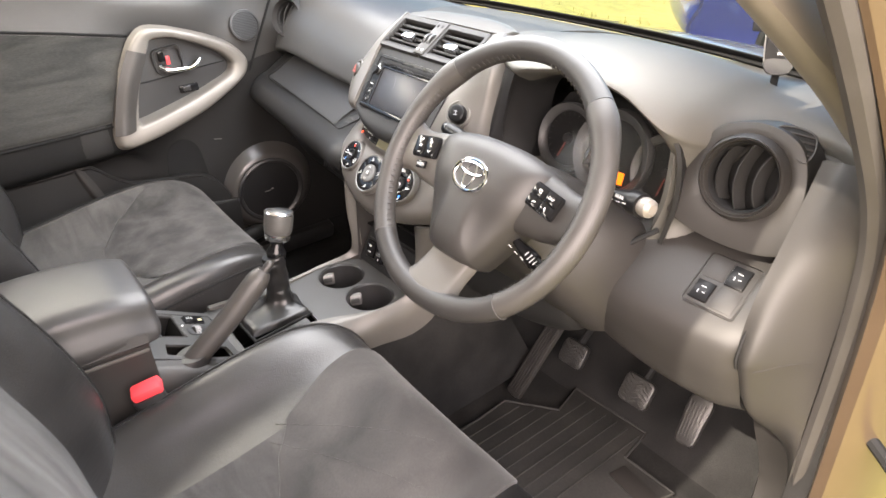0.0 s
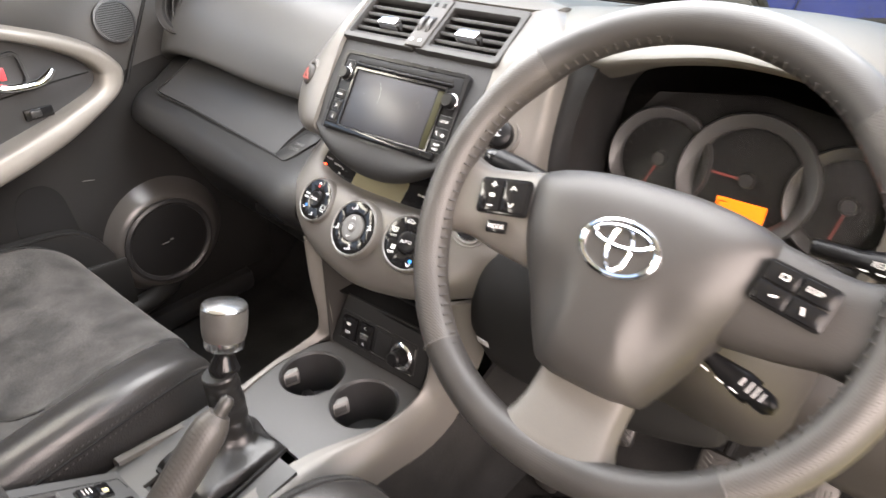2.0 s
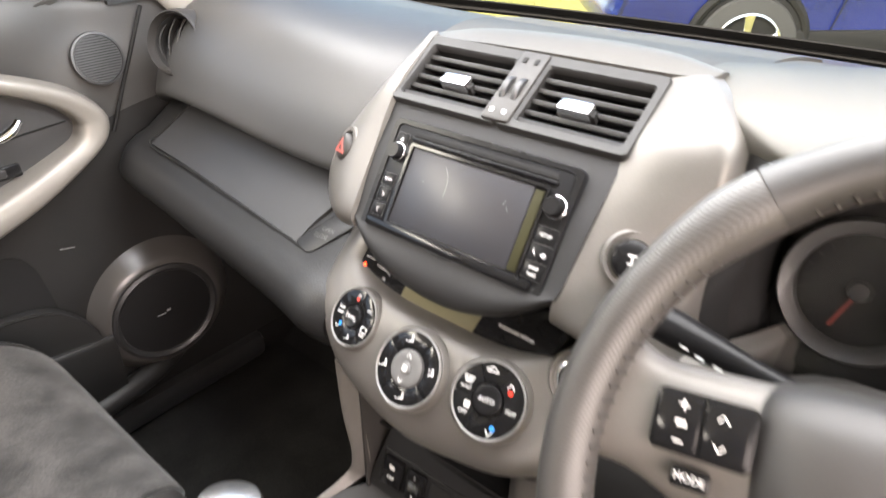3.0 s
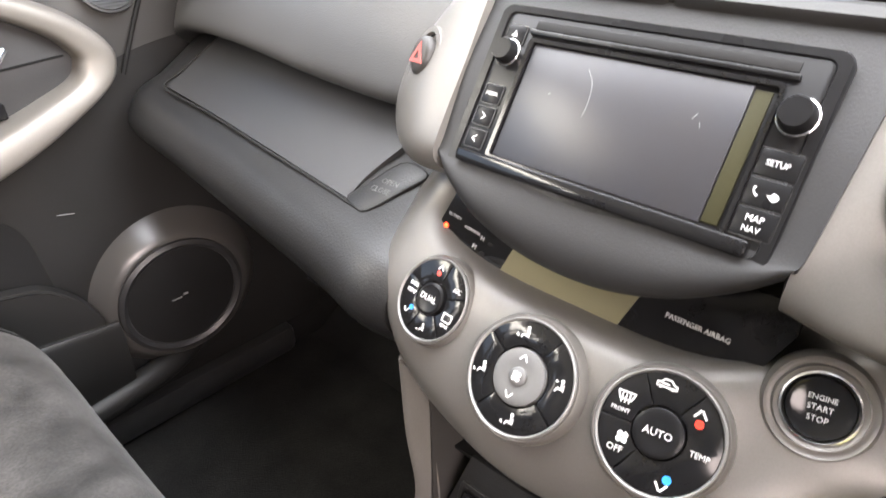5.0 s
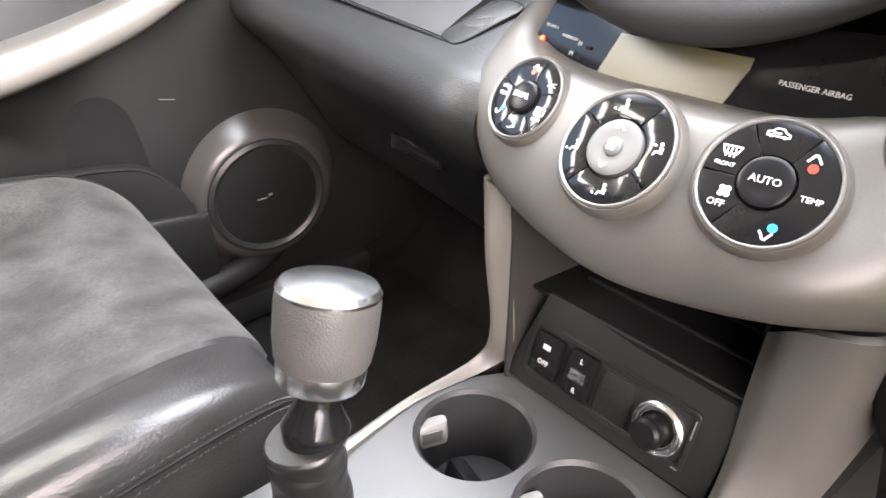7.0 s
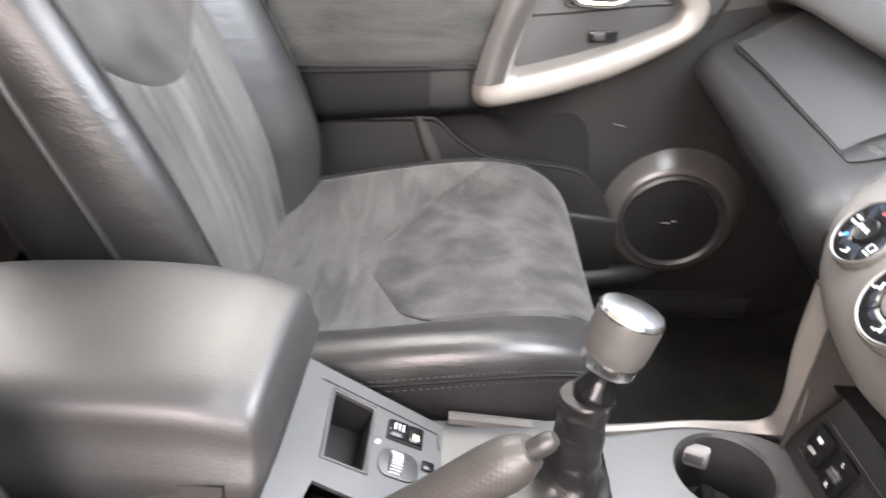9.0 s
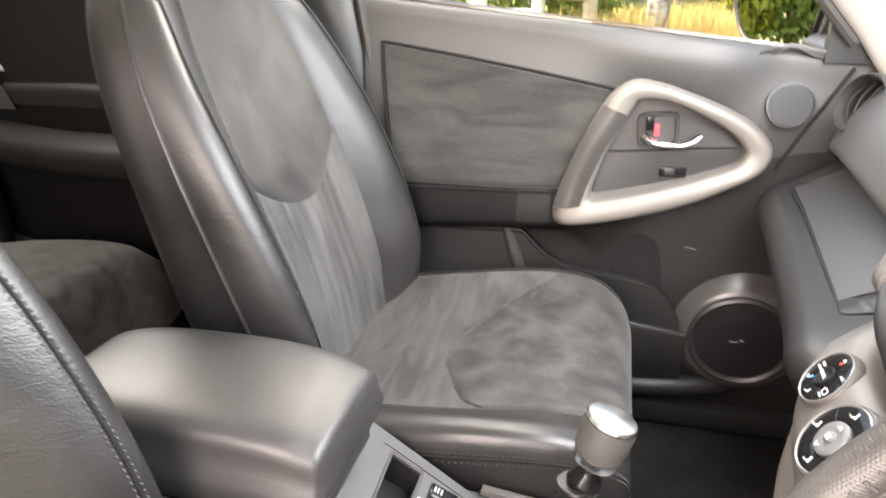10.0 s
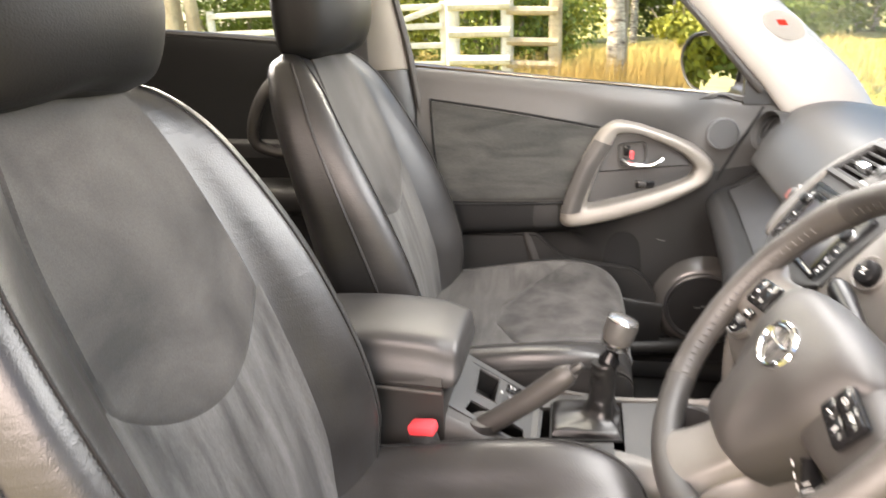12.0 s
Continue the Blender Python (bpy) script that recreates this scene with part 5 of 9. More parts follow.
each("icon", WHITE_INK, d3, text_bm("TEMP", 0.0042, shifted(D3, 0.0215, -0.0035, 0.0028)), text_bm("OFF", 0.0049, shifted(D3, -0.0185, -0.0155, 0.0028)), text_bm("FRONT", 0.0031, shifted(D3, -0.0215, 0.0045, 0.0028)), arrow_icon(D3 @ pose(0.0165, 0.0165, 0.0028), 1.1, 1),
                  arrow_icon(D3 @ pose(0.0085, -0.0250, 0.0028), 1.1, -1), join(*[stroke(D3 @ pose(-0.003, 0.0245, 0.0028), *p) for p in ((-0.005, -0.0012, -0.005, 0.0006), (-0.005, 0.0006, -0.0030, 0.0010), (-0.0030, 0.0010, -0.0015, 0.0028), (-0.0015, 0.0028, 0.0018, 0.0028), (0.0018, 0.0028, 0.0034, 0.0010), (0.0034, 0.0010, 0.0052, 0.0004), (0.0052, 0.0004, 0.0052, -0.0012), (0.0052, -0.0012, -0.005, -0.0012), (-0.0024, 0.0004, 0.0010, 0.0004))], *[moved(plate(circle(0.0009, 8), 0.0003), D3 @ pose(-0.003 + x, 0.0232, 0.0027)) for x in (-0.0030, 0.0032)]),
                  join(*[stroke(D3 @ pose(-0.0205, 0.0115, 0.0028), *p) for p in ((-0.0046, 0.0026, 0.0046, 0.0026), (0.0046, 0.0026, 0.0030, -0.0014), (0.0030, -0.0014, -0.0030, -0.0014), (-0.0030, -0.0014, -0.0046, 0.0026), (-0.0020, 0.0014, -0.0020, -0.0030), (0.0, 0.0014, 0.0, -0.0030), (0.0020, 0.0014, 0.0020, -0.0030))]), *[moved(plate(circle(0.0016, 8), 0.0003), D3 @ pose(-0.0165 + x, -0.0088 + y, 0.0026)) for x, y in ((0.0014, 0.0014), (-0.0014, 0.0014), (0.0014, -0.0014), (-0.0014, -0.0014))])
part("warm_dot", moved(plate(circle(0.0023, 14), 0.0004, 0, 0.0027), D3 @ pose(0.0170, 0.0115, 0)), RED, d3)
part("cool_dot", moved(plate(circle(0.0023, 14), 0.0004, 0, 0.0027), D3 @ pose(0.0105, -0.0205, 0)), BLUE, d3)

# engine start button and the knob above it
SB = plane_at((0.1385, 0.1315, 0.8800), (0.97, 0.22, 0.0), (-0.05, 0.50, 0.86))
start = thing("start_button", "round black engine start button with silver collar", "button")
part("collar", moved(lathe([(0.0175, -0.010), (0.0272, -0.012), (0.0268, 0.000), (0.0248, 0.0035), (0.0228, 0.002), (0.0212, 0.002), (0.0205, 0.0045), (0.0180, 0.003)], 44, True), SB), SILVER, start)
part("ring", moved(lathe([(0.0160, 0.0), (0.0180, 0.0), (0.0180, 0.0042), (0.0170, 0.0046), (0.0160, 0.0035)], 44, True), SB), ALU, start, "polished ring")
cap = part("cap", moved(lathe([(0.0, 0.0035), (0.0120, 0.0035), (0.0150, 0.0050), (0.0157, 0.002), (0.0157, -0.002)], 40), SB), GLOSS, start)
each("lettering", GREY_INK, cap, text_bm("ENGINE", 0.0037, shifted(SB, 0, 0.0048, 0.0037)), text_bm("START", 0.0040, shifted(SB, 0, -0.0002, 0.0037)), text_bm("STOP", 0.0040, shifted(SB, 0, -0.0056, 0.0037)))
KN = plane_at((0.1540, 0.1610, 0.9845), (0.93, 0.36, 0.0), (-0.10, 0.52, 0.85))
kn = thing("mirror_switch", "round black mirror adjuster in a grey ring", "switch")
part("collar", moved(lathe([(0.0185, -0.012), (0.0235, -0.012), (0.0230, 0.0), (0.0210, 0.0020), (0.0185, 0.0)], 44, True), KN), SILVER, kn)
part("well", moved(plate(circle(0.019, 32), 0.002, 0, -0.006), KN), BLACK, kn)
cap = part("knob", moved(lathe([(0.0, 0.010), (0.0115, 0.010), (0.0140, 0.0085), (0.0160, 0.0), (0.0160, -0.004)], 36), KN), FACE, kn)
part("mark", join(moved(box(0.0065, 0.0012, 0.0003, 0), KN @ pose(0, 0.003, 0.0102)), moved(box(0.0065, 0.0012, 0.0003, 0), KN @ pose(0, -0.003, 0.0102)), moved(box(0.0012, 0.0075, 0.0003, 0), KN @ pose(0, 0, 0.0102))), WHITE_INK, cap, smooth=0)

# ---- steering wheel and column ----
wheel = thing("steering_wheel", "black leather three-spoke steering wheel with chrome badge", "steering wheel")
WH = plane_at((0.374, 0.020, 0.990), (1, 0, 0), (0, math.sin(radians(36)), math.cos(radians(36))))
RW = 0.175


def rim_arc(a0, a1, r0, n, mat, name, label=""):
    pts, radii = [], []
    for k in range(n + 1):
        a = radians(a0 + (a1 - a0) * k / n)
        deg = math.degrees(a) % 360
        bulge = sum(math.exp(-((deg - c + 180) % 360 - 180) ** 2 / 90.0) for c in (40, 140))
        flat = 0.006 * math.exp(-((deg - 270 + 180) % 360 - 180) ** 2 / 900.0)
        pts.append(((RW - flat) * math.cos(a), (RW - flat) * math.sin(a), 0.0))
        radii.append(r0 + 0.0025 * bulge)
    return part(name, moved(tube(pts, radii, 16), WH), mat, wheel, label)


PERF = material("perforated_leather", (0.036, 0.034, 0.0318), 0.46, second=(0.028, 0.0265, 0.025), grain=0.1, bump=0.45, bump_size=620, cells=True, blotch=20, order=0.0)
rim_arc(47.1, 134.9, 0.0158, 44, RIM_LEATHER, "rim_top", "smooth black leather upper rim")
rim_arc(135.1, 226.9, 0.0155, 46, PERF, "rim_grip", "perforated leather grip")
rim_arc(227.1, 313.9, 0.0158, 44, RIM_LEATHER, "rim_lower", "smooth leather lower rim")
rim_arc(314.1, 406.9, 0.0155, 46, PERF, "rim_grip", "perforated leather grip")
for a in (47.0, 135.0, 227.0, 314.0):
    part("seam", moved(tube([(RW * math.cos(radians(a)) + 0.0161 * math.cos(t) * math.cos(radians(a)), RW * math.sin(radians(a)) + 0.0161 * math.cos(t) * math.sin(radians(a)), 0.0161 * math.sin(t)) for t in np.linspace(0, 2 * math.pi, 20, endpoint=False)], 0.0006, 6, True), WH), STITCH, wheel)
stitch = []
for a in np.arange(100, 232, 3.0):
    c, s = math.cos(radians(a)), math.sin(radians(a))
    stitch.append(moved(box(0.0068, 0.0014, 0.0014, 0), WH @ pose((RW - 0.0152) * c, (RW - 0.0152) * s, 0.0058, 0, -62, a + 22)))
for a in np.arange(-50, 82, 3.0):
    c, s = math.cos(radians(a)), math.sin(radians(a))
    stitch.append(moved(box(0.0068, 0.0014, 0.0014, 0), WH @ pose((RW - 0.0152) * c, (RW - 0.0152) * s, 0.0058, 0, -62, a - 22)))
tagged(part("stitching", join(*stitch), KNEE, wheel, "coarse cross stitching inside the rim", smooth=0), kind="stuff")

pad_out = [(0.0, 0.052), (0.045, 0.050), (0.088, 0.040), (0.097, 0.022), (0.088, -0.02), (0.066, -0.062), (0.047, -0.098), (0.036, -0.108), (0.0, -0.110), (-0.036, -0.108), (-0.047, -0.098), (-0.066, -0.062), (-0.088, -0.02), (-0.097, 0.022), (-0.088, 0.040), (-0.045, 0.050)]
def step(v):
    v = min(1.0, max(0.0, v))
    return v * v * (3 - 2 * v)


def creased(bm):
    """The cover falls away on both sides of a flat middle strip below the badge."""
    for v in bm.verts:
        v.co.z -= 0.007 * step((abs(v.co.x) - 0.020) / 0.022) * step((-v.co.y - 0.005) / 0.05) + 0.004 * step((abs(v.co.x) - 0.055) / 0.04)
    return bm


pad = part("airbag_pad", moved(creased(loft([[(x * s, (y + 0.02) * s - 0.02, z) for x, y in pad_out] for s, z in ((1.0, -0.055), (1.03, -0.035), (1.0, -0.018), (0.93, -0.006), (0.75, 0.003), (0.45, 0.0075), (0.12, 0.009))], 3, 4)), WH @ pose(0, 0.0, 0.010)), AIRBAG, wheel, "grained grey airbag cover")
part("lettering", join(text_bm("SRS", 0.009, shifted(WH, 0.0, -0.072, 0.0118)), text_bm("AIRBAG", 0.009, shifted(WH, 0.0, -0.082, 0.0095))), KNEE, pad, smooth=0)
badge = part("badge", moved(join(tube([(0.0285 * math.cos(t), 0.0200 * math.sin(t), 0.0) for t in np.linspace(0, 2 * math.pi, 48, endpoint=False)], 0.0026, 8, True),
                                 tube([(0.0085 * math.cos(t), 0.0170 * math.sin(t), 0.0) for t in np.linspace(0, 2 * math.pi, 32, endpoint=False)], 0.0018, 6, True),
                                 tube([(0.0215 * math.cos(t), 0.0085 + 0.0075 * math.sin(t), 0.0005) for t in np.linspace(0, 2 * math.pi, 32, endpoint=False)], 0.0018, 6, True)), WH @ pose(0.0, -0.004, 0.0185)), CHROME, wheel, "chrome oval badge")
part("badge_disc", moved(plate(circle(0.0285, 40, (0, 0), 0.0200), 0.002, 0, -0.0025), WH @ pose(0.0, -0.004, 0.0185)), HARD, badge)
for s in (-1, 1):
    # matching spokes: the right one's shade is put into its darker colour
    spoke = part("side_spoke", moved(loft([[(s * x, y + h, z0), (s * x, y, z1), (s * x, y - h, z0), (s * x, y - h, z0 - 0.02), (s * x, y + h, z0 - 0.02)] for x, y, h, z0, z1 in
                                           ((0.075, 0.000, 0.036, -0.008, 0.0), (0.115, -0.002, 0.031, -0.008, 0.0), (0.145, -0.002, 0.027, -0.006, 0.0), (0.172, 0.0, 0.032, -0.004, 0.0))], 4, 4), WH), SILVER if s < 0 else KNEE, wheel, "grey spoke with switches")
    base = WH @ pose(s * 0.113, 0.006, 0.002, 0, 0, s * -10)
    part("switch_pad", moved(plate(round_rect(0.048, 0.031, 0.004), 0.004, 0.001), base), GLOSS, spoke)
    for dx in (-0.0115, 0.0115):
        for dy in ((-0.007, 0.007) if s > 0 else (0.0,)):
            part("button", moved(box(0.0215, 0.0130 if s > 0 else 0.027, 0.003, 0.0012, (dx, dy, 0.0048)), base), GLOSS, spoke)
    if s < 0:
        part("mark", join(moved(box(0.005, 0.001, 0.0003, 0), base @ pose(-0.0095, 0.009, 0.0064)), moved(box(0.001, 0.005, 0.0003, 0), base @ pose(-0.0095, 0.009, 0.0064)), moved(box(0.005, 0.001, 0.0003, 0), base @ pose(-0.0095, -0.009, 0.0064)), moved(box(0.005, 0.003, 0.0003, 0), base @ pose(-0.0095, 0.0, 0.0064)),
                          arrow_icon(base @ pose(0.0095, 0.007, 0.0064), 0.9, 1), arrow_icon(base @ pose(0.0095, -0.007, 0.0064), 0.9, -1)), WHITE_INK, spoke, smooth=0)
        key = part("mode_button", moved(box(0.019, 0.0105, 0.004, 0.0015), WH @ pose(-0.110, -0.0195, 0.003, 0, 0, 10)), GLOSS, spoke)
        part("lettering", text_bm("MODE", 0.0052, WH @ pose(-0.110, -0.0195, 0.0052, 0, 0, 10)), WHITE_INK, key, smooth=0)
    else:
        part("mark", join(text_bm("DISP", 0.0050, base @ pose(0.0095, 0.007, 0.0064)), moved(ring_plate(round_rect(0.005, 0.004, 0.001), round_rect(0.0035, 0.0025, 0.0006), 0.0003), base @ pose(-0.0095, 0.007, 0.0062)), moved(box(0.005, 0.0014, 0.0003, 0), base @ pose(-0.0095, -0.007, 0.0064, 0, 0, 20)),
                          moved(box(0.0014, 0.005, 0.0003, 0), base @ pose(0.0095, -0.007, 0.0064, 0, 0, 20))), WHITE_INK, spoke, smooth=0)
part("lower_spoke", moved(loft([[(w, y, z - 0.004), (w * 0.80, y, z + 0.004), (0, y, z + 0.006), (-w * 0.80, y, z + 0.004), (-w, y, z - 0.004), (-w, y, z - 0.018), (0, y, z - 0.02), (w, y, z - 0.018)] for y, w, z in
                                ((-0.095, 0.037, -0.020), (-0.115, 0.037, -0.014), (-0.135, 0.038, -0.005), (-0.150, 0.043, 0.002), (-0.160, 0.054, 0.006), (-0.170, 0.072, 0.005))], 4, 4), WH), TOP_GREY, wheel, "satin grey lower spoke")
part("hub_back", moved(lathe([(0.0, -0.09), (0.040, -0.09), (0.045, -0.06), (0.045, -0.035), (0.0, -0.03)], 32), WH @ pose(0, -0.02, 0)), HARD, wheel)

column = thing("steering_column", "dark grey steering column cover with three stalks", "steering column")
part("shroud", moved(loft([[(-w, h0, -z), (-w * 0.7, h1, -z), (0, h1 + 0.006, -z), (w * 0.7, h1, -z), (w, h0, -z), (w * 0.85, h2, -z), (0, h2 - 0.012, -z), (-w * 0.85, h2, -z)] for w, h0, h1, h2, z in ((0.065, 0.0, 0.040, -0.055, 0.065), (0.085, 0.0, 0.05, -0.075, 0.10), (0.118, 0.0, 0.050, -0.092, 0.15), (0.132, 0.0, 0.050, -0.106, 0.20), (0.138, 0.0, 0.045, -0.118, 0.26))], 4, 4), WH), KNEE, column, "grey plastic column cover")


def stalk(name, a, b, r0, r1, mat_end, words, label):
    a, b = Vector(a), Vector(b)
    st = part(name, tube(smooth_path([a, a.lerp(b, 0.4), a.lerp(b, 0.8), b], 4), [r0, r0 * 1.05, r1, r1], 16), FACE, column, label)
    e = b + (b - a).normalized() * 0.017
    part("tip", tube([b, b.lerp(e, 0.3), b.lerp(e, 0.75), e], [r1 * 0.75, r1 * 0.80, r1 * 0.74, r1 * 0.40], 16), mat_end, st)
    back = plane_at(a.lerp(b, 0.62) + Vector((0, -1, 0.5)).normalized() * r1 * 1.03, (b - a), (0, 0.4, 0.9))
    if words:
        part("lettering", text_bm(words, 0.0065, back), WHITE_INK, st, smooth=0)
    part("mark", join(*[moved(box(w, 0.0012, 0.0004, 0), back @ pose(x, y, 0)) for x, y, w in ((-0.012, -0.006, 0.006), (0.0, -0.006, 0.006), (0.011, -0.005, 0.006))]), WHITE_INK, st, smooth=0)


stalk("wiper_stalk", (0.475, 0.135, 0.975), (0.553, 0.116, 0.985), 0.0070, 0.0150, BRONZE_TRIM, "REAR", "black wiper stalk with pale tip")
stalk("light_stalk", (0.31, 0.108, 0.965), (0.183, 0.121, 0.975), 0.008, 0.0125, GLOSS, "", "black light stalk")
stalk("cruise_stalk", (0.43, 0.018, 0.935), (0.482, 0.014, 0.915), 0.0055, 0.0105, FACE, "", "small black cruise control stalk")
CR = plane_at((0.478, 0.0075, 0.9245), (0.052, -0.004, -0.020), (0.2, 0.75, 0.62))
part("print", join(*[moved(box(0.0016, h, 0.0005, 0), CR @ pose(x, 0, 0)) for x, h in ((-0.004, 0.006), (0.002, 0.009), (0.007, 0.009), (0.012, 0.007))]), GREY_INK, column, smooth=0)

# ---- instruments ----
CLEAR = glass("clear_cover_plastic", (0.88, 0.88, 0.88), 0.25)
cluster = thing("instrument_cluster", "dark instrument cluster with grey dial rings and an orange trip display", "instrument cluster")
IC = plane_at((0.374, 0.290, 0.948), (1, 0, 0), (0, 0.28, 0.96))
part("face", moved(plate([(-0.15, -0.075), (0.15, -0.075), (0.145, 0.02), (0.11, 0.07), (0, 0.085), (-0.11, 0.07), (-0.145, 0.02)], 0.004), IC), BLACK, cluster)
for x, r, ro_g, hand, up in ((-0.088, 0.044, 0.057, -110, 0.0), (0.006, 0.053, 0.069, 178, 0.006), (0.100, 0.044, 0.057, -100, 0.0)):
    g = part("gauge", moved(plate(circle(r, 40), 0.002, 0, 0.006), IC @ pose(x, 0, 0)), BLACK, cluster, "unlit round gauge")
    part("gauge_ring", moved(lathe([(r * 0.99, 0.0), (ro_g, 0.0), (ro_g, 0.016), (ro_g * 0.97, 0.019), (r * 1.05, 0.014), (r * 1.0, 0.010)], 44, True), IC @ pose(x, 0, up)), CONSOLE_GREY, g, "grey dial ring")
    part("pointer", moved(box(r * 0.75, 0.0024, 0.001, 0), IC @ pose(x, 0, 0.010, 0, 0, hand) @ pose(r * 0.42, 0, 0)), HAZARD_RED, g)
    part("pointer_cap", moved(lathe([(0.0, 0.016), (0.007, 0.015), (0.009, 0.008), (0.0, 0.008)], 20), IC @ pose(x, 0, 0)), HARD, g)
    for k in range(19):
        a = radians(225 - k * 15)
        part("tick", moved(box(0.005, 0.001, 0.0004, 0), IC @ pose(x + r * 0.88 * math.cos(a), r * 0.88 * math.sin(a), 0.0084, 0, 0, math.degrees(a))), HARD, g, smooth=0)
orange = part("trip_display", moved(box(0.050, 0.0185, 0.001, 0.0, (0.008, -0.031, 0.0095)), IC), ORANGE, cluster, "lit orange trip display")
part("mark", moved(join(box(0.008, 0.0012, 0.0004, 0, (-0.011, -0.026, 0.0104)), box(0.0012, 0.010, 0.0004, 0, (-0.015, -0.031, 0.0104)), box(0.008, 0.0012, 0.0004, 0, (-0.011, -0.036, 0.0104))), IC), BLACK, orange, smooth=0)
part("warning_light", moved(plate([(-0.003, -0.003), (0.003, -0.003), (0, 0.003)], 0.0004), IC @ pose(-0.052, -0.044, 0.012)), ORANGE, cluster, smooth=0)
part("clear_cover", moved(sheet([[(-0.145, -0.075, 0.03), (0, -0.075, 0.04), (0.145, -0.075, 0.03)], [(-0.145, 0.06, 0.0), (0, 0.085, 0.01), (0.145, 0.06, 0.0)]], 6, 4, 0.001), IC), CLEAR, cluster)


# ---- centre console ----
def holed_plate(outer, holes, h, z=0.0):
    """A flat slab with holes through it."""
    bm = bmesh.new()
    loops = []
    for pts in [outer] + holes:
        vs = [bm.verts.new((p[0], p[1], z + h)) for p in pts]
        loops.append(vs)
        for i in range(len(vs)):
            bm.edges.new((vs[i], vs[(i + 1) % len(vs)]))
    bmesh.ops.triangle_fill(bm, edges=bm.edges[:], use_beauty=True, use_dissolve=False, normal=(0, 0, 1))
    for vs in loops:
        low = [bm.verts.new((v.co.x, v.co.y, z)) for v in vs]
        for i in range(len(vs)):
            k = (i + 1) % len(vs)
            bm.faces.new((vs[i], vs[k], low[k], low[i]))
    bmesh.ops.recalc_face_normals(bm, faces=bm.faces[:])
    return bm


def open_box(lo, hi, side, w=0.003):
    """A thin-walled box with one side open."""
    bm = bmesh.new()
    bmesh.ops.create_cube(bm, size=1.0)
    bmesh.ops.scale(bm, vec=tuple(h - l for l, h in zip(lo, hi)), verts=bm.verts[:])
    bmesh.ops.translate(bm, vec=tuple((h + l) / 2 for l, h in zip(lo, hi)), verts=bm.verts[:])
    n = Vector((0, 0, 1)) if side == "top" else Vector((0, -1, 0))
    bm.normal_update()
    bmesh.ops.delete(bm, geom=[f for f in bm.faces if f.normal.dot(n) > 0.9], context="FACES")
    bmesh.ops.solidify(bm, geom=bm.faces[:], thickness=w)
    return bm


console = thing("floor_console", "grey plastic floor console with two cup holders", "floor console")
CUPS = ((-0.054, 0.020, 0.0465), (0.045, 0.025, 0.0465))
part("cup_panel", moved(holed_plate([(-0.092, -0.088), (0.058, -0.090), (0.080, -0.03), (0.0945, 0.02), (0.096, 0.06), (0.096, 0.090), (-0.085, 0.086), (-0.104, 0.052), (-0.106, 0.0)],
                                    [[(x + r * math.cos(a), y + r * math.sin(a)) for a in np.linspace(0, 2 * math.pi, 36, endpoint=False)] for x, y, r in CUPS], 0.006, 0.622), pose(0, 0, 0)), CONSOLE_GREY, console, "satin grey panel with cup holders", smooth=25)
for x, y, r in CUPS:
    cup = part("cup_holder", moved(lathe([(r, 0.0), (r - 0.003, -0.003), (r - 0.006, -0.07), (0.0, -0.072), (0.0, -0.076), (r, -0.076)], 36, True), pose(x, y, 0.6275)), HARD, console, "deep round cup holder")
    spring = part("cup_spring", moved(loft([[(px, py, z) for px, py in round_rect(0.027, d, 0.003, 3)] for d, z in ((0.008, -0.012), (0.014, -0.004), (0.013, 0.006), (0.009, 0.011))], 1, 3), pose(x - r * 0.80, y - r * 0.30, 0.6065, 0, 0, 70)), RIM_SILVER, cup, "pale sprung grip in the cup holder")
    part("grip_window", moved(box(0.017, 0.0012, 0.011, 0.0004, (0, -0.0070, 0.001)), pose(x - r * 0.80, y - r * 0.30, 0.6065, 0, 0, 70)), CONSOLE_GREY, spring)
part("lever_panel", moved(holed_plate([(-0.100, -0.232), (0.080, -0.232), (0.074, -0.086), (-0.100, -0.086)], [[(-0.049, -0.209), (0.051, -0.207), (0.037, -0.097), (-0.055, -0.097)]], 0.006, 0.634), pose(0, 0, 0.002, 2, 0, 0)), CONSOLE_GREY, console, smooth=25)
# sloping panel between the lever and the armrest: x across, y up the slope to the front
TRAY = pose(0, -0.305, 0.664, -25, 0, 0)
part("tray_panel", moved(holed_plate([(-0.119, -0.080), (0.056, -0.086), (0.070, 0.030), (0.074, 0.086), (-0.089, 0.090)],
                                     [[(-0.088, -0.040), (-0.011, -0.036), (-0.009, 0.001), (-0.082, 0.0)], [(0.016, -0.040), (0.048, -0.046), (0.062, 0.010), (0.064, 0.062), (0.030, 0.058), (0.020, 0.0)]], 0.004, -0.004), TRAY), CONSOLE_GREY, console, "satin grey panel with coin tray", smooth=25)
part("coin_tray", moved(open_box((-0.090, -0.042, -0.045), (-0.007, 0.003, -0.0035), "top"), TRAY), BLACK, console, "dark coin tray")
part("tray_rim", moved(tube([(x, y, 0.0002) for x, y in ((-0.0905, -0.0425), (-0.0085, -0.0385), (-0.0065, 0.0035), (-0.0845, 0.0025))], 0.0013, 6, True), TRAY), CONSOLE_GREY, console)
part("brake_slot", moved(box(0.055, 0.12, 0.004, 0, (0.040, 0.008, -0.035)), TRAY), BLACK, console)
BANK = TRAY @ pose(-0.0648, 0.0335, 0.0)
bank = part("switch_bank", moved(box(0.024, 0.036, 0.004, 0.0015), BANK), BLACK, console, "black switch bank in the console")
part("switch_key", moved(box(0.020, 0.018, 0.005, 0.0012, (0, -0.0075, 0.002)), BANK), GLOSS, bank)
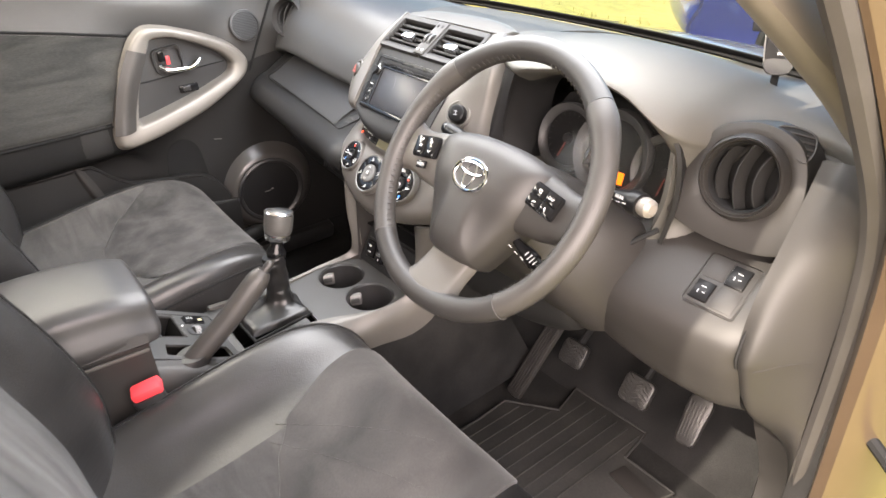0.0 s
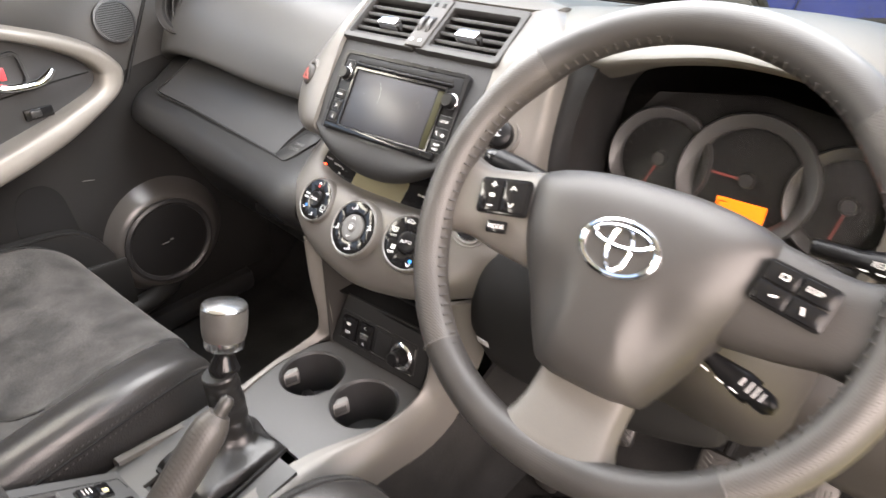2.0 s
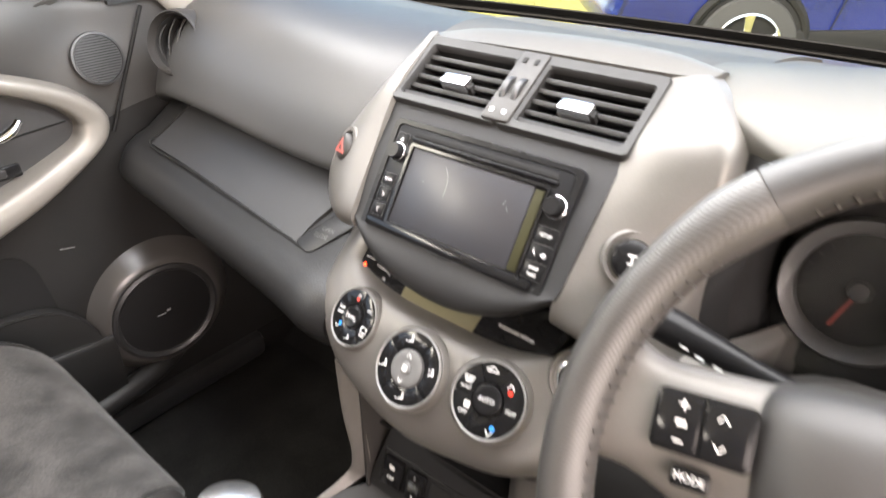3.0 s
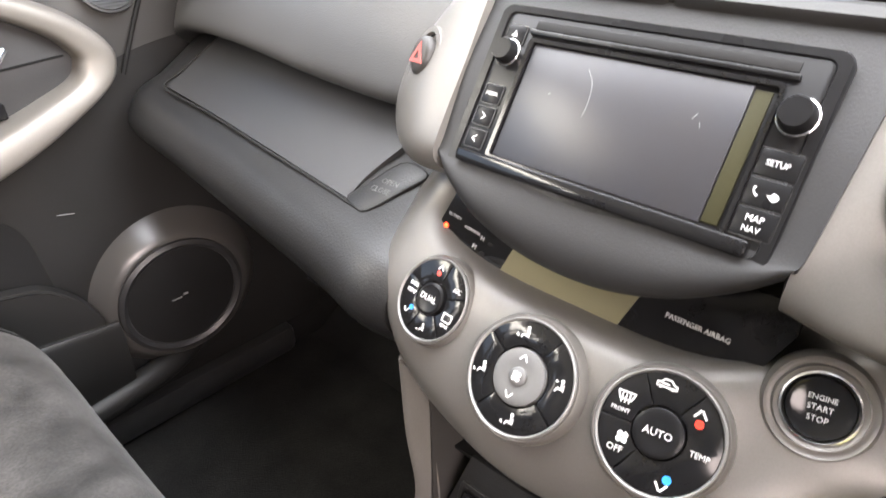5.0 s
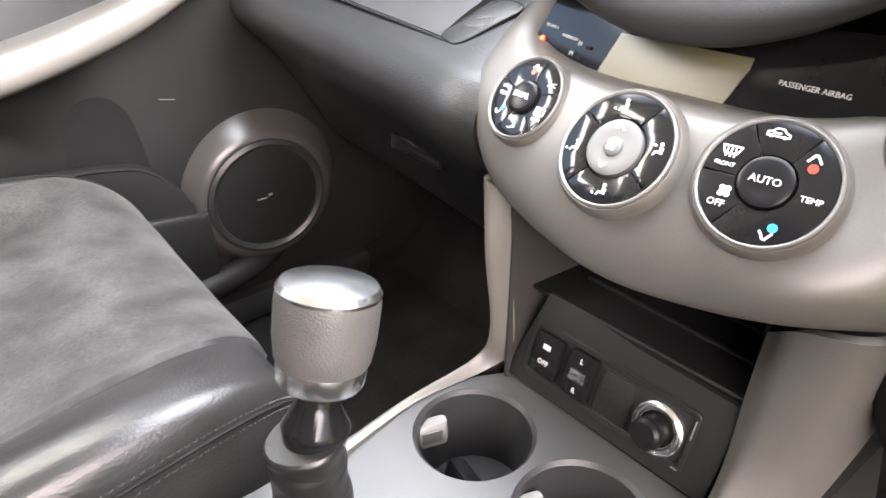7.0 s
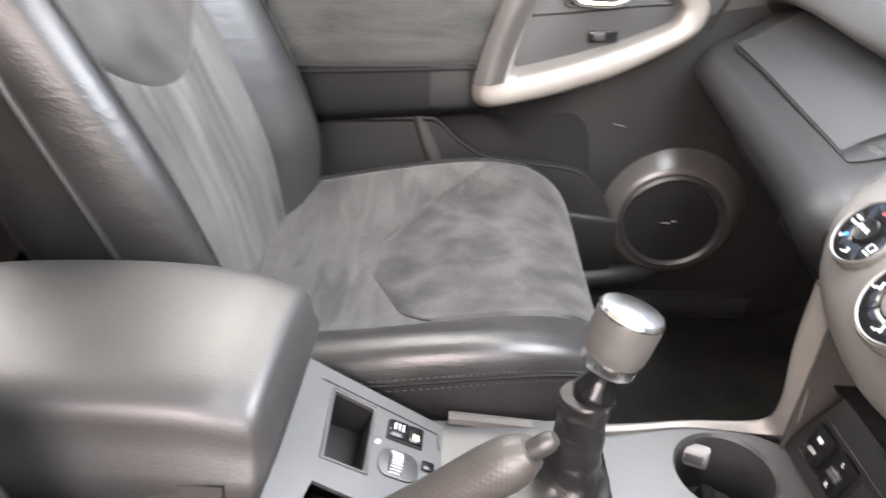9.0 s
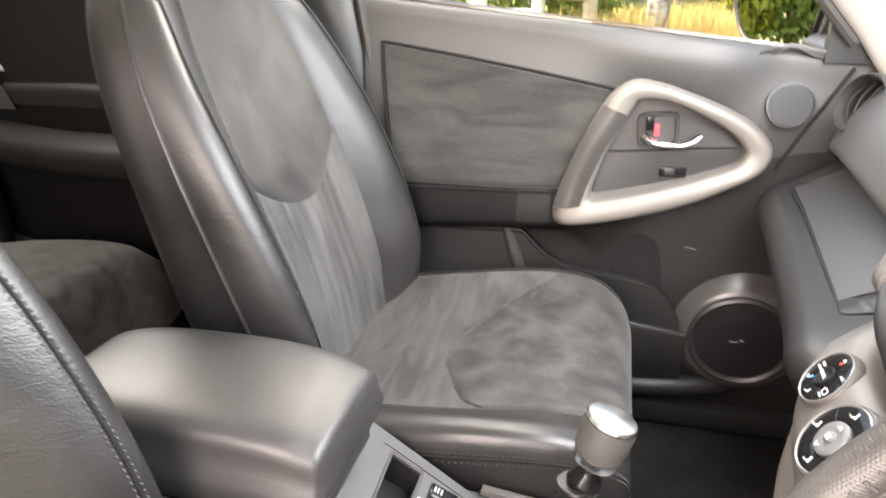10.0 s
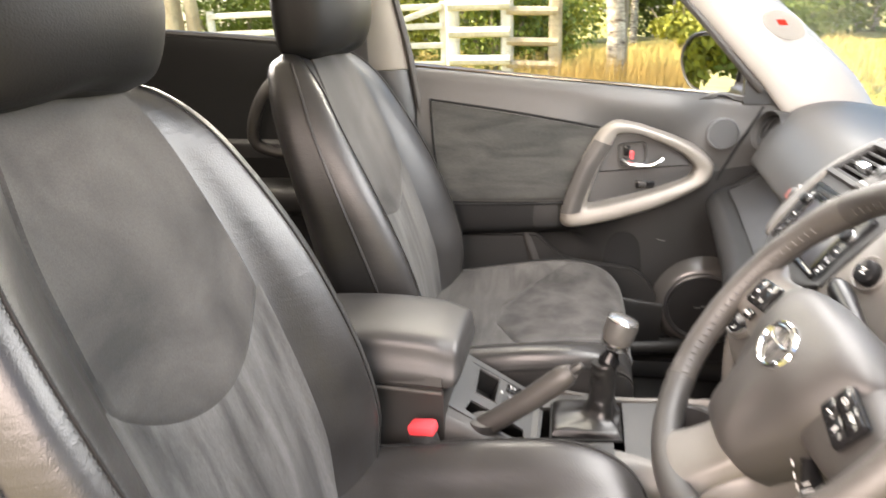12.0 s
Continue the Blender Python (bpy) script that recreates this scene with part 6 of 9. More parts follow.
for y in (-0.0115, -0.0075, -0.0035):
    part("mark", moved(box(0.0085, 0.0012, 0.0004, 0, (-0.002, y, 0.0047)), BANK), WHITE_INK, bank, smooth=0)
part("switch_key", moved(box(0.020, 0.014, 0.005, 0.0012, (0, 0.0095, 0.002)), BANK), GLOSS, bank)
part("indicator", moved(box(0.007, 0.006, 0.0008, 0.0002, (0.004, 0.0095, 0.0048)), BANK), LCD_PALE, bank, "small pale indicator")
WELL = TRAY @ pose(-0.027, 0.030, 0.0004)
cup2 = part("thumb_well", moved(plate(round_rect(0.030, 0.038, 0.011), 0.0012, 0.0004), WELL), HARD, console, "dark well with a thumb wheel")
part("thumb_wheel", moved(lathe([(0.0, 0.0055), (0.0125, 0.0055), (0.0135, 0.0045), (0.0135, -0.0045), (0.0125, -0.0055), (0.0, -0.0055)], 32), WELL @ pose(0, -0.003, -0.006, 0, 90, 90)), HARD, cup2, "ribbed thumb wheel")
for k in range(13):
    a = radians(-66 + k * 11)
    part("rib", moved(box(0.0012, 0.0100, 0.0012, 0), WELL @ pose(0.0138 * math.sin(a), -0.003, -0.006 + 0.0138 * math.cos(a))), GREY_INK, cup2, smooth=0)
part("lamp_pin", moved(lathe([(0.0, 0.0025), (0.002, 0.002), (0.0024, 0.0), (0.0, 0.0)], 14), TRAY @ pose(-0.0455, 0.0085, 0.0)), WHITE_INK, console)
part("console_button", moved(box(0.010, 0.012, 0.004, 0.0015), TRAY @ pose(-0.036, 0.058, 0.001)), GLOSS, console)
part("panel_groove", moved(tube([(-0.097, -0.055, 0.0002), (-0.079, 0.066, 0.0002), (-0.060, 0.068, 0.0002)], 0.0007, 6), TRAY), BLACK, console)
part("tray_side", sheet([[(0.052, -0.400, 0.702), (0.060, -0.375, 0.694), (0.070, -0.275, 0.650), (0.078, -0.220, 0.626), (0.088, -0.16, 0.625)], [(0.086, -0.400, 0.692), (0.088, -0.375, 0.682), (0.094, -0.275, 0.640), (0.098, -0.220, 0.615), (0.102, -0.16, 0.60)], [(0.109, -0.400, 0.60), (0.109, -0.375, 0.60), (0.110, -0.275, 0.585), (0.111, -0.220, 0.57), (0.112, -0.16, 0.56)], [(0.113, -0.40, 0.47), (0.113, -0.375, 0.47), (0.114, -0.275, 0.47), (0.115, -0.220, 0.47), (0.116, -0.16, 0.47)]], 5, 5, 0.005, -1), KNEE, console, "grey side of the console under the armrest")
# side trims and lower sides
part("right_trim", sheet([[(0.060, -0.235, 0.643), (0.085, -0.235, 0.640), (0.104, -0.235, 0.618), (0.110, -0.235, 0.585)], [(0.056, -0.10, 0.634), (0.078, -0.10, 0.630), (0.100, -0.10, 0.605), (0.108, -0.10, 0.570)], [(0.089, 0.0, 0.630), (0.098, 0.0, 0.629), (0.111, 0.0, 0.606), (0.116, 0.0, 0.562)],
                          [(0.095, 0.068, 0.632), (0.104, 0.066, 0.640), (0.118, 0.07, 0.610), (0.124, 0.08, 0.565)], [(0.094, 0.096, 0.660), (0.106, 0.088, 0.672), (0.124, 0.10, 0.66), (0.132, 0.12, 0.60)], [(0.092, 0.106, 0.72), (0.112, 0.092, 0.73), (0.138, 0.100, 0.73), (0.150, 0.15, 0.70)],
                          [(0.094, 0.106, 0.765), (0.115, 0.090, 0.785), (0.146, 0.096, 0.792), (0.158, 0.15, 0.78)]], 6, 6, 0.006, 1), SILVER, console, "grey painted side trim of the console")
part("left_trim", sheet([[(-0.094, -0.235, 0.643), (-0.110, -0.235, 0.638), (-0.122, -0.235, 0.610)], [(-0.091, -0.10, 0.634), (-0.104, -0.10, 0.631), (-0.114, -0.10, 0.60)], [(-0.105, 0.0, 0.630), (-0.113, 0.0, 0.630), (-0.120, 0.0, 0.595)],
                         [(-0.096, 0.072, 0.632), (-0.107, 0.066, 0.640), (-0.114, 0.085, 0.60)], [(-0.084, 0.088, 0.655), (-0.098, 0.075, 0.672), (-0.106, 0.10, 0.65)], [(-0.090, 0.090, 0.72), (-0.104, 0.074, 0.735), (-0.114, 0.10, 0.73)], [(-0.098, 0.092, 0.785), (-0.116, 0.082, 0.795), (-0.128, 0.11, 0.79)]], 6, 6, 0.006, -1), SILVER, console, "grey painted side trim of the console")
part("right_side", sheet([[(0.109, -0.40, 0.64), (0.109, -0.23, 0.60), (0.108, -0.10, 0.575), (0.117, 0.0, 0.566), (0.126, 0.09, 0.57), (0.150, 0.20, 0.66)], [(0.113, -0.40, 0.48), (0.113, -0.23, 0.48), (0.114, -0.10, 0.47), (0.122, 0.0, 0.47), (0.130, 0.12, 0.47), (0.150, 0.30, 0.50)], [(0.116, -0.40, 0.31), (0.116, -0.23, 0.31), (0.118, -0.10, 0.31), (0.126, 0.0, 0.31), (0.134, 0.15, 0.31), (0.150, 0.38, 0.34)]], 5, 5, 0.006, -1), CARPET, console, "dark carpeted side of the console")
part("left_side", sheet([[(-0.118, -0.40, 0.64), (-0.120, -0.23, 0.615), (-0.113, -0.10, 0.60), (-0.119, 0.0, 0.597), (-0.112, 0.09, 0.61), (-0.12, 0.13, 0.78)], [(-0.120, -0.40, 0.48), (-0.120, -0.23, 0.48), (-0.119, -0.10, 0.47), (-0.122, 0.0, 0.47), (-0.126, 0.12, 0.48), (-0.13, 0.28, 0.60)], [(-0.122, -0.40, 0.31), (-0.122, -0.23, 0.31), (-0.122, -0.10, 0.31), (-0.126, 0.0, 0.31), (-0.134, 0.15, 0.31), (-0.14, 0.38, 0.34)]], 5, 5, 0.006, 1), BLACK, console)
# switch panel and pocket below the dials
SWP = plane_at((0.003, 0.102, 0.668), (1, 0.03, 0), (0, 0.33, 0.944))
part("switch_plate", moved(plate([(-0.090, -0.040), (0.088, -0.040), (0.090, 0.040), (-0.070, 0.040)], 0.004, 0.001), SWP), SHELF, console, "charcoal switch panel")
part("switch_bezel", moved(ring_plate(round_rect(0.142, 0.046, 0.004, 5, (-0.002, -0.006)), round_rect(0.134, 0.038, 0.003, 5, (-0.002, -0.006)), 0.002, 0.004, 0.0005), SWP), SHELF, console)
for x, w, h, nm in ((-0.054, 0.026, 0.034, "OFF"), (-0.022, 0.024, 0.036, "LR"), (0.0085, 0.0265, 0.034, "")):
    if not nm:
        blank = part("blank_cover", moved(plate(round_rect(w, h, 0.004, 4, (x, -0.008)), 0.0012, 0.0004, 0.0042), SWP), SHELF, console, "blank switch cover")
        part("gap", moved(tube([(p[0], p[1], 0.0046) for p in round_rect(w + 0.0012, h + 0.0012, 0.0045, 4, (x, -0.008))], 0.0007, 6, True), SWP), BLACK, blank)
        continue
    sw = part("rocker_switch", moved(box(w, h, 0.008, 0.002, (x, -0.006, 0.006)), SWP), GLOSS, console, "black rocker switch")
    if nm == "OFF":
        part("lettering", join(text_bm("OFF", 0.0058, shifted(SWP, x, -0.012, 0.0102)), moved(box(0.007, 0.004, 0.0003, 0, (x, 0.001, 0.0102)), SWP)), WHITE_INK, sw, smooth=0)
    elif nm:
        part("lettering", join(text_bm("L", 0.0058, shifted(SWP, x, 0.006, 0.0102)), text_bm("R", 0.0058, shifted(SWP, x, -0.018, 0.0102))), WHITE_INK, sw, smooth=0)
        part("rocker_band", moved(box(0.014, 0.009, 0.003, 0.001, (x, -0.006, 0.0105)), SWP), ALU, sw)
SOCK = SWP @ pose(0.0440, -0.0095, 0)
lighter = part("power_socket", moved(lathe([(0.0125, 0.004), (0.0190, 0.004), (0.0190, 0.0062), (0.0178, 0.0072), (0.0160, 0.0064), (0.0155, 0.0078), (0.0142, 0.0078), (0.0136, 0.0066), (0.0128, 0.0066), (0.0125, 0.0)], 40, True), SOCK), ALU, console, "chrome ringed power socket")
part("plug", moved(lathe([(0.0, 0.0245), (0.0085, 0.0245), (0.0108, 0.0225), (0.0115, 0.0180), (0.0108, 0.0165), (0.0112, 0.0150), (0.0104, 0.0080), (0.0122, 0.0035), (0.0, 0.003)], 32), SOCK), FACE, lighter, "black lighter plug")
for x, y, w, h in ((0.0670, 0.004, 0.0012, 0.014), (0.0640, -0.0275, 0.0050, 0.0014)):
    part("end_rail", moved(box(w, h, 0.0025, 0.0005, (x, y, 0.0055)), SWP), RIM_SILVER, console)
# pocket walls carry the shade of the opening in their colour
part("pocket", open_box((-0.095, 0.110, 0.702), (0.094, 0.237, 0.802), "front"), SHADE_BLACK, console, "dark open pocket")
part("pocket_side", sheet([[(-0.094, 0.094, 0.79), (-0.090, 0.13, 0.79), (-0.088, 0.17, 0.79)], [(-0.088, 0.086, 0.70), (-0.085, 0.12, 0.70), (-0.082, 0.16, 0.70)], [(-0.082, 0.080, 0.628), (-0.080, 0.10, 0.628), (-0.078, 0.13, 0.628)]], 5, 5, 0.003, -1), KNEE, console)
for y, z in ((0.150, 0.7065), (0.185, 0.7075)):
    part("pocket_rail", box(0.150, 0.004, 0.003, 0.001, (0.012, y, z)), SHELF, console)
fob = thing("key_fob", "black car key fob lying in the cup holder", "key fob")
part("body", moved(box(0.058, 0.016, 0.030, 0.005), pose(-0.048, 0.010, 0.5708, -18, 0, -10)), FACE, fob)
part("badge", moved(lathe([(0.0, 0.001), (0.0045, 0.001), (0.0055, 0.0), (0.0, -0.001)], 20), pose(-0.0385, 0.0040, 0.5800, 60, 0, -10)), CHROME, fob)

# gear lever
lever = thing("gear_lever", "gear lever with aluminium topped knob and black leather boot", "gear lever")
part("boot_frame", moved(ring_plate([(-0.052, -0.212), (0.054, -0.210), (0.040, -0.094), (-0.058, -0.094)], [(-0.047, -0.207), (0.049, -0.205), (0.035, -0.099), (-0.053, -0.099)], 0.004, 0.638, 0.001), pose(0, 0, 0)), BLACK, lever)
boot = []
fold_rnd = random.Random(4)
for f, z in ((0.0, 0.640), (0.10, 0.650), (0.34, 0.653), (0.66, 0.657), (0.82, 0.666), (0.88, 0.678), (0.90, 0.688), (0.92, 0.700), (0.905, 0.710), (0.935, 0.722), (0.915, 0.732), (0.94, 0.739), (0.925, 0.746), (0.95, 0.7495)):
    sec = []
    tilt = fold_rnd.uniform(0, 6.28)
    for k in range(24):
        a = 2 * math.pi * k / 24
        q = 1.0 / max(abs(math.cos(a)), abs(math.sin(a)))
        q = q * (1 - f) + f
        fold = 1 + 0.13 * math.sin(4 * a + 0.8) * f * (1.0 - f) * 4 * (1 if f < 0.9 else 0.4) + (0.035 * math.sin(3 * a + tilt) if f > 0.8 else 0.0)
        sec.append((-0.009 - 0.009 * f + 0.048 * (1 - f * 0.63) * q * fold * math.cos(a), -0.152 + 0.028 * f + 0.056 * (1 - f * 0.70) * q * fold * math.sin(a), z + (0.002 * math.sin(a + tilt) if f > 0.8 else 0.0)))
    boot.append(sec)
part("boot", loft(boot, 2, 4), BOOT, lever, "creased black leather gear boot")
AX = look((-0.0185, -0.1170, 0.7570), (-0.0315, -0.0745, 0.909)) @ pose(0, 0, 0, 180, 0, 0)
part("shaft", moved(lathe([(0.0150, -0.020), (0.0160, -0.012), (0.0175, -0.006), (0.0170, -0.003), (0.0115, 0.008), (0.0105, 0.013), (0.0150, 0.016), (0.0180, 0.018), (0.0180, 0.021), (0.0, 0.023)], 32), AX), GLOSS, lever, "black turned shaft")
part("collar", moved(lathe([(0.0, 0.020), (0.0205, 0.020), (0.0218, 0.022), (0.0224, 0.031), (0.0, 0.031)], 32), AX), ALU, lever, "silver collar")
part("knob", moved(lathe([(0.0, 0.029), (0.0212, 0.029), (0.0236, 0.034), (0.0250, 0.044), (0.0254, 0.062), (0.0248, 0.068), (0.0, 0.068)], 40), AX), KNOB, lever, "grey leather covered knob")
part("knob_top", moved(lathe([(0.0248, 0.066), (0.0252, 0.0685), (0.0232, 0.0715), (0.012, 0.0732), (0.0, 0.0735)], 40), AX), ALU, lever, "bright aluminium knob top")
part("stitching", join(*[moved(box(0.0016, 0.0052, 0.0012, 0), AX @ pose((0.0222 + 0.003 * min(1, (z - 0.034) / 0.02)) * math.cos(2.25), (0.0222 + 0.003 * min(1, (z - 0.034) / 0.02)) * math.sin(2.25), z, 0, 0, 129) @ pose(0, 0, 0, 0, 65, 0)) for z in np.arange(0.034, 0.063, 0.0036)]), GREY_INK, lever, smooth=0)

# handbrake
hb = thing("handbrake", "grey grained handbrake lever with silver release button", "handbrake")
hb_path = smooth_path([(0.058, -0.345, 0.630), (0.061, -0.305, 0.668), (0.066, -0.245, 0.718), (0.0685, -0.198, 0.760), (0.070, -0.176, 0.780)], 6)
part("grip", tube(hb_path, [0.024, 0.0225, 0.0190, 0.0178, 0.0178, 0.0182, 0.0188, 0.0190, 0.0184, 0.0165, 0.0115], 22), GRIP, hb, "dimpled grey grip")
part("release_button", tube([(0.070, -0.178, 0.778), (0.0705, -0.170, 0.7855), (0.0708, -0.165, 0.790), (0.071, -0.162, 0.7925)], [0.0072, 0.0072, 0.0070, 0.0045], 18), PEDAL, hb, "silver release button")
part("grip_seam", tube([hb_path[5] + np.array((0.0198 * math.cos(t), 0.0198 * math.sin(t) * 0.62, -0.0198 * math.sin(t) * 0.72)) for t in np.linspace(0, 2 * math.pi, 24, endpoint=False)], 0.0008, 6, True), BLACK, hb)
part("boot", loft([[(0.060 + w * math.cos(a), -0.335 + l * math.sin(a) + dy, z) for a in np.linspace(0, 2 * math.pi, 14, endpoint=False)] for w, l, dy, z in ((0.030, 0.042, 0.0, 0.625), (0.028, 0.038, 0.008, 0.650), (0.023, 0.026, 0.022, 0.675))], 2, 4), LEATHER, hb)

# armrest box
arm = thing("armrest_box", "black padded armrest lid on a grey storage box", "armrest")


def arm_section(y, hw, top, low, r, cx=-0.002):
    return [(cx - hw, y, low), (cx - hw * 1.0, y, top - r * 1.3), (cx - hw * 0.86, y, top - r * 0.25), (cx - hw * 0.4, y, top), (cx + hw * 0.4, y, top), (cx + hw * 0.86, y, top - r * 0.25), (cx + hw, y, top - r * 1.3), (cx + hw, y, low)]


part("lid", loft([arm_section(-0.672, 0.066, 0.806, 0.775, 0.018), arm_section(-0.664, 0.078, 0.820, 0.762, 0.020), arm_section(-0.60, 0.090, 0.828, 0.752, 0.022), arm_section(-0.48, 0.090, 0.831, 0.746, 0.022), arm_section(-0.40, 0.087, 0.825, 0.742, 0.022), arm_section(-0.366, 0.084, 0.816, 0.742, 0.024),
                  arm_section(-0.353, 0.081, 0.810, 0.748, 0.022), arm_section(-0.347, 0.070, 0.797, 0.76, 0.016)], 5, 5), VINYL, arm, "padded black armrest lid")
part("box", loft([[(-0.092, y, 0.32), (-0.092, y, z), (-0.086, y, z + 0.004), (0.086, y, z + 0.004), (0.092, y, z), (0.100, y, 0.32)] for y, z in ((-0.66, 0.742), (-0.45, 0.738), (-0.372, 0.735))], 3, 3), KNEE, arm, "grey storage box")
part("seam", tube(smooth_path([(0.095, -0.66, 0.748), (0.096, -0.48, 0.744), (0.094, -0.375, 0.738)], 6), 0.003, 6), SILVER, arm)

# ---- seats ----


def stitches(surf, su, v0, v1, side, off, n):
    """A row of short thread stitches lying along a seam, as one mesh."""
    verts, faces = [], []
    for k in range(n):
        v = v0 + (v1 - v0) * k / n
        p, q = surf.pt(su, v), surf.pt(su, v + (v1 - v0) * 0.62 / n)
        nn = surf.normal(su, v) * side
        w = np.cross(nn, q - p)
        w /= np.linalg.norm(w) + 1e-12
        i = len(verts)
        for e, lift in ((p, 0.2), (q, 0.2), (p * 0.7 + q * 0.3, 1.0), (p * 0.3 + q * 0.7, 1.0)):
            verts += [tuple(e + nn * off * lift + w * 0.0006), tuple(e + nn * off * lift - w * 0.0006)]
        faces += [(i, i + 1, i + 5, i + 4), (i + 4, i + 5, i + 7, i + 6), (i + 6, i + 7, i + 3, i + 2)]
    me = bpy.data.meshes.new("stitching")
    me.from_pydata(verts, [], faces)
    me.materials.append(STITCH)
    return tagged(new("stitching", me), "row of grey thread stitches", kind="stuff")


def seat(cx, sgn, y0, label, name):
    """A front seat centred on cx; sgn points to the car's middle from the seat."""
    s = thing(name, label, "car seat", "front seats")

    def sec_back(z, yc, hw, bol, dep):
        """One level of the backrest: forward is +y; bol is how far the side wings stand out."""
        prof = [(-1.0, -dep * 0.62), (-1.03, -0.01), (-0.98, bol * 0.80), (-0.88, bol), (-0.74, bol * 0.72), (-0.56, 0.004), (-0.28, 0.0), (0, 0.002), (0.28, 0.0), (0.56, 0.004), (0.74, bol * 0.72), (0.88, bol), (0.98, bol * 0.80), (1.03, -0.01), (1.0, -dep * 0.62), (0.7, -dep), (0, -dep * 1.05), (-0.7, -dep)]
        return [(cx + u * hw, yc + v, z) for u, v in prof]

    levels = [(0.600, -0.500, 0.215, 0.030, 0.10), (0.660, -0.512, 0.232, 0.050, 0.12), (0.740, -0.522, 0.245, 0.066, 0.13), (0.830, -0.546, 0.250, 0.070, 0.13), (0.920, -0.575, 0.250, 0.066, 0.12), (1.010, -0.606, 0.245, 0.056, 0.11), (1.100, -0.640, 0.228, 0.042, 0.10), (1.170, -0.666, 0.200, 0.028, 0.09), (1.215, -0.690, 0.165, 0.012, 0.07), (1.235, -0.712, 0.12, 0.0, 0.03)]
    secs = [[(x, y + y0, z) for x, y, z in sec_back(*l)] for l in levels]
    back = Surf(secs, True)
    us, vs = np.linspace(0, 1, 108, endpoint=False), np.linspace(0, 1, 55)
    part("backrest", from_grid(back.grid(us, vs), True, True), LEATHER, s, "black leather backrest with side wings")

    def patch(surf, f, nu, nv, off, mat, nm, lab=""):
        """A panel lying on a surface: f maps (a, b) in the unit square to (u, v); its rim dips into the surface."""
        P = []
        for b in np.linspace(0, 1, nv):
            row = []
            for a in np.linspace(0, 1, nu):
                u, v = f(a, b)
                n = surf.normal(u, v)
                e = min(a, 1 - a, b, 1 - b)
                row.append(surf.pt(u, v) + n * off * min(1.0, -0.8 + e * 72) * patch.sign)
            P.append(row)
        return part(nm, slab(np.array(P), 0.002), mat, s, lab)

    patch.sign = -1
    U = 18.0
    # upper suede panel: tapered, with a rounded tongue at its foot; lower suede panel below it
    patch(back, lambda a, b: ((4.85 + 4.3 * a) / U, 0.985 - (0.985 - (0.40 + 0.10 * abs(2 * a - 1) ** 2.2)) * b), 40, 50, 0.004, SUEDE_PLAIN, "upper_panel", "grey suede upper backrest panel")
    patch(back, lambda a, b: ((4.75 + 4.5 * a) / U, (0.42 + 0.10 * abs(2 * a - 1) ** 2.2) - ((0.42 + 0.10 * abs(2 * a - 1) ** 2.2) - 0.06) * b), 40, 40, 0.002, SUEDE_STREAK, "lower_panel", "pleated grey suede lower backrest panel")
    for su in (3.05, 10.95):
        part("seam", tube([back.pt(su / U, v) - back.normal(su / U, v) * 0.0012 for v in np.linspace(0.08, 0.93, 40)], 0.0016, 6), BLACK, s)
    for su in (2.93, 3.17, 10.83, 11.07):
        stitches(back, su / U, 0.08, 0.93, -1, 0.0014, 110).parent = s
    for su in (1.2, 12.8):
        part("piping", tube([back.pt(su / U, v) - back.normal(su / U, v) * 0.001 for v in np.linspace(0.03, 0.9, 40)], 0.0028, 6), LEATHER, s, "raised leather piping")
    hr = []
    for z, y, w, d in ((1.222, -0.700, 0.095, 0.040), (1.240, -0.695, 0.128, 0.066), (1.30, -0.688, 0.142, 0.078), (1.37, -0.690, 0.142, 0.074), (1.425, -0.705, 0.126, 0.060), (1.45, -0.72, 0.09, 0.032)):
        hr.append([(cx + w * u, y + y0 + d * v, z + (0.012 * (1 - abs(u)) if z < 1.27 else 0)) for u, v in ((-1, 0), (-0.92, 0.6), (-0.5, 1.0), (0, 1.08), (0.5, 1.0), (0.92, 0.6), (1, 0), (0.9, -0.7), (0, -1.0), (-0.9, -0.7))])
    part("headrest", loft(hr, 4, 5), HEADREST, s, "black leather headrest")
    for k in (-1, 1):
        part("headrest_post", tube([(cx + k * 0.05, -0.70 + y0, 1.20), (cx + k * 0.05, -0.735 + y0, 1.27)], 0.006, 10), CHROME, s)

    def sec_cush(y, zc, hw, bol, dep):
        prof = [(-1.0, -dep), (-1.03, -dep * 0.4), (-1.0, bol * 0.55), (-0.90, bol), (-0.76, bol * 0.75), (-0.58, 0.003), (-0.28, 0.0), (0, 0.0), (0.28, 0.0), (0.58, 0.003), (0.76, bol * 0.75), (0.90, bol), (1.0, bol * 0.55), (1.03, -dep * 0.4), (1.0, -dep), (0, -dep * 1.02)]
        return [(cx + u * hw, y + y0, zc + v) for u, v in prof]

    crow = [(-0.560, 0.640, 0.235, 0.020, 0.12), (-0.46, 0.640, 0.245, 0.030, 0.14), (-0.36, 0.646, 0.250, 0.040, 0.15), (-0.26, 0.660, 0.252, 0.040, 0.16), (-0.18, 0.672, 0.250, 0.032, 0.16), (-0.12, 0.672, 0.240, 0.020, 0.15), (-0.080, 0.655, 0.222, 0.008, 0.12), (-0.062, 0.620, 0.200, 0.0, 0.08), (-0.060, 0.58, 0.19, 0.0, 0.04)]
    cush = Surf([sec_cush(*c) for c in crow], True)
    part("cushion", from_grid(cush.grid(np.linspace(0, 1, 96, endpoint=False), np.linspace(0, 1, 49)), True, True), LEATHER, s, "black leather seat cushion")
    patch.sign = 1 if cush.normal(7 / 16, 0.4)[2] > 0 else -1
    C = 16.0
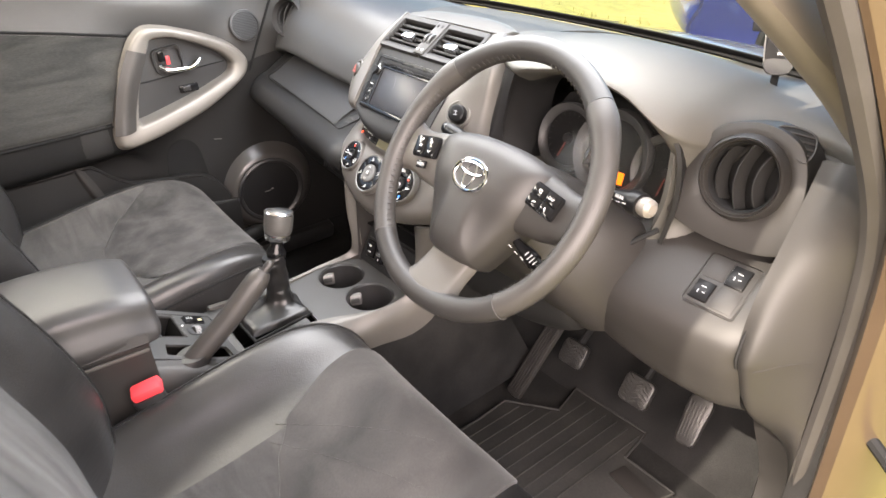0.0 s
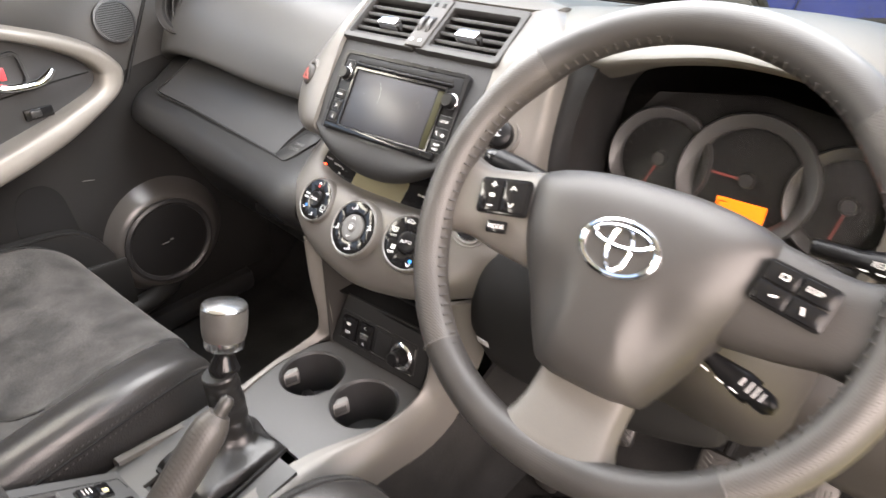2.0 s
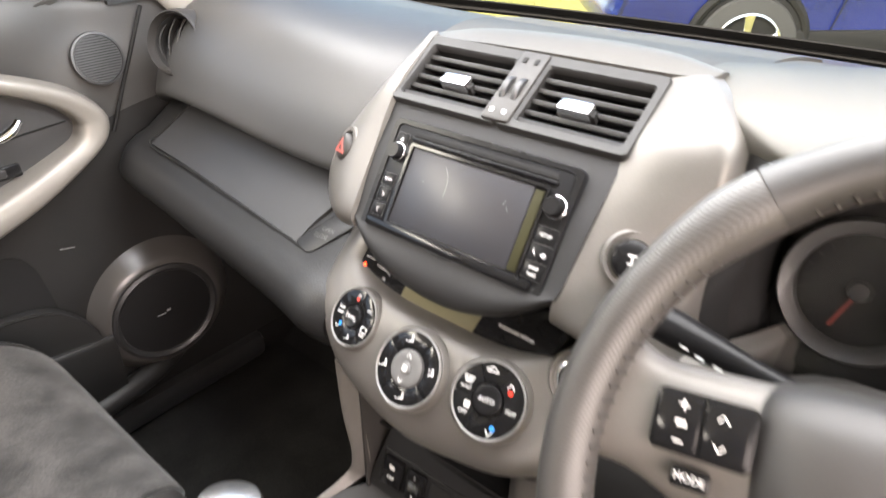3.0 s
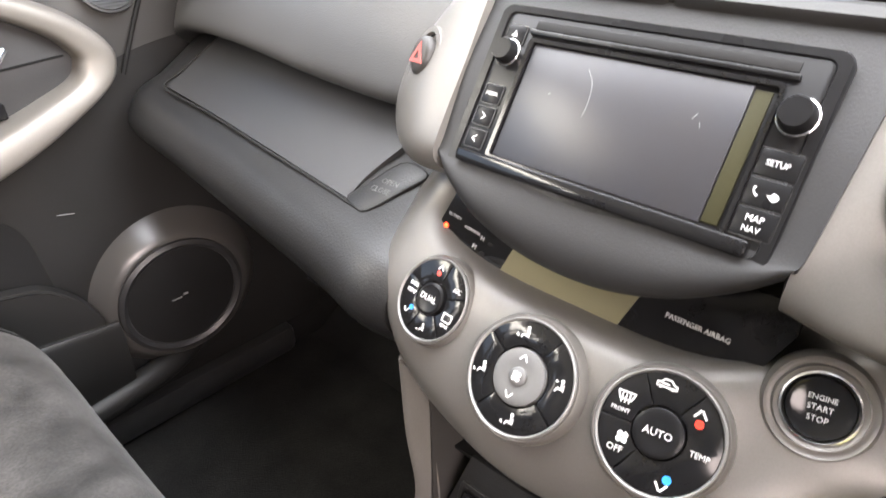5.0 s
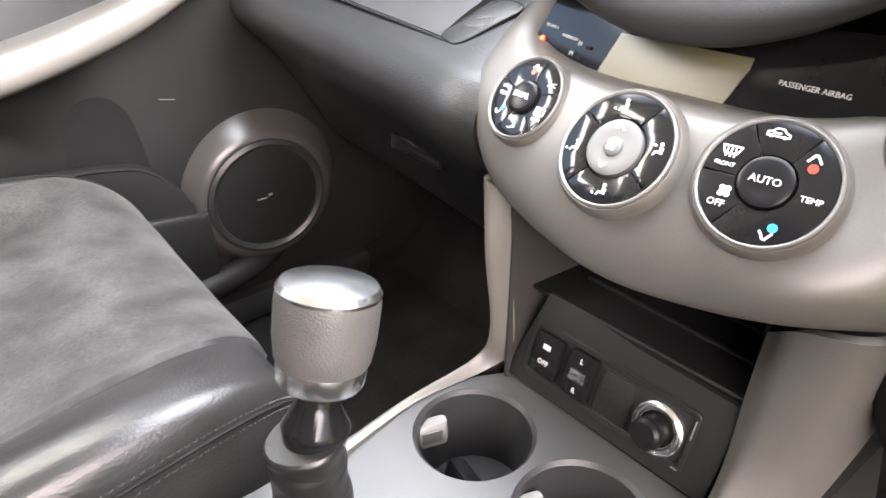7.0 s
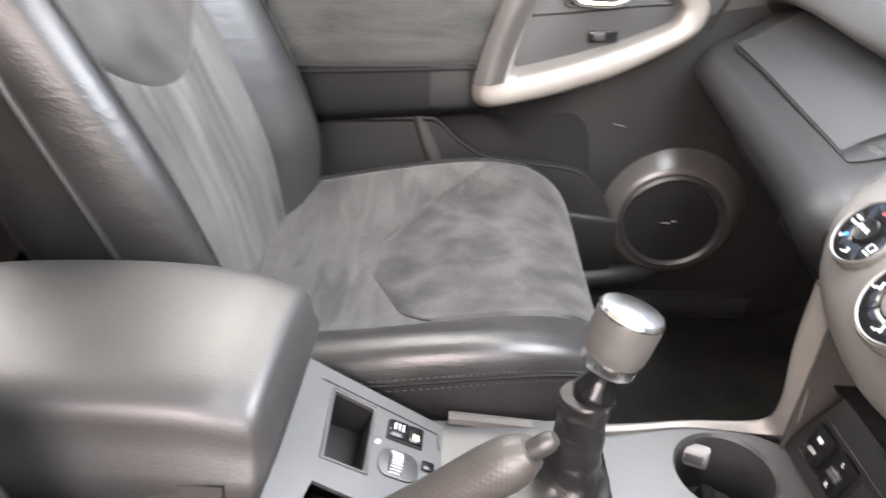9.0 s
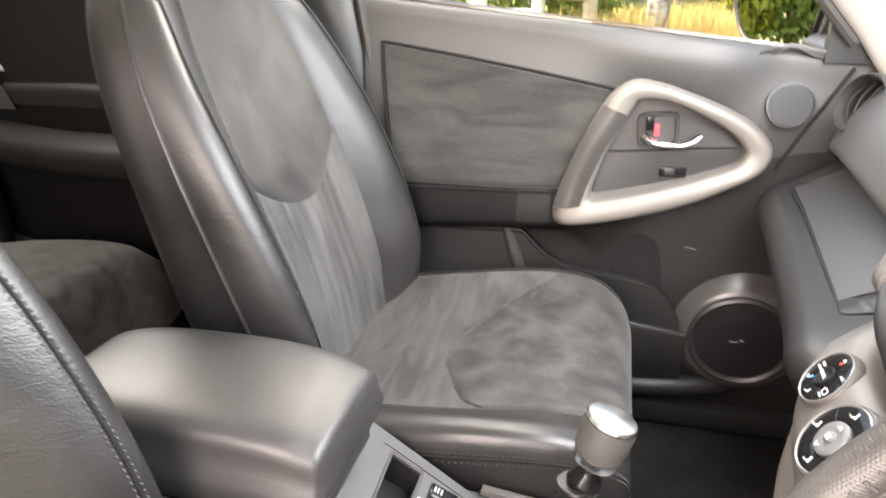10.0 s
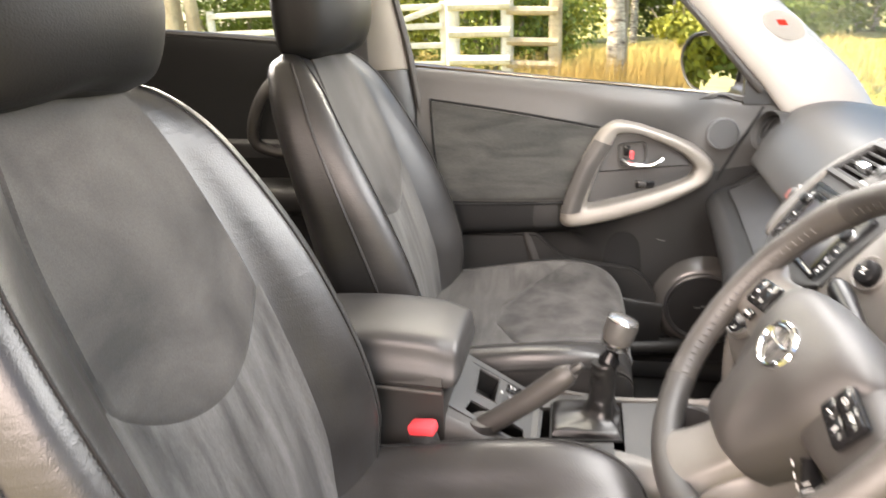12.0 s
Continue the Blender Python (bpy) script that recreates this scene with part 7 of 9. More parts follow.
    if sgn > 0:
        left, right = (lambda b: 3.0), (lambda b: 9.35 + 0.25 * b)
        arc = lambda a: float(np.interp(a, (0.0, 0.12, 0.3, 0.5, 0.7, 0.9, 1.0), (0.60, 0.46, 0.335, 0.270, 0.262, 0.32, 0.38)))
        rear_left = 3.0
    else:
        left, right = (lambda b: float(np.interp(b, (0.0, 0.3, 0.6, 1.0), (5.5, 4.9, 4.45, 4.3)))), (lambda b: 10.6)
        arc = lambda a: float(np.interp(a, (0.0, 0.15, 0.35, 0.6, 0.85, 1.0), (0.385, 0.325, 0.285, 0.275, 0.32, 0.42)))
        rear_left = 5.65
    on_arc = lambda a: (left(0) + (right(0) - left(0)) * a, arc(a))
    patch(cush, lambda a, b: ((rear_left + (right(0) - rear_left) * a) / C, 0.03 + (min(0.66, arc(a) + 0.02) - 0.03) * b), 26, 20, 0.002, SUEDE_WORN, "rear_panel", "worn grey suede rear cushion panel")
    patch(cush, lambda a, b: ((left(b) + (right(b) - left(b)) * a) / C, arc(a) + (0.88 - arc(a)) * b), 44, 40, 0.004, SUEDE if cx < 0 else SUEDE_PLAIN, "front_panel", "rubbed grey suede front cushion panel")
    part("seam", tube([cush.pt(on_arc(a)[0] / C, arc(a) + 0.008) + cush.normal(on_arc(a)[0] / C, arc(a) + 0.008) * 0.0028 * patch.sign for a in np.linspace(0.02, 0.98, 40)], 0.0008, 6), SUEDE_PLAIN, s)
    if sgn < 0:
        for u0, v0, u1, v1 in ((5.6, 0.36, 8.2, 0.62), (5.9, 0.335, 8.8, 0.50)):
            part("pressed_line", tube([cush.pt((u0 + (u1 - u0) * k) / C, v0 + (v1 - v0) * k) + cush.normal((u0 + (u1 - u0) * k) / C, v0 + (v1 - v0) * k) * 0.0036 * patch.sign for k in np.linspace(0, 1, 20)], 0.0007, 6), SUEDE_PLAIN, s)
    for su in ((2.75, 12.25) if sgn > 0 else (2.75,)):
        part("seam", tube([cush.pt(su / C, v) + cush.normal(su / C, v) * 0.001 * patch.sign for v in np.linspace(0.06, 0.9, 36)], 0.0016, 6), BLACK, s)
    for su in ((2.62, 2.88, 12.17, 12.33) if sgn > 0 else (2.62, 2.88)):
        stitches(cush, su / C, 0.06, 0.9, patch.sign, 0.0014, 80).parent = s
    part("base", loft([[(cx - 0.235, y + y0, 0.33), (cx - 0.24, y + y0, 0.50), (cx - 0.235, y + y0, z), (cx + 0.235, y + y0, z), (cx + 0.24, y + y0, 0.50), (cx + 0.235, y + y0, 0.33)] for y, z in ((-0.60, 0.60), (-0.30, 0.56), (-0.12, 0.54))], 3, 3), HARD, s, "charcoal plastic seat base")
    return s


seat(-0.374, 1, 0.0, "black leather and grey suede front passenger seat", "passenger_seat")
seat(0.374, -1, 0.0, "black leather and grey suede driver's seat", "driver_seat")
bk = thing("seat_belt_buckle", "black seat belt buckle with red release button", "seat belt buckle")
part("body", moved(loft([[(x * w, y * d, z) for x, y in round_rect(2, 2, 0.7, 3)] for w, d, z in ((0.014, 0.020, -0.14), (0.015, 0.021, -0.06), (0.0155, 0.022, -0.012), (0.0150, 0.021, 0.002))], 1, 3), pose(0.128, -0.400, 0.690, 12, 6, -12)), HARD, bk)
part("release_button", moved(box(0.027, 0.044, 0.018, 0.006), pose(0.128, -0.398, 0.698, 12, 6, -12)), BUCKLE_RED, bk, "red release button")

# rear bench and rear doors
bench = thing("rear_seat", "dark rear seat in the shade", "car seat")
part("cushion", loft([[(-0.60, y, 0.45), (-0.61, y, z), (-0.3, y, z + 0.02), (0.3, y, z + 0.02), (0.61, y, z), (0.60, y, 0.45)] for y, z in ((-1.55, 0.62), (-1.3, 0.66), (-1.12, 0.66), (-1.08, 0.60))], 4, 4), SUEDE, bench)
part("backrest", loft([[(-w, y - 0.13, z), (-w - 0.015, y - 0.02, z), (-w * 0.80, y + 0.035, z), (-w * 0.4, y + 0.015, z), (w * 0.4, y + 0.015, z), (w * 0.80, y + 0.035, z), (w + 0.015, y - 0.02, z), (w, y - 0.13, z)] for z, y, w in ((0.55, -1.46, 0.60), (0.8, -1.49, 0.61), (1.05, -1.54, 0.605), (1.20, -1.58, 0.59), (1.28, -1.61, 0.56), (1.315, -1.65, 0.50))], 4, 4), KNEE, bench, "grey leather rear backrest")
part("seam", tube(smooth_path([(-0.575, -1.565, 1.292), (-0.598, -1.555, 1.22), (-0.585, -1.520, 1.19)], 6), 0.003, 6), BLACK, bench)
rear_belt = thing("seat_belt", "black rear seat belt webbing beside the rear seat", "seat belt")
part("webbing", sheet([[(-0.690, -1.640, 1.32), (-0.690, -1.590, 1.32)], [(-0.680, -1.600, 1.22), (-0.680, -1.550, 1.22)], [(-0.672, -1.530, 1.08), (-0.672, -1.480, 1.08)], [(-0.665, -1.455, 0.94), (-0.665, -1.405, 0.94)]], 3, 5, 0.0015), SEAL, rear_belt)

# ---- passenger's door ----
door = thing("passenger_door", "closed front door with dark grey trim and suede panel", "car door")
DY = (-0.585, -0.50, -0.35, -0.20, -0.08, 0.04, 0.13, 0.20, 0.30, 0.42)


def belt(y):
    return 1.079 + 0.1124 * (0.201 - y) + 0.012 * max(0, y - 0.05)


def lower_edge(y):
    return float(np.interp(y, (-0.6, -0.22, -0.10, 0.02, 0.10, 0.16, 0.22, 0.45), (0.735, 0.755, 0.775, 0.795, 0.82, 0.845, 0.865, 0.90)))


def bulge(y):
    return float(np.interp(y, (-0.6, -0.2, 0.05, 0.15, 0.25, 0.45), (1, 1, 0.8, 0.4, 0.1, 0)))


rows = []
for k in range(13):
    row = []
    for y in DY:
        b, zl, g = belt(y), lower_edge(y), bulge(y)
        zx = [(b - 0.002, -0.735), (b + 0.004, -0.712), (b - 0.012, -0.700), (b - 0.05, -0.697), (b * 0.55 + zl * 0.45, -0.692 + 0.010 * g), (b * 0.25 + zl * 0.75, -0.694 + 0.026 * g), (zl + 0.035, -0.697 + 0.032 * g), (zl + 0.008, -0.702 + 0.030 * g), (zl - 0.012, -0.722 + 0.012 * g), (zl - 0.035, -0.728), (0.58, -0.730), (0.46, -0.738), (0.37, -0.742)][k]
        x = zx[1]
        if k in (4, 5, 6) and y in (-0.08, 0.04):
            x = -0.724
        if 1 <= k <= 7:
            x -= 0.024 * min(1.0, max(0.0, (y - 0.06) / 0.07))
        z = zx[0]
        if 5 <= k < 10 and y > -0.12:
            top = b * 0.25 + zl * 0.75
            x, z = -0.728, top + (0.58 - top) * (k - 5) / 5.0
        row.append((x, y, z))
    rows.append(row)
part("trim_panel", sheet(rows[:6], 5, 5, 0.02, -1), DOOR_SOFT, door, "dark grey grained door trim")
part("lower_trim", sheet(rows[5:], 5, 5, 0.02, -1), LOWER, door, "dark smooth lower door trim")
ins = [[(-0.690, -0.545, 1.090), (-0.688, -0.40, 1.066), (-0.686, -0.25, 1.040), (-0.686, -0.122, 1.016)], [(-0.682, -0.540, 1.02), (-0.680, -0.40, 1.005), (-0.678, -0.27, 0.985), (-0.678, -0.150, 0.965)],
       [(-0.668, -0.530, 0.92), (-0.665, -0.40, 0.915), (-0.664, -0.29, 0.912), (-0.664, -0.185, 0.905)], [(-0.660, -0.522, 0.850), (-0.657, -0.40, 0.852), (-0.656, -0.30, 0.853), (-0.657, -0.205, 0.855)], [(-0.670, -0.520, 0.830), (-0.667, -0.40, 0.832), (-0.666, -0.30, 0.834), (-0.667, -0.210, 0.838)]]
part("armrest_band", sheet([[(x + 0.003, y, z) for x, y, z in row[:4] + [(row[3][0] - 0.004, -0.168, row[3][2] + 0.005)]] for row in rows[5:9]], 5, 4, 0.003, -1), HEADREST, door, "black leather band below the suede panel")
part("suede_panel", sheet(ins, 7, 6, 0.012, -1), DOOR_CLOTH, door, "faded grey suede door panel")
part("panel_piping", tube(smooth_path([(-0.690, -0.548, 1.094), (-0.688, -0.40, 1.071), (-0.686, -0.25, 1.045), (-0.686, -0.125, 1.021)], 8), 0.003, 6), BLACK, door)
part("panel_piping", tube(smooth_path([(-0.690, -0.548, 1.094), (-0.682, -0.545, 1.02), (-0.668, -0.535, 0.92), (-0.664, -0.525, 0.835), (-0.664, -0.515, 0.827), (-0.662, -0.40, 0.829), (-0.662, -0.21, 0.834)], 8), 0.003, 6), BLACK, door)
# pull ring round the handle
ro = [(-0.128, 1.017), (-0.093, 1.040), (-0.045, 1.034), (-0.005, 1.021), (0.055, 0.998), (0.110, 0.968), (0.145, 0.934), (0.150, 0.908), (0.132, 0.880), (0.075, 0.848), (0.005, 0.818), (-0.085, 0.792), (-0.175, 0.774), (-0.208, 0.778), (-0.217, 0.800), (-0.209, 0.844), (-0.185, 0.910), (-0.155, 0.972)]
ri = [(-0.090, 0.998), (-0.082, 1.008), (-0.048, 1.009), (-0.012, 0.998), (0.036, 0.976), (0.076, 0.952), (0.098, 0.928), (0.100, 0.914), (0.088, 0.896), (0.045, 0.878), (-0.005, 0.861), (-0.075, 0.842), (-0.140, 0.828), (-0.152, 0.829), (-0.153, 0.838), (-0.148, 0.860), (-0.134, 0.905), (-0.110, 0.958)]


def ring_x(y, z, lift):
    return -0.682 + lift + float(np.interp(y, (-0.22, -0.1, 0.05, 0.15), (0.022, 0.016, 0.004, -0.008))) + 0.012 * max(0.0, (0.90 - z) / 0.1)


orow, m1, m2, irow, inner = [], [], [], [], []
for (y1, z1), (y2, z2) in zip(ro, ri):
    orow.append((ring_x(y1, z1, -0.012 - 0.02 * max(0.0, min(1.0, (y1 - 0.04) / 0.08))), y1, z1))
    for acc, f, l in ((m1, 0.22, 0.010), (m2, 0.72, 0.012)):
        y, z = y1 + (y2 - y1) * f, z1 + (z2 - z1) * f
        acc.append((ring_x(y, z, l), y, z))
    irow.append((ring_x(y2, z2, 0.002), y2, z2))
    inner.append((-0.712, y2 * 0.97, 0.92 + (z2 - 0.92) * 0.95))
sf = Surf([orow, m1, m2, irow, inner], True)
part("pull_ring", from_grid(sf.grid(np.linspace(0, 1, 108, endpoint=False), np.linspace(0, 1, 25)), True), BRONZE_TRIM, door, "champagne grey oval door pull")
part("ring_insert", sheet([[(-0.640, -0.216, 0.815), (-0.645, -0.200, 0.870), (-0.648, -0.175, 0.935), (-0.654, -0.140, 0.998)], [(-0.632, -0.193, 0.815), (-0.638, -0.178, 0.865), (-0.641, -0.154, 0.928), (-0.647, -0.118, 0.990)], [(-0.640, -0.168, 0.818), (-0.645, -0.156, 0.860), (-0.648, -0.133, 0.920), (-0.654, -0.099, 0.982)]], 6, 4, 0.003, -1), GRIP, door, "textured grip strip")
part("pull_recess", sheet([[(-0.690, -0.150, 0.825), (-0.698, -0.04, 0.845), (-0.704, 0.10, 0.90)], [(-0.700, -0.135, 0.90), (-0.702, -0.03, 0.91), (-0.704, 0.10, 0.92)], [(-0.712, -0.10, 1.01), (-0.712, -0.02, 1.01), (-0.708, 0.10, 0.93)]], 6, 6, 0.004, 1), HARD, door, "dark grey recess behind the handle")
part("recess_crease", tube(smooth_path([(-0.699, -0.128, 0.908), (-0.701, -0.06, 0.912), (-0.702, 0.02, 0.920), (-0.703, 0.09, 0.924)], 6), 0.0015, 6), BLACK, door)
handle = part("door_handle", tube(smooth_path([(-0.700, -0.066, 0.938), (-0.688, -0.050, 0.930), (-0.684, -0.01, 0.928), (-0.682, 0.012, 0.935), (-0.684, 0.026, 0.946)], 6), [0.010, 0.0085, 0.008, 0.009, 0.0065], 14, flat=0.8), CHROME, door, "chrome inner door handle")
part("handle_cup", moved(ring_plate(round_rect(0.070, 0.060, 0.014), round_rect(0.058, 0.048, 0.010), 0.006, 0, 0.002), plane_at((-0.700, -0.045, 0.952), (0, 1, 0.1), (0, -0.1, 1))), HARD, handle)
part("lock_knob", box(0.010, 0.014, 0.026, 0.003, (-0.698, -0.060, 0.962)), GLOSS, door)
part("lock_flag", box(0.004, 0.009, 0.020, 0.001, (-0.6925, -0.047, 0.952)), BUCKLE_RED, door, "red lock indicator")
wsw = part("window_switch", box(0.010, 0.046, 0.018, 0.002, (-0.697, -0.012, 0.877)), GLOSS, door, "black window switch")
part("switch_key", box(0.006, 0.018, 0.012, 0.002, (-0.692, -0.018, 0.878)), HARD, wsw)
part("door_gap", tube(smooth_path([(-0.717, 0.158, 0.885), (-0.711, 0.182, 0.940), (-0.709, 0.215, 1.005), (-0.710, 0.245, 1.062)], 6), 0.003, 6), BLACK, door, "dark gap between door and dashboard")
TW = plane_at((-0.7040, 0.160, 1.000), (0, 1, 0), (-0.22, 0, 1))
tw = part("tweeter", moved(lathe([(0.033, 0.0), (0.0385, 0.0), (0.0375, 0.0035), (0.0345, 0.004)], 40, True), TW), HARD, door, "round tweeter grille")
part("grille", moved(plate(circle(0.0335, 36), 0.003), TW), HARD, tw)
for k in range(17):
    y = -0.030 + k * 0.00375
    part("rib", moved(box(2 * math.sqrt(max(0.0325 ** 2 - y * y, 1e-6)), 0.0014, 0.001, 0, (0, y, 0.0033)), TW), BLACK, tw, smooth=0)
# speaker pod, pocket and shelf
SP = plane_at((-0.700, 0.152, 0.547), (0.06, 0.998, 0), (0.05, 0.0, 0.998))
part("speaker_pod", moved(loft([[(r * math.cos(a) * sx, r * math.sin(a), z) for a in np.linspace(0, 2 * math.pi, 24, endpoint=False)] for r, z, sx in ((0.160, -0.085, 1.06), (0.146, -0.060, 1.05), (0.128, -0.028, 1.03), (0.110, -0.006, 1.01), (0.101, 0.0, 1.0), (0.096, 0.001, 1.0))], 2, 4), SP), POD, door, "rounded glossy speaker pod")
spk = part("speaker", moved(lathe([(0.083, 0.0), (0.097, 0.0), (0.096, 0.005), (0.090, 0.008), (0.084, 0.004)], 48, True), SP), HARD, door, "round speaker with ring")
part("grille", moved(lathe([(0.0, 0.006), (0.05, 0.005), (0.083, 0.001), (0.083, 0.0), (0.0, 0.0)], 40), SP), SHELF, spk)
part("grille_scuff", moved(join(box(0.016, 0.0025, 0.0006, 0, (-0.012, 0.002, 0.007)), box(0.007, 0.004, 0.0006, 0, (0.002, 0.006, 0.007))), SP), SCUFF, spk)
edge = [(-0.54, 0.735), (-0.40, 0.738), (-0.30, 0.740), (-0.272, 0.735), (-0.235, 0.700), (-0.19, 0.674), (-0.13, 0.664), (-0.07, 0.658), (-0.02, 0.645), (0.015, 0.612), (0.035, 0.575)]
part("pocket_panel", sheet([[(-0.712, y, z) for y, z in edge], [(-0.700, y, z - 0.004) for y, z in edge], [(-0.696, y, z - 0.014) for y, z in edge], [(-0.698, y, 0.50 + (z - 0.60) * 0.3) for y, z in edge], [(-0.715, y, 0.42) for y, z in edge]], 4, 5, 0.004, -1), LOWER, door, "charcoal door pocket with a curved upper edge")
part("pocket_divider", sheet([[(-0.705, -0.325, 0.745), (-0.692, -0.310, 0.746), (-0.705, -0.285, 0.745)], [(-0.702, -0.315, 0.70), (-0.689, -0.295, 0.70), (-0.702, -0.270, 0.70)], [(-0.702, -0.295, 0.64), (-0.689, -0.275, 0.64), (-0.702, -0.250, 0.64)]], 4, 4, 0.004, -1), KNEE, door, "grey upright strip in the pocket")
part("map_pocket", sheet([[(-0.694, -0.50, 0.600), (-0.690, -0.30, 0.590), (-0.690, -0.12, 0.580), (-0.700, 0.052, 0.553)], [(-0.676, -0.50, 0.594), (-0.672, -0.30, 0.584), (-0.675, -0.12, 0.572), (-0.690, 0.052, 0.546)], [(-0.674, -0.50, 0.50), (-0.670, -0.30, 0.49), (-0.674, -0.12, 0.48), (-0.695, 0.052, 0.47)], [(-0.715, -0.50, 0.39), (-0.710, -0.30, 0.39), (-0.710, -0.12, 0.39), (-0.715, 0.052, 0.39)]], 5, 5, 0.005, -1), LOWER, door, "charcoal lower map pocket")
# upper edge drawn in a lighter grey than the pocket
part("pocket_edge", tube(smooth_path([(-0.680, -0.30, 0.588), (-0.683, -0.12, 0.577), (-0.692, -0.03, 0.563), (-0.696, 0.052, 0.550)], 6), 0.004, 8), KNEE, door, "lighter grey pocket edge")
part("lower_roll", tube(smooth_path([(-0.71, -0.30, 0.40), (-0.702, -0.10, 0.415), (-0.705, 0.03, 0.422), (-0.725, 0.12, 0.425), (-0.775, 0.20, 0.425)], 6), 0.022, 12), LOWER, door, "rolled lower door edge")
# flat black plate: the bottle recess's shade put on the trim, nothing hollowed
hollow = plane_at((-0.7255, -0.055, 0.665), (0, 1, 0), (0, 0, 1))
part("bottle_recess_shade", moved(plate([tuple(p) for p in smooth_path([(-0.045, -0.09), (0.045, -0.09), (0.046, 0.02), (0.03, 0.065), (0.0, 0.078), (-0.03, 0.065), (-0.046, 0.02)], 5, True)], 0.001), hollow), BLACK, door)
part("scuff", moved(box(0.022, 0.0014, 0.0005, 0), plane_at((-0.7245, 0.040, 0.722), (0, 1, -0.22), (0, 0.22, 1))), SCUFF, door, "pale scratch on the door")
part("mirror_triangle", moved(plate([(0.20, 1.068), (0.36, 1.068), (0.215, 1.185), (0.20, 1.18)], 0.02), plane_at((-0.735, 0, 0), (0, 1, 0), (0, 0, 1))), HARD, door, "black mirror corner panel")
win = part("window", sheet([[(-0.735, -0.60, 1.165), (-0.735, -0.2, 1.12), (-0.735, 0.21, 1.075)], [(-0.71, -0.63, 1.36), (-0.71, -0.2, 1.34), (-0.715, 0.08, 1.23)], [(-0.67, -0.66, 1.57), (-0.67, -0.4, 1.56), (-0.68, -0.14, 1.45)]], 4, 4, 0.004), SIDE_GLASS, door, "clear side window glass")
win.visible_shadow = False
rd = thing("rear_door", "dark rear door with grey grab handle", "car door")
part("trim_panel", sheet([[(-0.735, -1.75, 1.31), (-0.735, -1.3, 1.275), (-0.735, -0.76, 1.225)], [(-0.705, -1.75, 1.30), (-0.705, -1.3, 1.265), (-0.705, -0.76, 1.215)], [(-0.70, -1.75, 1.15), (-0.70, -1.3, 1.12), (-0.70, -0.76, 1.08)], [(-0.69, -1.75, 0.95), (-0.685, -1.3, 0.92), (-0.69, -0.76, 0.90)], [(-0.71, -1.75, 0.80), (-0.71, -1.3, 0.78), (-0.71, -0.76, 0.76)], [(-0.73, -1.75, 0.35), (-0.73, -1.3, 0.35), (-0.73, -0.76, 0.35)]], 6, 5, 0.02, -1), SHADE_BLACK, rd)
part("armrest", loft([[(-0.70, y, z + 0.02), (-0.655, y, z + 0.015), (-0.625, y, z - 0.012), (-0.640, y, z - 0.06), (-0.70, y, z - 0.075)] for y, z in ((-1.62, 0.90), (-1.35, 0.87), (-1.2, 0.865), (-0.80, 0.86))], 4, 3), LOWER, rd, "dark padded armrest")
part("card_band", sheet([[(-0.690, -1.44, 0.995), (-0.690, -1.20, 0.998), (-0.692, -0.85, 0.99)], [(-0.676, -1.44, 0.985), (-0.676, -1.20, 0.985), (-0.678, -0.85, 0.98)], [(-0.676, -1.44, 0.950), (-0.676, -1.20, 0.948), (-0.678, -0.85, 0.945)]], 4, 4, 0.008, -1), LOWER, rd, "charcoal band across the door card")
part("trim_strip", tube([(-0.688, -1.52, 1.165), (-0.684, -1.435, 1.02)], 0.004, 8), RIM_SILVER, rd)
part("window_bar", tube([(-0.722, -1.338, 1.285), (-0.700, -1.36, 1.44), (-0.672, -1.39, 1.58)], 0.011, 8), BLACK, rd, "black upright bar in the rear window")
part("rear_pillar", loft([[(-0.735, y - 0.02, z), (-0.66, y, z), (-0.65, y - 0.16, z), (-0.735, y - 0.2, z)] for y, z in ((-1.585, 1.29), (-1.60, 1.40), (-1.66, 1.58))], 3, 3), TAUPE, rd, "taupe rear pillar trim")
part("belt_edge", tube(smooth_path([(-0.715, -1.75, 1.315), (-0.715, -1.3, 1.28), (-0.715, -0.77, 1.23)], 6), 0.010, 8), SOFT, rd)
part("grab_handle", tube(smooth_path([(-0.68, -0.93, 1.17), (-0.645, -0.97, 1.13), (-0.64, -1.01, 1.06), (-0.65, -1.02, 0.99), (-0.67, -0.95, 0.96), (-0.68, -0.88, 0.965)], 6), 0.016, 10), KNEE, rd, "grey grab handle")
rwin = part("window", sheet([[(-0.735, -1.75, 1.30), (-0.735, -0.78, 1.22)], [(-0.66, -1.75, 1.55), (-0.67, -0.80, 1.57)]], 4, 4, 0.004), SIDE_GLASS, rd)
rwin.visible_shadow = False

# the driver's side rear door, closed; added unseen to keep the doorway light out
rr = thing("rear_door", "closed dark rear door behind the driver's doorway", "car door")
part("trim_panel", sheet([[(0.735, -1.78, 1.31), (0.735, -1.3, 1.275), (0.735, -0.98, 1.24)], [(0.705, -1.78, 1.30), (0.705, -1.3, 1.265), (0.705, -0.98, 1.23)], [(0.70, -1.78, 1.10), (0.70, -1.3, 1.08), (0.70, -0.98, 1.06)], [(0.71, -1.78, 0.80), (0.71, -1.3, 0.78), (0.71, -0.98, 0.77)], [(0.73, -1.78, 0.32), (0.73, -1.3, 0.32), (0.73, -0.98, 0.32)]], 6, 5, 0.02, 1), BLACK, rr)
part("window", sheet([[(0.735, -1.78, 1.30), (0.735, -0.98, 1.235)], [(0.66, -1.78, 1.55), (0.67, -1.0, 1.575)]], 4, 4, 0.004), DARK_GLASS, rr, "opaque dark window pane")

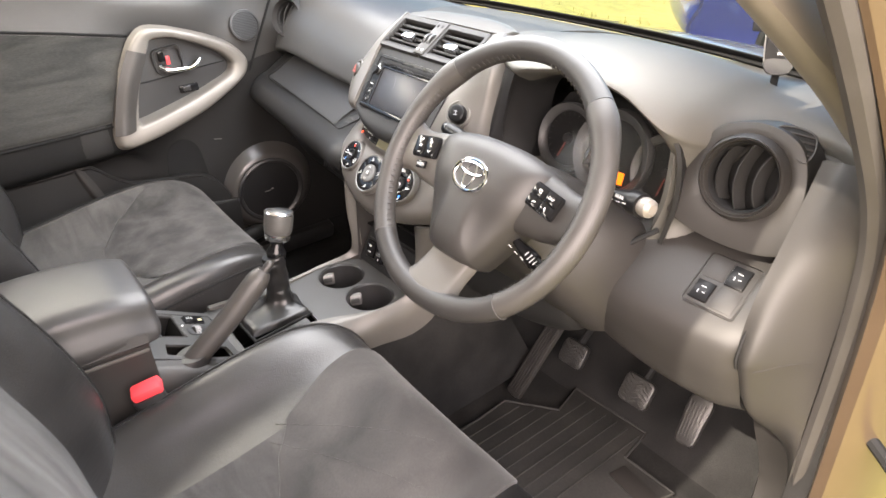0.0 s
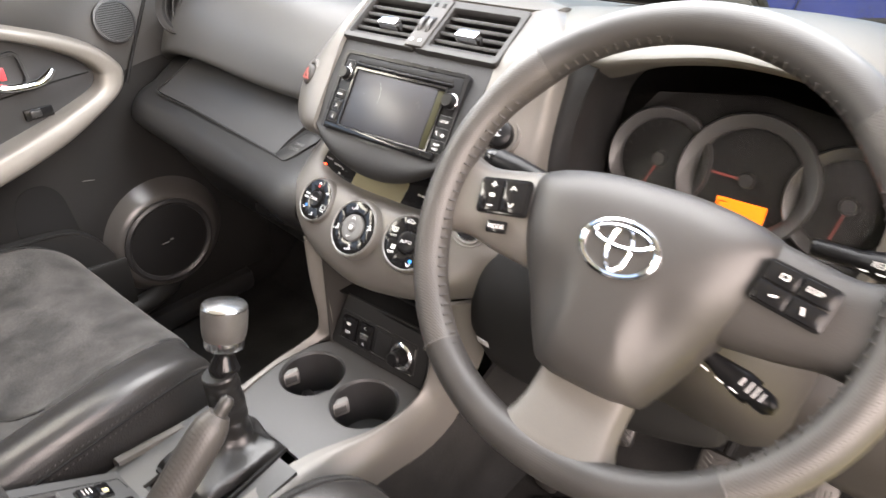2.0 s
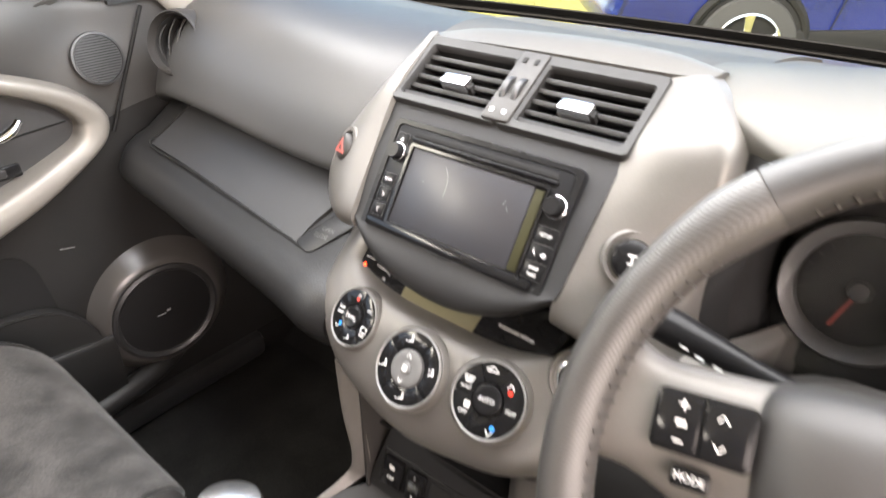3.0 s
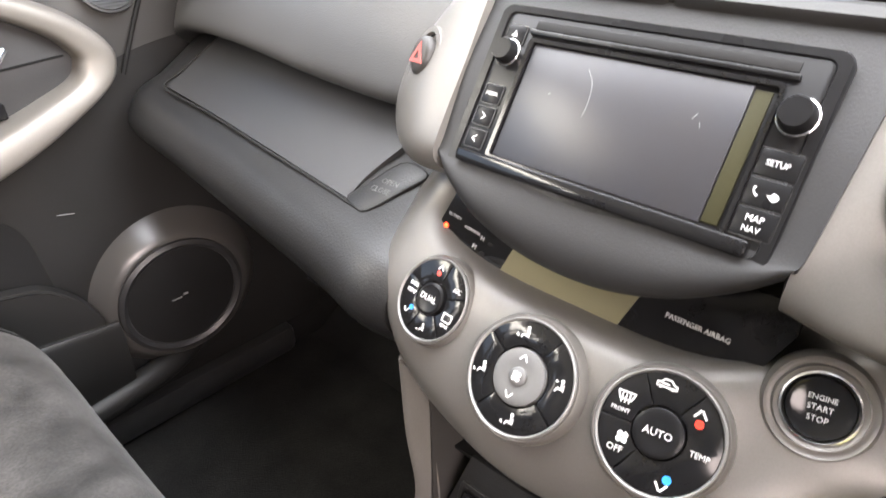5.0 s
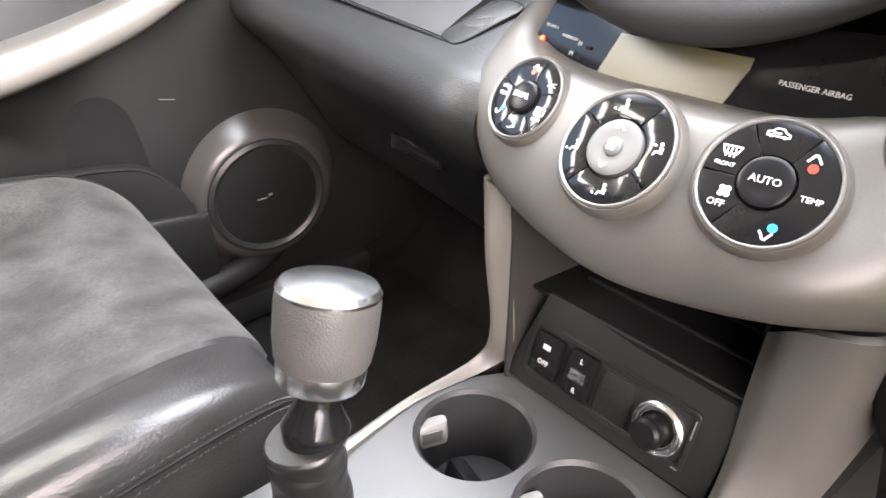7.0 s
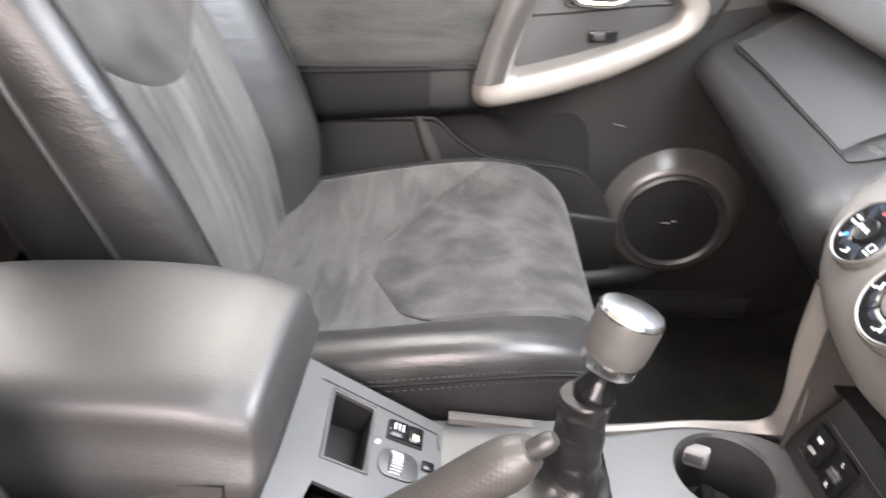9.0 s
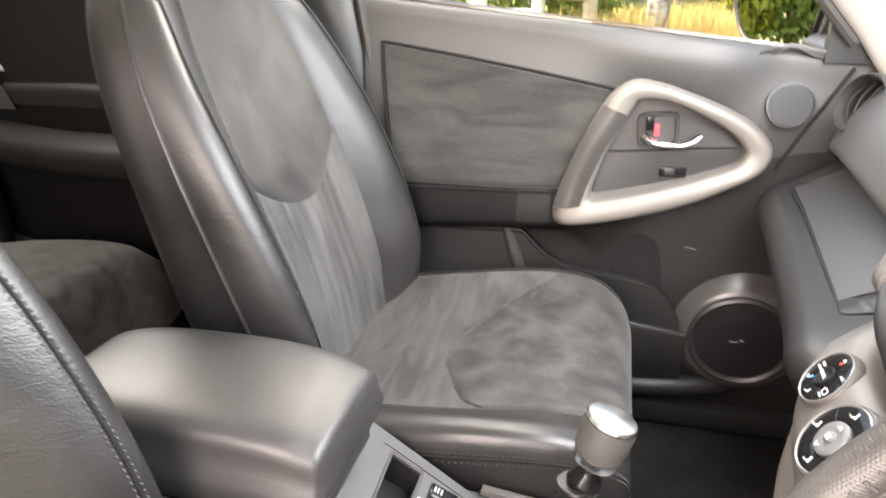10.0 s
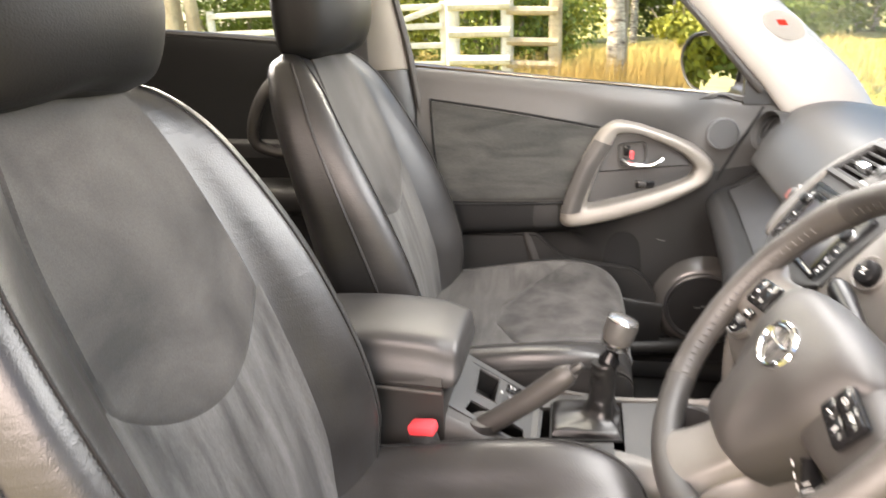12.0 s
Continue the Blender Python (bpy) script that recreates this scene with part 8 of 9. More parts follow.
# door mirror
mir = thing("door_mirror", "black door mirror with clear glass", "door mirror")
MM = plane_at((-1.02, 0.172, 1.140), (0.854, 0.52, 0.0), (0.0, 0.05, 1.0)) @ Matrix.Diagonal((1.36, 1.0, 1.0, 1.0))
m_out = [(-0.085, 0.0), (-0.080, 0.045), (-0.055, 0.075), (0.0, 0.083), (0.060, 0.083), (0.092, 0.070), (0.097, 0.0), (0.085, -0.065), (0.055, -0.082), (0.0, -0.083), (-0.055, -0.060)]
part("housing", moved(loft([[(x * s, y * s, z) for x, y in m_out] for s, z in ((0.93, -0.004), (1.0, 0.004), (1.05, -0.004), (1.05, -0.04), (0.9, -0.08), (0.5, -0.10))], 4, 4), MM), HARD, mir)
part("mirror_glass", moved(plate([tuple(p) for p in smooth_path([(x * 0.88, y * 0.88) for x, y in m_out], 4, True)], 0.003, 0, 0.004), MM), plain("mirror_silver", (0.9, 0.9, 0.9), 0.01, 1.0), mir, "mirror glass")
part("stem", tube([(-0.95, 0.23, 1.08), (-0.85, 0.26, 1.07), (-0.76, 0.27, 1.08)], 0.022, 10), HARD, mir)

# ---- floor: mat and pedals ----
mat = thing("floor_mat", "worn black ribbed rubber floor mat on the carpet", "floor mat")
mo = [(0.190, 0.178), (0.184, 0.255), (0.278, 0.326), (0.256, 0.404), (0.437, 0.415), (0.450, 0.331), (0.478, 0.332), (0.56, 0.333), (0.53, 0.20), (0.515, -0.02), (0.19, -0.02)]
part("base", moved(plate(mo, 0.008, 0.002), pose(0, 0, 0.312)), RUBBER, mat)
part("edge", tube([(x, y, 0.3205) for x, y in smooth_path(mo, 1, True)], 0.0028, 6, True), RUBBER, mat)
for k in range(9):
    x = 0.215 + k * 0.027
    y1 = float(np.interp(x, (0.19, 0.27, 0.28, 0.44), (0.25, 0.31, 0.385, 0.40)))
    part("rib", box(0.004, y1 - 0.02, 0.004, 0.0015, (x, (y1 + 0.02) / 2, 0.3205)), RUBBER, mat)
part("heel_pad", moved(box(0.13, 0.04, 0.004, 0.001), pose(0.525, 0.285, 0.322, 0, 0, -8)), KNEE, mat, "grey heel pad")
for nm, (px, py, pz), (w, h), lab in (("clutch_pedal", (0.247, 0.395, 0.420), (0.062, 0.055), "clutch pedal with herringbone rubber"), ("brake_pedal", (0.412, 0.395, 0.430), (0.066, 0.060), "brake pedal with herringbone rubber")):
    p = thing(nm, "worn metal " + lab, "pedal", "pedals")
    PM = plane_at((px, py, pz), (1, 0.05, 0), (0, 0.55, 0.83))
    part("pad", moved(loft([[(x * s, y * s, z) for x, y in round_rect(w, h, 0.012, 4)] for s, z in ((0.96, -0.010), (1.0, -0.004), (0.97, 0.003), (0.90, 0.005))], 1, 3), PM), PEDAL, p)
    for i in range(6):
        for j in range(3):
            part("tread_bar", moved(box(0.016, 0.0030, 0.003, 0.0005), PM @ pose(-w * 0.30 + j * w * 0.30, -h * 0.36 + i * h * 0.145, 0.0055, 0, 0, 30 if j % 2 else -30)), PEDAL, p)
    part("arm", tube(smooth_path([(px, py + 0.01, pz), (px + 0.01, py + 0.07, pz + 0.10), (px + 0.015, py + 0.10, pz + 0.28)], 5), 0.008, 8), BLACK, p)
p = thing("accelerator_pedal", "worn metal accelerator pedal with long ribs", "pedal", "pedals")
PM = plane_at((0.542, 0.380, 0.462), (0.99, 0.12, 0.05), (-0.05, 0.60, 0.80)) @ Matrix.Scale(0.78, 4)
part("pad", moved(loft([[(x * s, y * s, z) for x, y in ((-0.022, -0.055), (0.0, -0.060), (0.022, -0.055), (0.028, 0.0), (0.032, 0.05), (0.018, 0.064), (-0.012, 0.060), (-0.026, 0.045), (-0.025, 0.0))] for s, z in ((0.96, -0.010), (1.0, -0.004), (0.97, 0.003), (0.90, 0.005))], 3, 3), PM), PEDAL, p)
for k in range(6):
    part("tread_bar", moved(box(0.0028, 0.090, 0.003, 0.001, (-0.0175 + k * 0.007, 0, 0.0055)), PM), PEDAL, p)
part("arm", tube(smooth_path([(0.545, 0.39, 0.47), (0.55, 0.46, 0.56), (0.555, 0.50, 0.72)], 5), 0.007, 8), BLACK, p)
fr = thing("footrest", "ribbed grey footrest beside the clutch", "footrest")
FR = plane_at((0.188, 0.355, 0.405), (0.99, -0.10, 0), (0.05, 0.62, 0.78))
part("pad", moved(plate(round_rect(0.042, 0.225, 0.010), 0.010, 0.003), FR), KNEE, fr)
for k in range(5):
    part("rib", moved(box(0.0035, 0.200, 0.003, 0.001, (-0.014 + k * 0.007, 0, 0.0110)), FR), PEDAL, fr)

# switch group on the knee panel
KS = plane_at((0.6265, 0.2005, 0.8725), (0.995, 0.05, 0.0), (0.0, 0.845, 0.535))
ks = thing("switch_group", "grey switch panel with two small black switches", "switch panel")
part("plate", moved(plate(round_rect(0.066, 0.075, 0.005), 0.004, 0.001, 0.001), KS), KNEE, ks)
part("rim", moved(ring_plate(round_rect(0.070, 0.079, 0.006), round_rect(0.0675, 0.0765, 0.005), 0.0040, 0.001, 0.001), KS), KNEE, ks)
for x, y, w, h in ((0.013, 0.016, 0.024, 0.030), (-0.016, -0.018, 0.024, 0.028)):
    k = part("switch", moved(box(w, h, 0.0045, 0.0012, (x, y, 0.0055)), KS), FACE, ks)
    part("mark", moved(join(box(0.007, 0.0012, 0.0004, 0, (x, y + 0.005, 0.0081)), box(0.0012, 0.005, 0.0004, 0, (x - 0.004, y - 0.003, 0.0081)), box(0.004, 0.0010, 0.0004, 0, (x + 0.003, y - 0.003, 0.0081))), KS), GREY_INK, k, smooth=0)
for x, y in ((-0.016, 0.018), (0.015, -0.018)):
    part("blank", moved(box(0.028, 0.032, 0.0014, 0.0005, (x, y, 0.005)), KS), KNEE, ks)

# phone holder on the windscreen and marks on the dash top
ph = thing("phone_holder", "dark grey charging phone holder on the windscreen", "phone holder")
PH = plane_at((0.537, 0.396, 1.124), (0.86, 0.50, 0.0), (-0.10, 0.10, 0.99)) @ Matrix.Scale(0.70, 4)
holder = ((-0.024, 0.060), (0.024, 0.060), (0.029, 0.02), (0.024, -0.035), (0.015, -0.055), (-0.015, -0.055), (-0.024, -0.035), (-0.029, 0.02))
part("body", moved(loft([[(x * s, y * s, z) for x, y in holder] for s, z in ((0.9, -0.012), (1.0, -0.006), (1.0, 0.004), (0.94, 0.008))], 4, 3), PH), FACE, ph)
part("side_edge", moved(tube([(x * 1.02, y * 1.02, 0.001) for x, y in smooth_path([(p[0], p[1]) for p in holder], 3, True)], 0.0022, 6, True), PH), RIM_SILVER, ph, "silver edge band")
part("chin", moved(loft([[(x * s, y * s, z) for x, y in ((-0.0245, -0.032), (0.0245, -0.032), (0.016, -0.056), (-0.016, -0.056))] for s, z in ((1.0, 0.0), (1.0, 0.0085), (0.97, 0.0095))], 3, 2), PH), CONSOLE_GREY, ph, "grey lower end")
part("front_ring", moved(lathe([(0.0160, 0.008), (0.0178, 0.008), (0.0178, 0.009), (0.0160, 0.009)], 32, True), PH @ pose(0, 0.022, 0)), DIAL_GREY, ph)
for y, w in ((0.026, 0.017), (0.0215, 0.017), (0.015, 0.009)):
    part("mark", moved(box(w, 0.0030 if w > 0.01 else 0.0012, 0.0004, 0, (0, y, 0.0085)), PH), GREY_INK, ph, smooth=0)
part("mark", moved(join(box(0.008, 0.002, 0.0004, 0, (0, -0.0135, 0.0085)), box(0.010, 0.005, 0.0004, 0, (0, -0.0195, 0.0085))), PH), GREY_INK, ph, smooth=0)
part("side_arm", moved(box(0.028, 0.026, 0.012, 0.004, (-0.042, 0.030, -0.002)), PH), BLACK, ph)
part("side_arm", moved(box(0.028, 0.026, 0.012, 0.004, (0.042, 0.030, -0.002)), PH), BLACK, ph)
part("foot", moved(join(box(0.014, 0.036, 0.008, 0.003, (0, -0.070, 0.0)), box(0.018, 0.014, 0.010, 0.004, (0.001, -0.090, 0.006))), PH), BLACK, ph)
part("hook", moved(tube(smooth_path([(0.0, -0.094, 0.010), (-0.014, -0.093, 0.018), (-0.024, -0.094, 0.020), (-0.028, -0.086, 0.020)], 4), 0.0028, 8), PH), BLACK, ph)
part("sucker_arm", tube([PH @ Vector((0, 0.02, -0.01)), PH @ Vector((0, 0.03, -0.035))], [0.008, 0.014], 10), BLACK, ph)

# two small pale marks on the dash top, built as metal bars
for x, y, w in ((0.372, 0.487, 0.026), (0.406, 0.467, 0.024)):
    clip = thing("dash_top_bar", "small pale bar on the dashboard top", "clip", "clips on the dashboard")
    part("bar_body", moved(box(w, 0.008, 0.004, 0.0015), pose(x, y, 1.0585 + 0.002, -6, 0, 20)), ALU, clip)
belt_strap = thing("seat_belt", "black seat belt webbing hanging from the middle pillar", "seat belt")
part("webbing", sheet([[(-0.655, -0.735, 1.42), (-0.655, -0.69, 1.42)], [(-0.648, -0.735, 1.25), (-0.648, -0.69, 1.25)], [(-0.652, -0.735, 0.95), (-0.652, -0.69, 0.95)], [(-0.665, -0.735, 0.50), (-0.665, -0.69, 0.50)]], 3, 6, 0.0015), SEAL, belt_strap)
part("belt_guide", moved(box(0.012, 0.075, 0.05, 0.006), pose(-0.652, -0.712, 1.43, 0, -10, 0)), BLACK, belt_strap, "black plastic belt guide")

# ---- outside ----
GRASS = material("dry_grass_ground", (0.26, 0.215, 0.060), 1.0, second=(0.15, 0.155, 0.032), grain=0.5, grain_size=14, bump=0.6, bump_size=30, blotch=0.5)
STRAW = material("golden_straw", (0.36, 0.23, 0.065), 0.8, second=(0.22, 0.15, 0.04), blotch=1.5)
PALE_STRAW = material("bleached_straw", (0.50, 0.38, 0.13), 0.8, second=(0.36, 0.27, 0.08), blotch=0.8)
LEAF = material("sunlit_leaves", (0.15, 0.185, 0.018), 0.6, second=(0.07, 0.105, 0.010), blotch=1.2, grain=0.3, grain_size=8)
LEAF_PALE = material("pale_leaves", (0.27, 0.26, 0.025), 0.6, second=(0.15, 0.17, 0.018), blotch=1.0, grain=0.3, grain_size=8)
WOOD = material("weathered_fence_wood", (0.44, 0.36, 0.23), 0.8, second=(0.30, 0.23, 0.14), grain=0.4, grain_size=30, bump=0.5, bump_size=60, blotch=4)
PALE_WOOD = material("bleached_gate_wood", (0.62, 0.58, 0.48), 0.8, second=(0.46, 0.42, 0.33), grain=0.4, grain_size=30, bump=0.4, bump_size=60, blotch=4)
BIRCH = material("birch_bark", (0.60, 0.53, 0.42), 0.8, second=(0.09, 0.06, 0.04), grain=0.5, grain_size=25, bump=0.8, bump_size=40, blotch=7, stretch=(1, 1, 3))
BARK = material("grey_bark", (0.30, 0.25, 0.18), 0.9, second=(0.16, 0.13, 0.09), grain=0.4, grain_size=12, bump=0.8, bump_size=20, blotch=2, stretch=(1, 1, 0.3))
BLUE_PAINT = material("blue_car_paint", (0.009, 0.020, 0.15), 0.25, metal=0.4, grain=0.1, grain_size=1500, blotch=3, coat=0.9, rough_var=0.02)


def rise(x, y):
    """Height of the ground: a low bank towards the fence."""
    f = min(1.0, max(0.0, (-x - 3.2) / 3.5))
    g = min(1.0, max(0.0, (y - 2.0) / 2.0)) * max(0.0, 1 - abs(x) / 8.0)
    return -0.08 + 0.065 * g * g * (3 - 2 * g) + 0.34 * f * f * (3 - 2 * f) + 0.03 * math.sin(0.9 * x + 0.4) * math.sin(0.7 * y) * f


axis = sorted({round(s * 0.9 * (math.exp(0.19 * k) - 1) / 0.19, 2) for k in range(0, 28) for s in (-1, 1)})
ground = part("ground", from_grid([[(x, y, rise(x, y)) for x in axis] for y in axis]), GRASS)
tagged(ground, "dry sunlit grass round the car", "ground", kind="structure")


def at_ground(x, y, z=0.0):
    return (x, y, rise(x, y) + z)


def blades(area, n, h, w, mat, name, label, seed):
    """Thin upright blades of grass over a rectangle, as one mesh."""
    rnd = random.Random(seed)
    verts, faces = [], []
    for _ in range(n):
        x, y = rnd.uniform(area[0], area[1]), rnd.uniform(area[2], area[3])
        clump = 0.5 + 0.8 * noise.noise((x * 0.8, y * 0.8, seed))
        hh = h * rnd.uniform(0.4, 1.1) * max(0.3, clump)
        a, lean = rnd.uniform(0, 6.28), rnd.uniform(0.0, 0.35) * hh
        dx, dy, ww = math.cos(a), math.sin(a), w * rnd.uniform(0.6, 1.4)
        z = rise(x, y) - 0.02
        lx, ly = lean * math.cos(a * 1.7), lean * math.sin(a * 1.7)
        k = len(verts)
        verts += [(x - dx * ww, y - dy * ww, z), (x + dx * ww, y + dy * ww, z), (x + lx * 0.4 + dx * ww * 0.7, y + ly * 0.4 + dy * ww * 0.7, z + hh * 0.6), (x + lx * 0.4 - dx * ww * 0.7, y + ly * 0.4 - dy * ww * 0.7, z + hh * 0.6), (x + lx, y + ly, z + hh)]
        faces += [(k, k + 1, k + 2, k + 3), (k + 3, k + 2, k + 4)]
    me = bpy.data.meshes.new(name)
    me.from_pydata(verts, [], faces)
    me.materials.append(mat)
    return tagged(new(name, me), label, "grass", kind="stuff")


blades((-9.0, -6.2, -0.9, 1.6), 9000, 0.85, 0.006, STRAW, "tall_grass", "tall dry golden grass by the fence", 3)
blades((-18, -7.4, -9, 9), 22000, 0.5, 0.010, PALE_STRAW, "meadow_grass", "pale dry meadow grass behind the fence", 5)
blades((-7.4, -3.0, -7, 5), 5000, 0.16, 0.008, GRASS, "short_grass", "short grass verge", 7)
blades((-5, 4, 2.2, 9), 6000, 0.09, 0.007, GRASS, "lawn_grass", "short mown grass in front of the car", 9)


def leaves(centre, radii, n, size, mat, seed, lumps=6):
    """Many small leaf faces, thick in some lumps and thin between them."""
    rnd = random.Random(seed)
    cores = []
    for _ in range(lumps):
        d = Vector((rnd.gauss(0, 1), rnd.gauss(0, 1), rnd.gauss(0, 1))).normalized() * rnd.uniform(0.2, 0.75)
        cores.append((d, rnd.uniform(0.3, 0.55)))
    verts, faces = [], []
    for _ in range(n):
        c, r = rnd.choice(cores)
        d = Vector((rnd.gauss(0, 1), rnd.gauss(0, 1), rnd.gauss(0, 1))).normalized() * r * rnd.uniform(0.75, 1.1)
        p = Vector(centre) + Vector(((c.x + d.x) * radii[0], (c.y + d.y) * radii[1], (c.z + d.z) * radii[2]))
        q = Euler((rnd.uniform(0, 6.3), rnd.uniform(0, 6.3), rnd.uniform(0, 6.3))).to_matrix()
        s = size * rnd.uniform(0.6, 1.4)
        k = len(verts)
        verts += [p + q @ Vector(v) * s for v in ((-1, 0, 0), (0, -0.55, 0.1), (1, 0, 0), (0, 0.55, 0.1))]
        faces.append((k, k + 1, k + 2, k + 3))
    me = bpy.data.meshes.new("crown")
    me.from_pydata([tuple(v) for v in verts], [], faces)
    me.materials.append(mat)
    return me


def tree(x, y, h, r, mat, bark, seed, n=1600, spread=1.5, base=0.45, label="slim woodland tree with thin crown", size=0.13):
    rnd = random.Random(seed)
    t = thing("tree", label, "tree", "woodland trees")
    x0, y0, z0 = at_ground(x, y, -0.1)
    bend = [(x0, y0, z0), (x0 + rnd.uniform(-.1, .1), y0 + rnd.uniform(-.1, .1), z0 + h * 0.3), (x0 + rnd.uniform(-.2, .2), y0 + rnd.uniform(-.2, .2), z0 + h * 0.65), (x0 + rnd.uniform(-.3, .3), y0 + rnd.uniform(-.3, .3), z0 + h)]
    part("trunk", tube(smooth_path(bend, 4), [r * 1.25, r, r * 0.7, r * 0.25], 10), bark, t)
    for k in range(6):
        f = rnd.uniform(base, 0.85)
        b = curve_at(bend, f)[0]
        a = rnd.uniform(0, 6.28)
        ln = spread * rnd.uniform(0.5, 0.9)
        part("limb", tube([b, b + np.array((math.cos(a) * ln * 0.5, math.sin(a) * ln * 0.5, ln * 0.45)), b + np.array((math.cos(a) * ln, math.sin(a) * ln, ln * 0.7))], [r * 0.4, r * 0.25, r * 0.08], 6), bark, t)
    ob = new("crown", leaves((x0, y0, z0 + h * (base + 1.05) / 2), (spread, spread, h * (1.1 - base) / 2), n, size, mat, seed, 9))
    ob.parent = t
    return t


def bush(x, y, rx, ry, h, mat, seed, n=2500, label="dense green hedge bush", size=0.09):
    t = thing("bush", label, "bush", "hedge bushes")
    z = rise(x, y)
    for k in range(4):
        a = k * 1.57 + seed
        part("stem", tube([(x, y, z - 0.05), (x + 0.3 * rx * math.cos(a), y + 0.3 * ry * math.sin(a), z + h * 0.4), (x + 0.5 * rx * math.cos(a), y + 0.5 * ry * math.sin(a), z + h * 0.8)], [0.04, 0.03, 0.012], 6), BARK, t)
    ob = new("foliage", leaves((x, y, z + h * 0.5), (rx, ry, h * 0.55), n, size, mat, seed, 12))
    ob.parent = t
    return t


def rail(a, b, r, mat, parent, half=False):
    return part("rail", tube([a, tuple((p + q) / 2 for p, q in zip(a, b)), b], r, 8, flat=1.0 if not half else 0.5), mat, parent)


fence = thing("fence", "weathered post and rail fence with half-round rails", "fence")
FX = -7.1
for y, top, w in ((-1.68, 1.95, 0.075), (-1.03, 1.50, 0.07), (-0.47, 1.42, 0.075)):
    x0, y0, z0 = at_ground(FX, y, -0.2)
    part("post", moved(loft([[(u * w * s, v * w * s, z) for u, v in round_rect(2, 2, 0.5, 3)] for s, z in ((1.0, z0), (1.0, top - 0.02), (0.85, top))], 1, 2), pose(x0, y0, 0)), PALE_WOOD if y < -1.0 else WOOD, fence)
for z in (1.42, 1.12, 0.80):
    rail((FX + 0.07, -1.72, z), (FX + 0.07, -0.99, z - 0.01), 0.062, PALE_WOOD, fence)
for z in (1.34, 1.00, 0.74, 0.56):
    rail((FX + 0.05, -1.03, z), (FX + 0.05, -0.44, z - 0.03), 0.05, WOOD, fence)
part("notice", box(0.012, 0.14, 0.11, 0.003, (FX + 0.085, -1.69, 1.63)), BLACK, fence, "small dark notice")
part("notice_mark", box(0.003, 0.05, 0.04, 0.0, (FX + 0.093, -1.66, 1.63)), WHITE_INK, fence)


def gate(y0, y1, mat, name_label, zs, top_post=True):
    g = thing("field_gate", name_label, "gate", "field gates")
    for z in zs:
        part("bar", box(0.04, abs(y1 - y0), 0.07, 0.006, (FX, (y0 + y1) / 2, z)), mat, g)
    for y in (y0, y1):
        part("stile", box(0.06, 0.08, zs[0] - zs[-1] + 0.12, 0.008, (FX - 0.035, y, (zs[0] + zs[-1]) / 2)), mat, g)
    ln = math.hypot(y1 - y0, zs[0] - zs[-1])
    part("brace", moved(box(0.03, ln, 0.07, 0.005), pose(FX + 0.036, (y0 + y1) / 2, (zs[0] + zs[-1]) / 2, math.degrees(math.atan2(zs[0] - zs[-1], y1 - y0)), 0, 0)), mat, g)
    return g


gate(-4.85, -1.80, PALE_WOOD, "bleached wooden field gate with diagonal brace", (1.42, 1.20, 0.98, 0.76, 0.54))
pf = thing("fence", "brown wooden gate posts and rails", "fence")
for y, top, w in ((-5.35, 1.86, 0.10), (-5.08, 1.80, 0.07)):
    x0, y0, z0 = at_ground(FX, y, -0.2)
    part("post", moved(loft([[(u * w * s, v * w * s, z) for u, v in round_rect(2, 2, 0.5, 3)] for s, z in ((1.0, z0), (1.0, top - 0.05), (0.6, top))], 1, 2), pose(x0, y0, 0)), WOOD, pf)
for z in (1.62, 1.28, 0.95):
    rail((FX, -8.4, z), (FX, -5.38, z), 0.06, WOOD, pf)
for y in (-7.2, -8.5):
    x0, y0, z0 = at_ground(FX, y, -0.2)
    part("post", box(0.14, 0.14, 2.0, 0.01, (x0, y0, 0.9)), WOOD, pf)

birch = thing("birch_tree", "birch trunk with peeling pale bark", "tree")
bx, by, bz = at_ground(-7.3, 0.22, -0.1)
part("trunk", tube(smooth_path([(bx, by - 0.02, bz), (bx, by + 0.01, 1.0), (bx, by - 0.05, 2.2), (bx + 0.1, by + 0.05, 5.5)], 8), [0.135, 0.105, 0.10, 0.09, 0.05], 20), BIRCH, birch)
part("side_stem", tube(smooth_path([(bx - 0.05, by + 0.10, bz), (bx - 0.05, by + 0.11, 1.0), (bx - 0.1, by + 0.14, 2.5), (bx, by + 0.3, 4)], 6), [0.05, 0.035, 0.03, 0.02], 10), BARK, birch)
ob = new("crown", leaves((bx, by, 5.2), (1.8, 1.8, 1.8), 1800, 0.09, LEAF_PALE, 77, 10))
ob.parent = birch
part("fallen_branch", tube([at_ground(-6.9, 0.45, 0.12), at_ground(-6.7, 1.0, 0.06), at_ground(-6.6, 1.6, 0.03)], 0.05, 8), BIRCH, None)
tagged(bpy.data.objects["fallen_branch"], "pale fallen branch lying in the dry grass", "branch")

rnd = random.Random(11)
for k, (x, y, rx, ry, h) in enumerate(((-10.5, -6.5, 1.4, 2.0, 2.6), (-10.8, -3.8, 1.3, 1.9, 2.4), (-10.5, -1.6, 1.3, 1.5, 2.1), (-11.8, -0.9, 1.0, 1.2, 1.9), (-10.6, -9.5, 1.5, 2.2, 2.8), (-19, 2.6, 1.4, 1.8, 1.3), (-21, 5.8, 1.6, 2.2, 1.6), (-15, -2.0, 2.0, 3.0, 3.4), (-15.5, -6.5, 2.0, 3.0, 3.6))):
    bush(x, y, rx, ry, h, (LEAF, LEAF_PALE)[k % 2], 20 + k, 7000 if x > -12 else 4000, size=0.045 if x > -12 else 0.075)
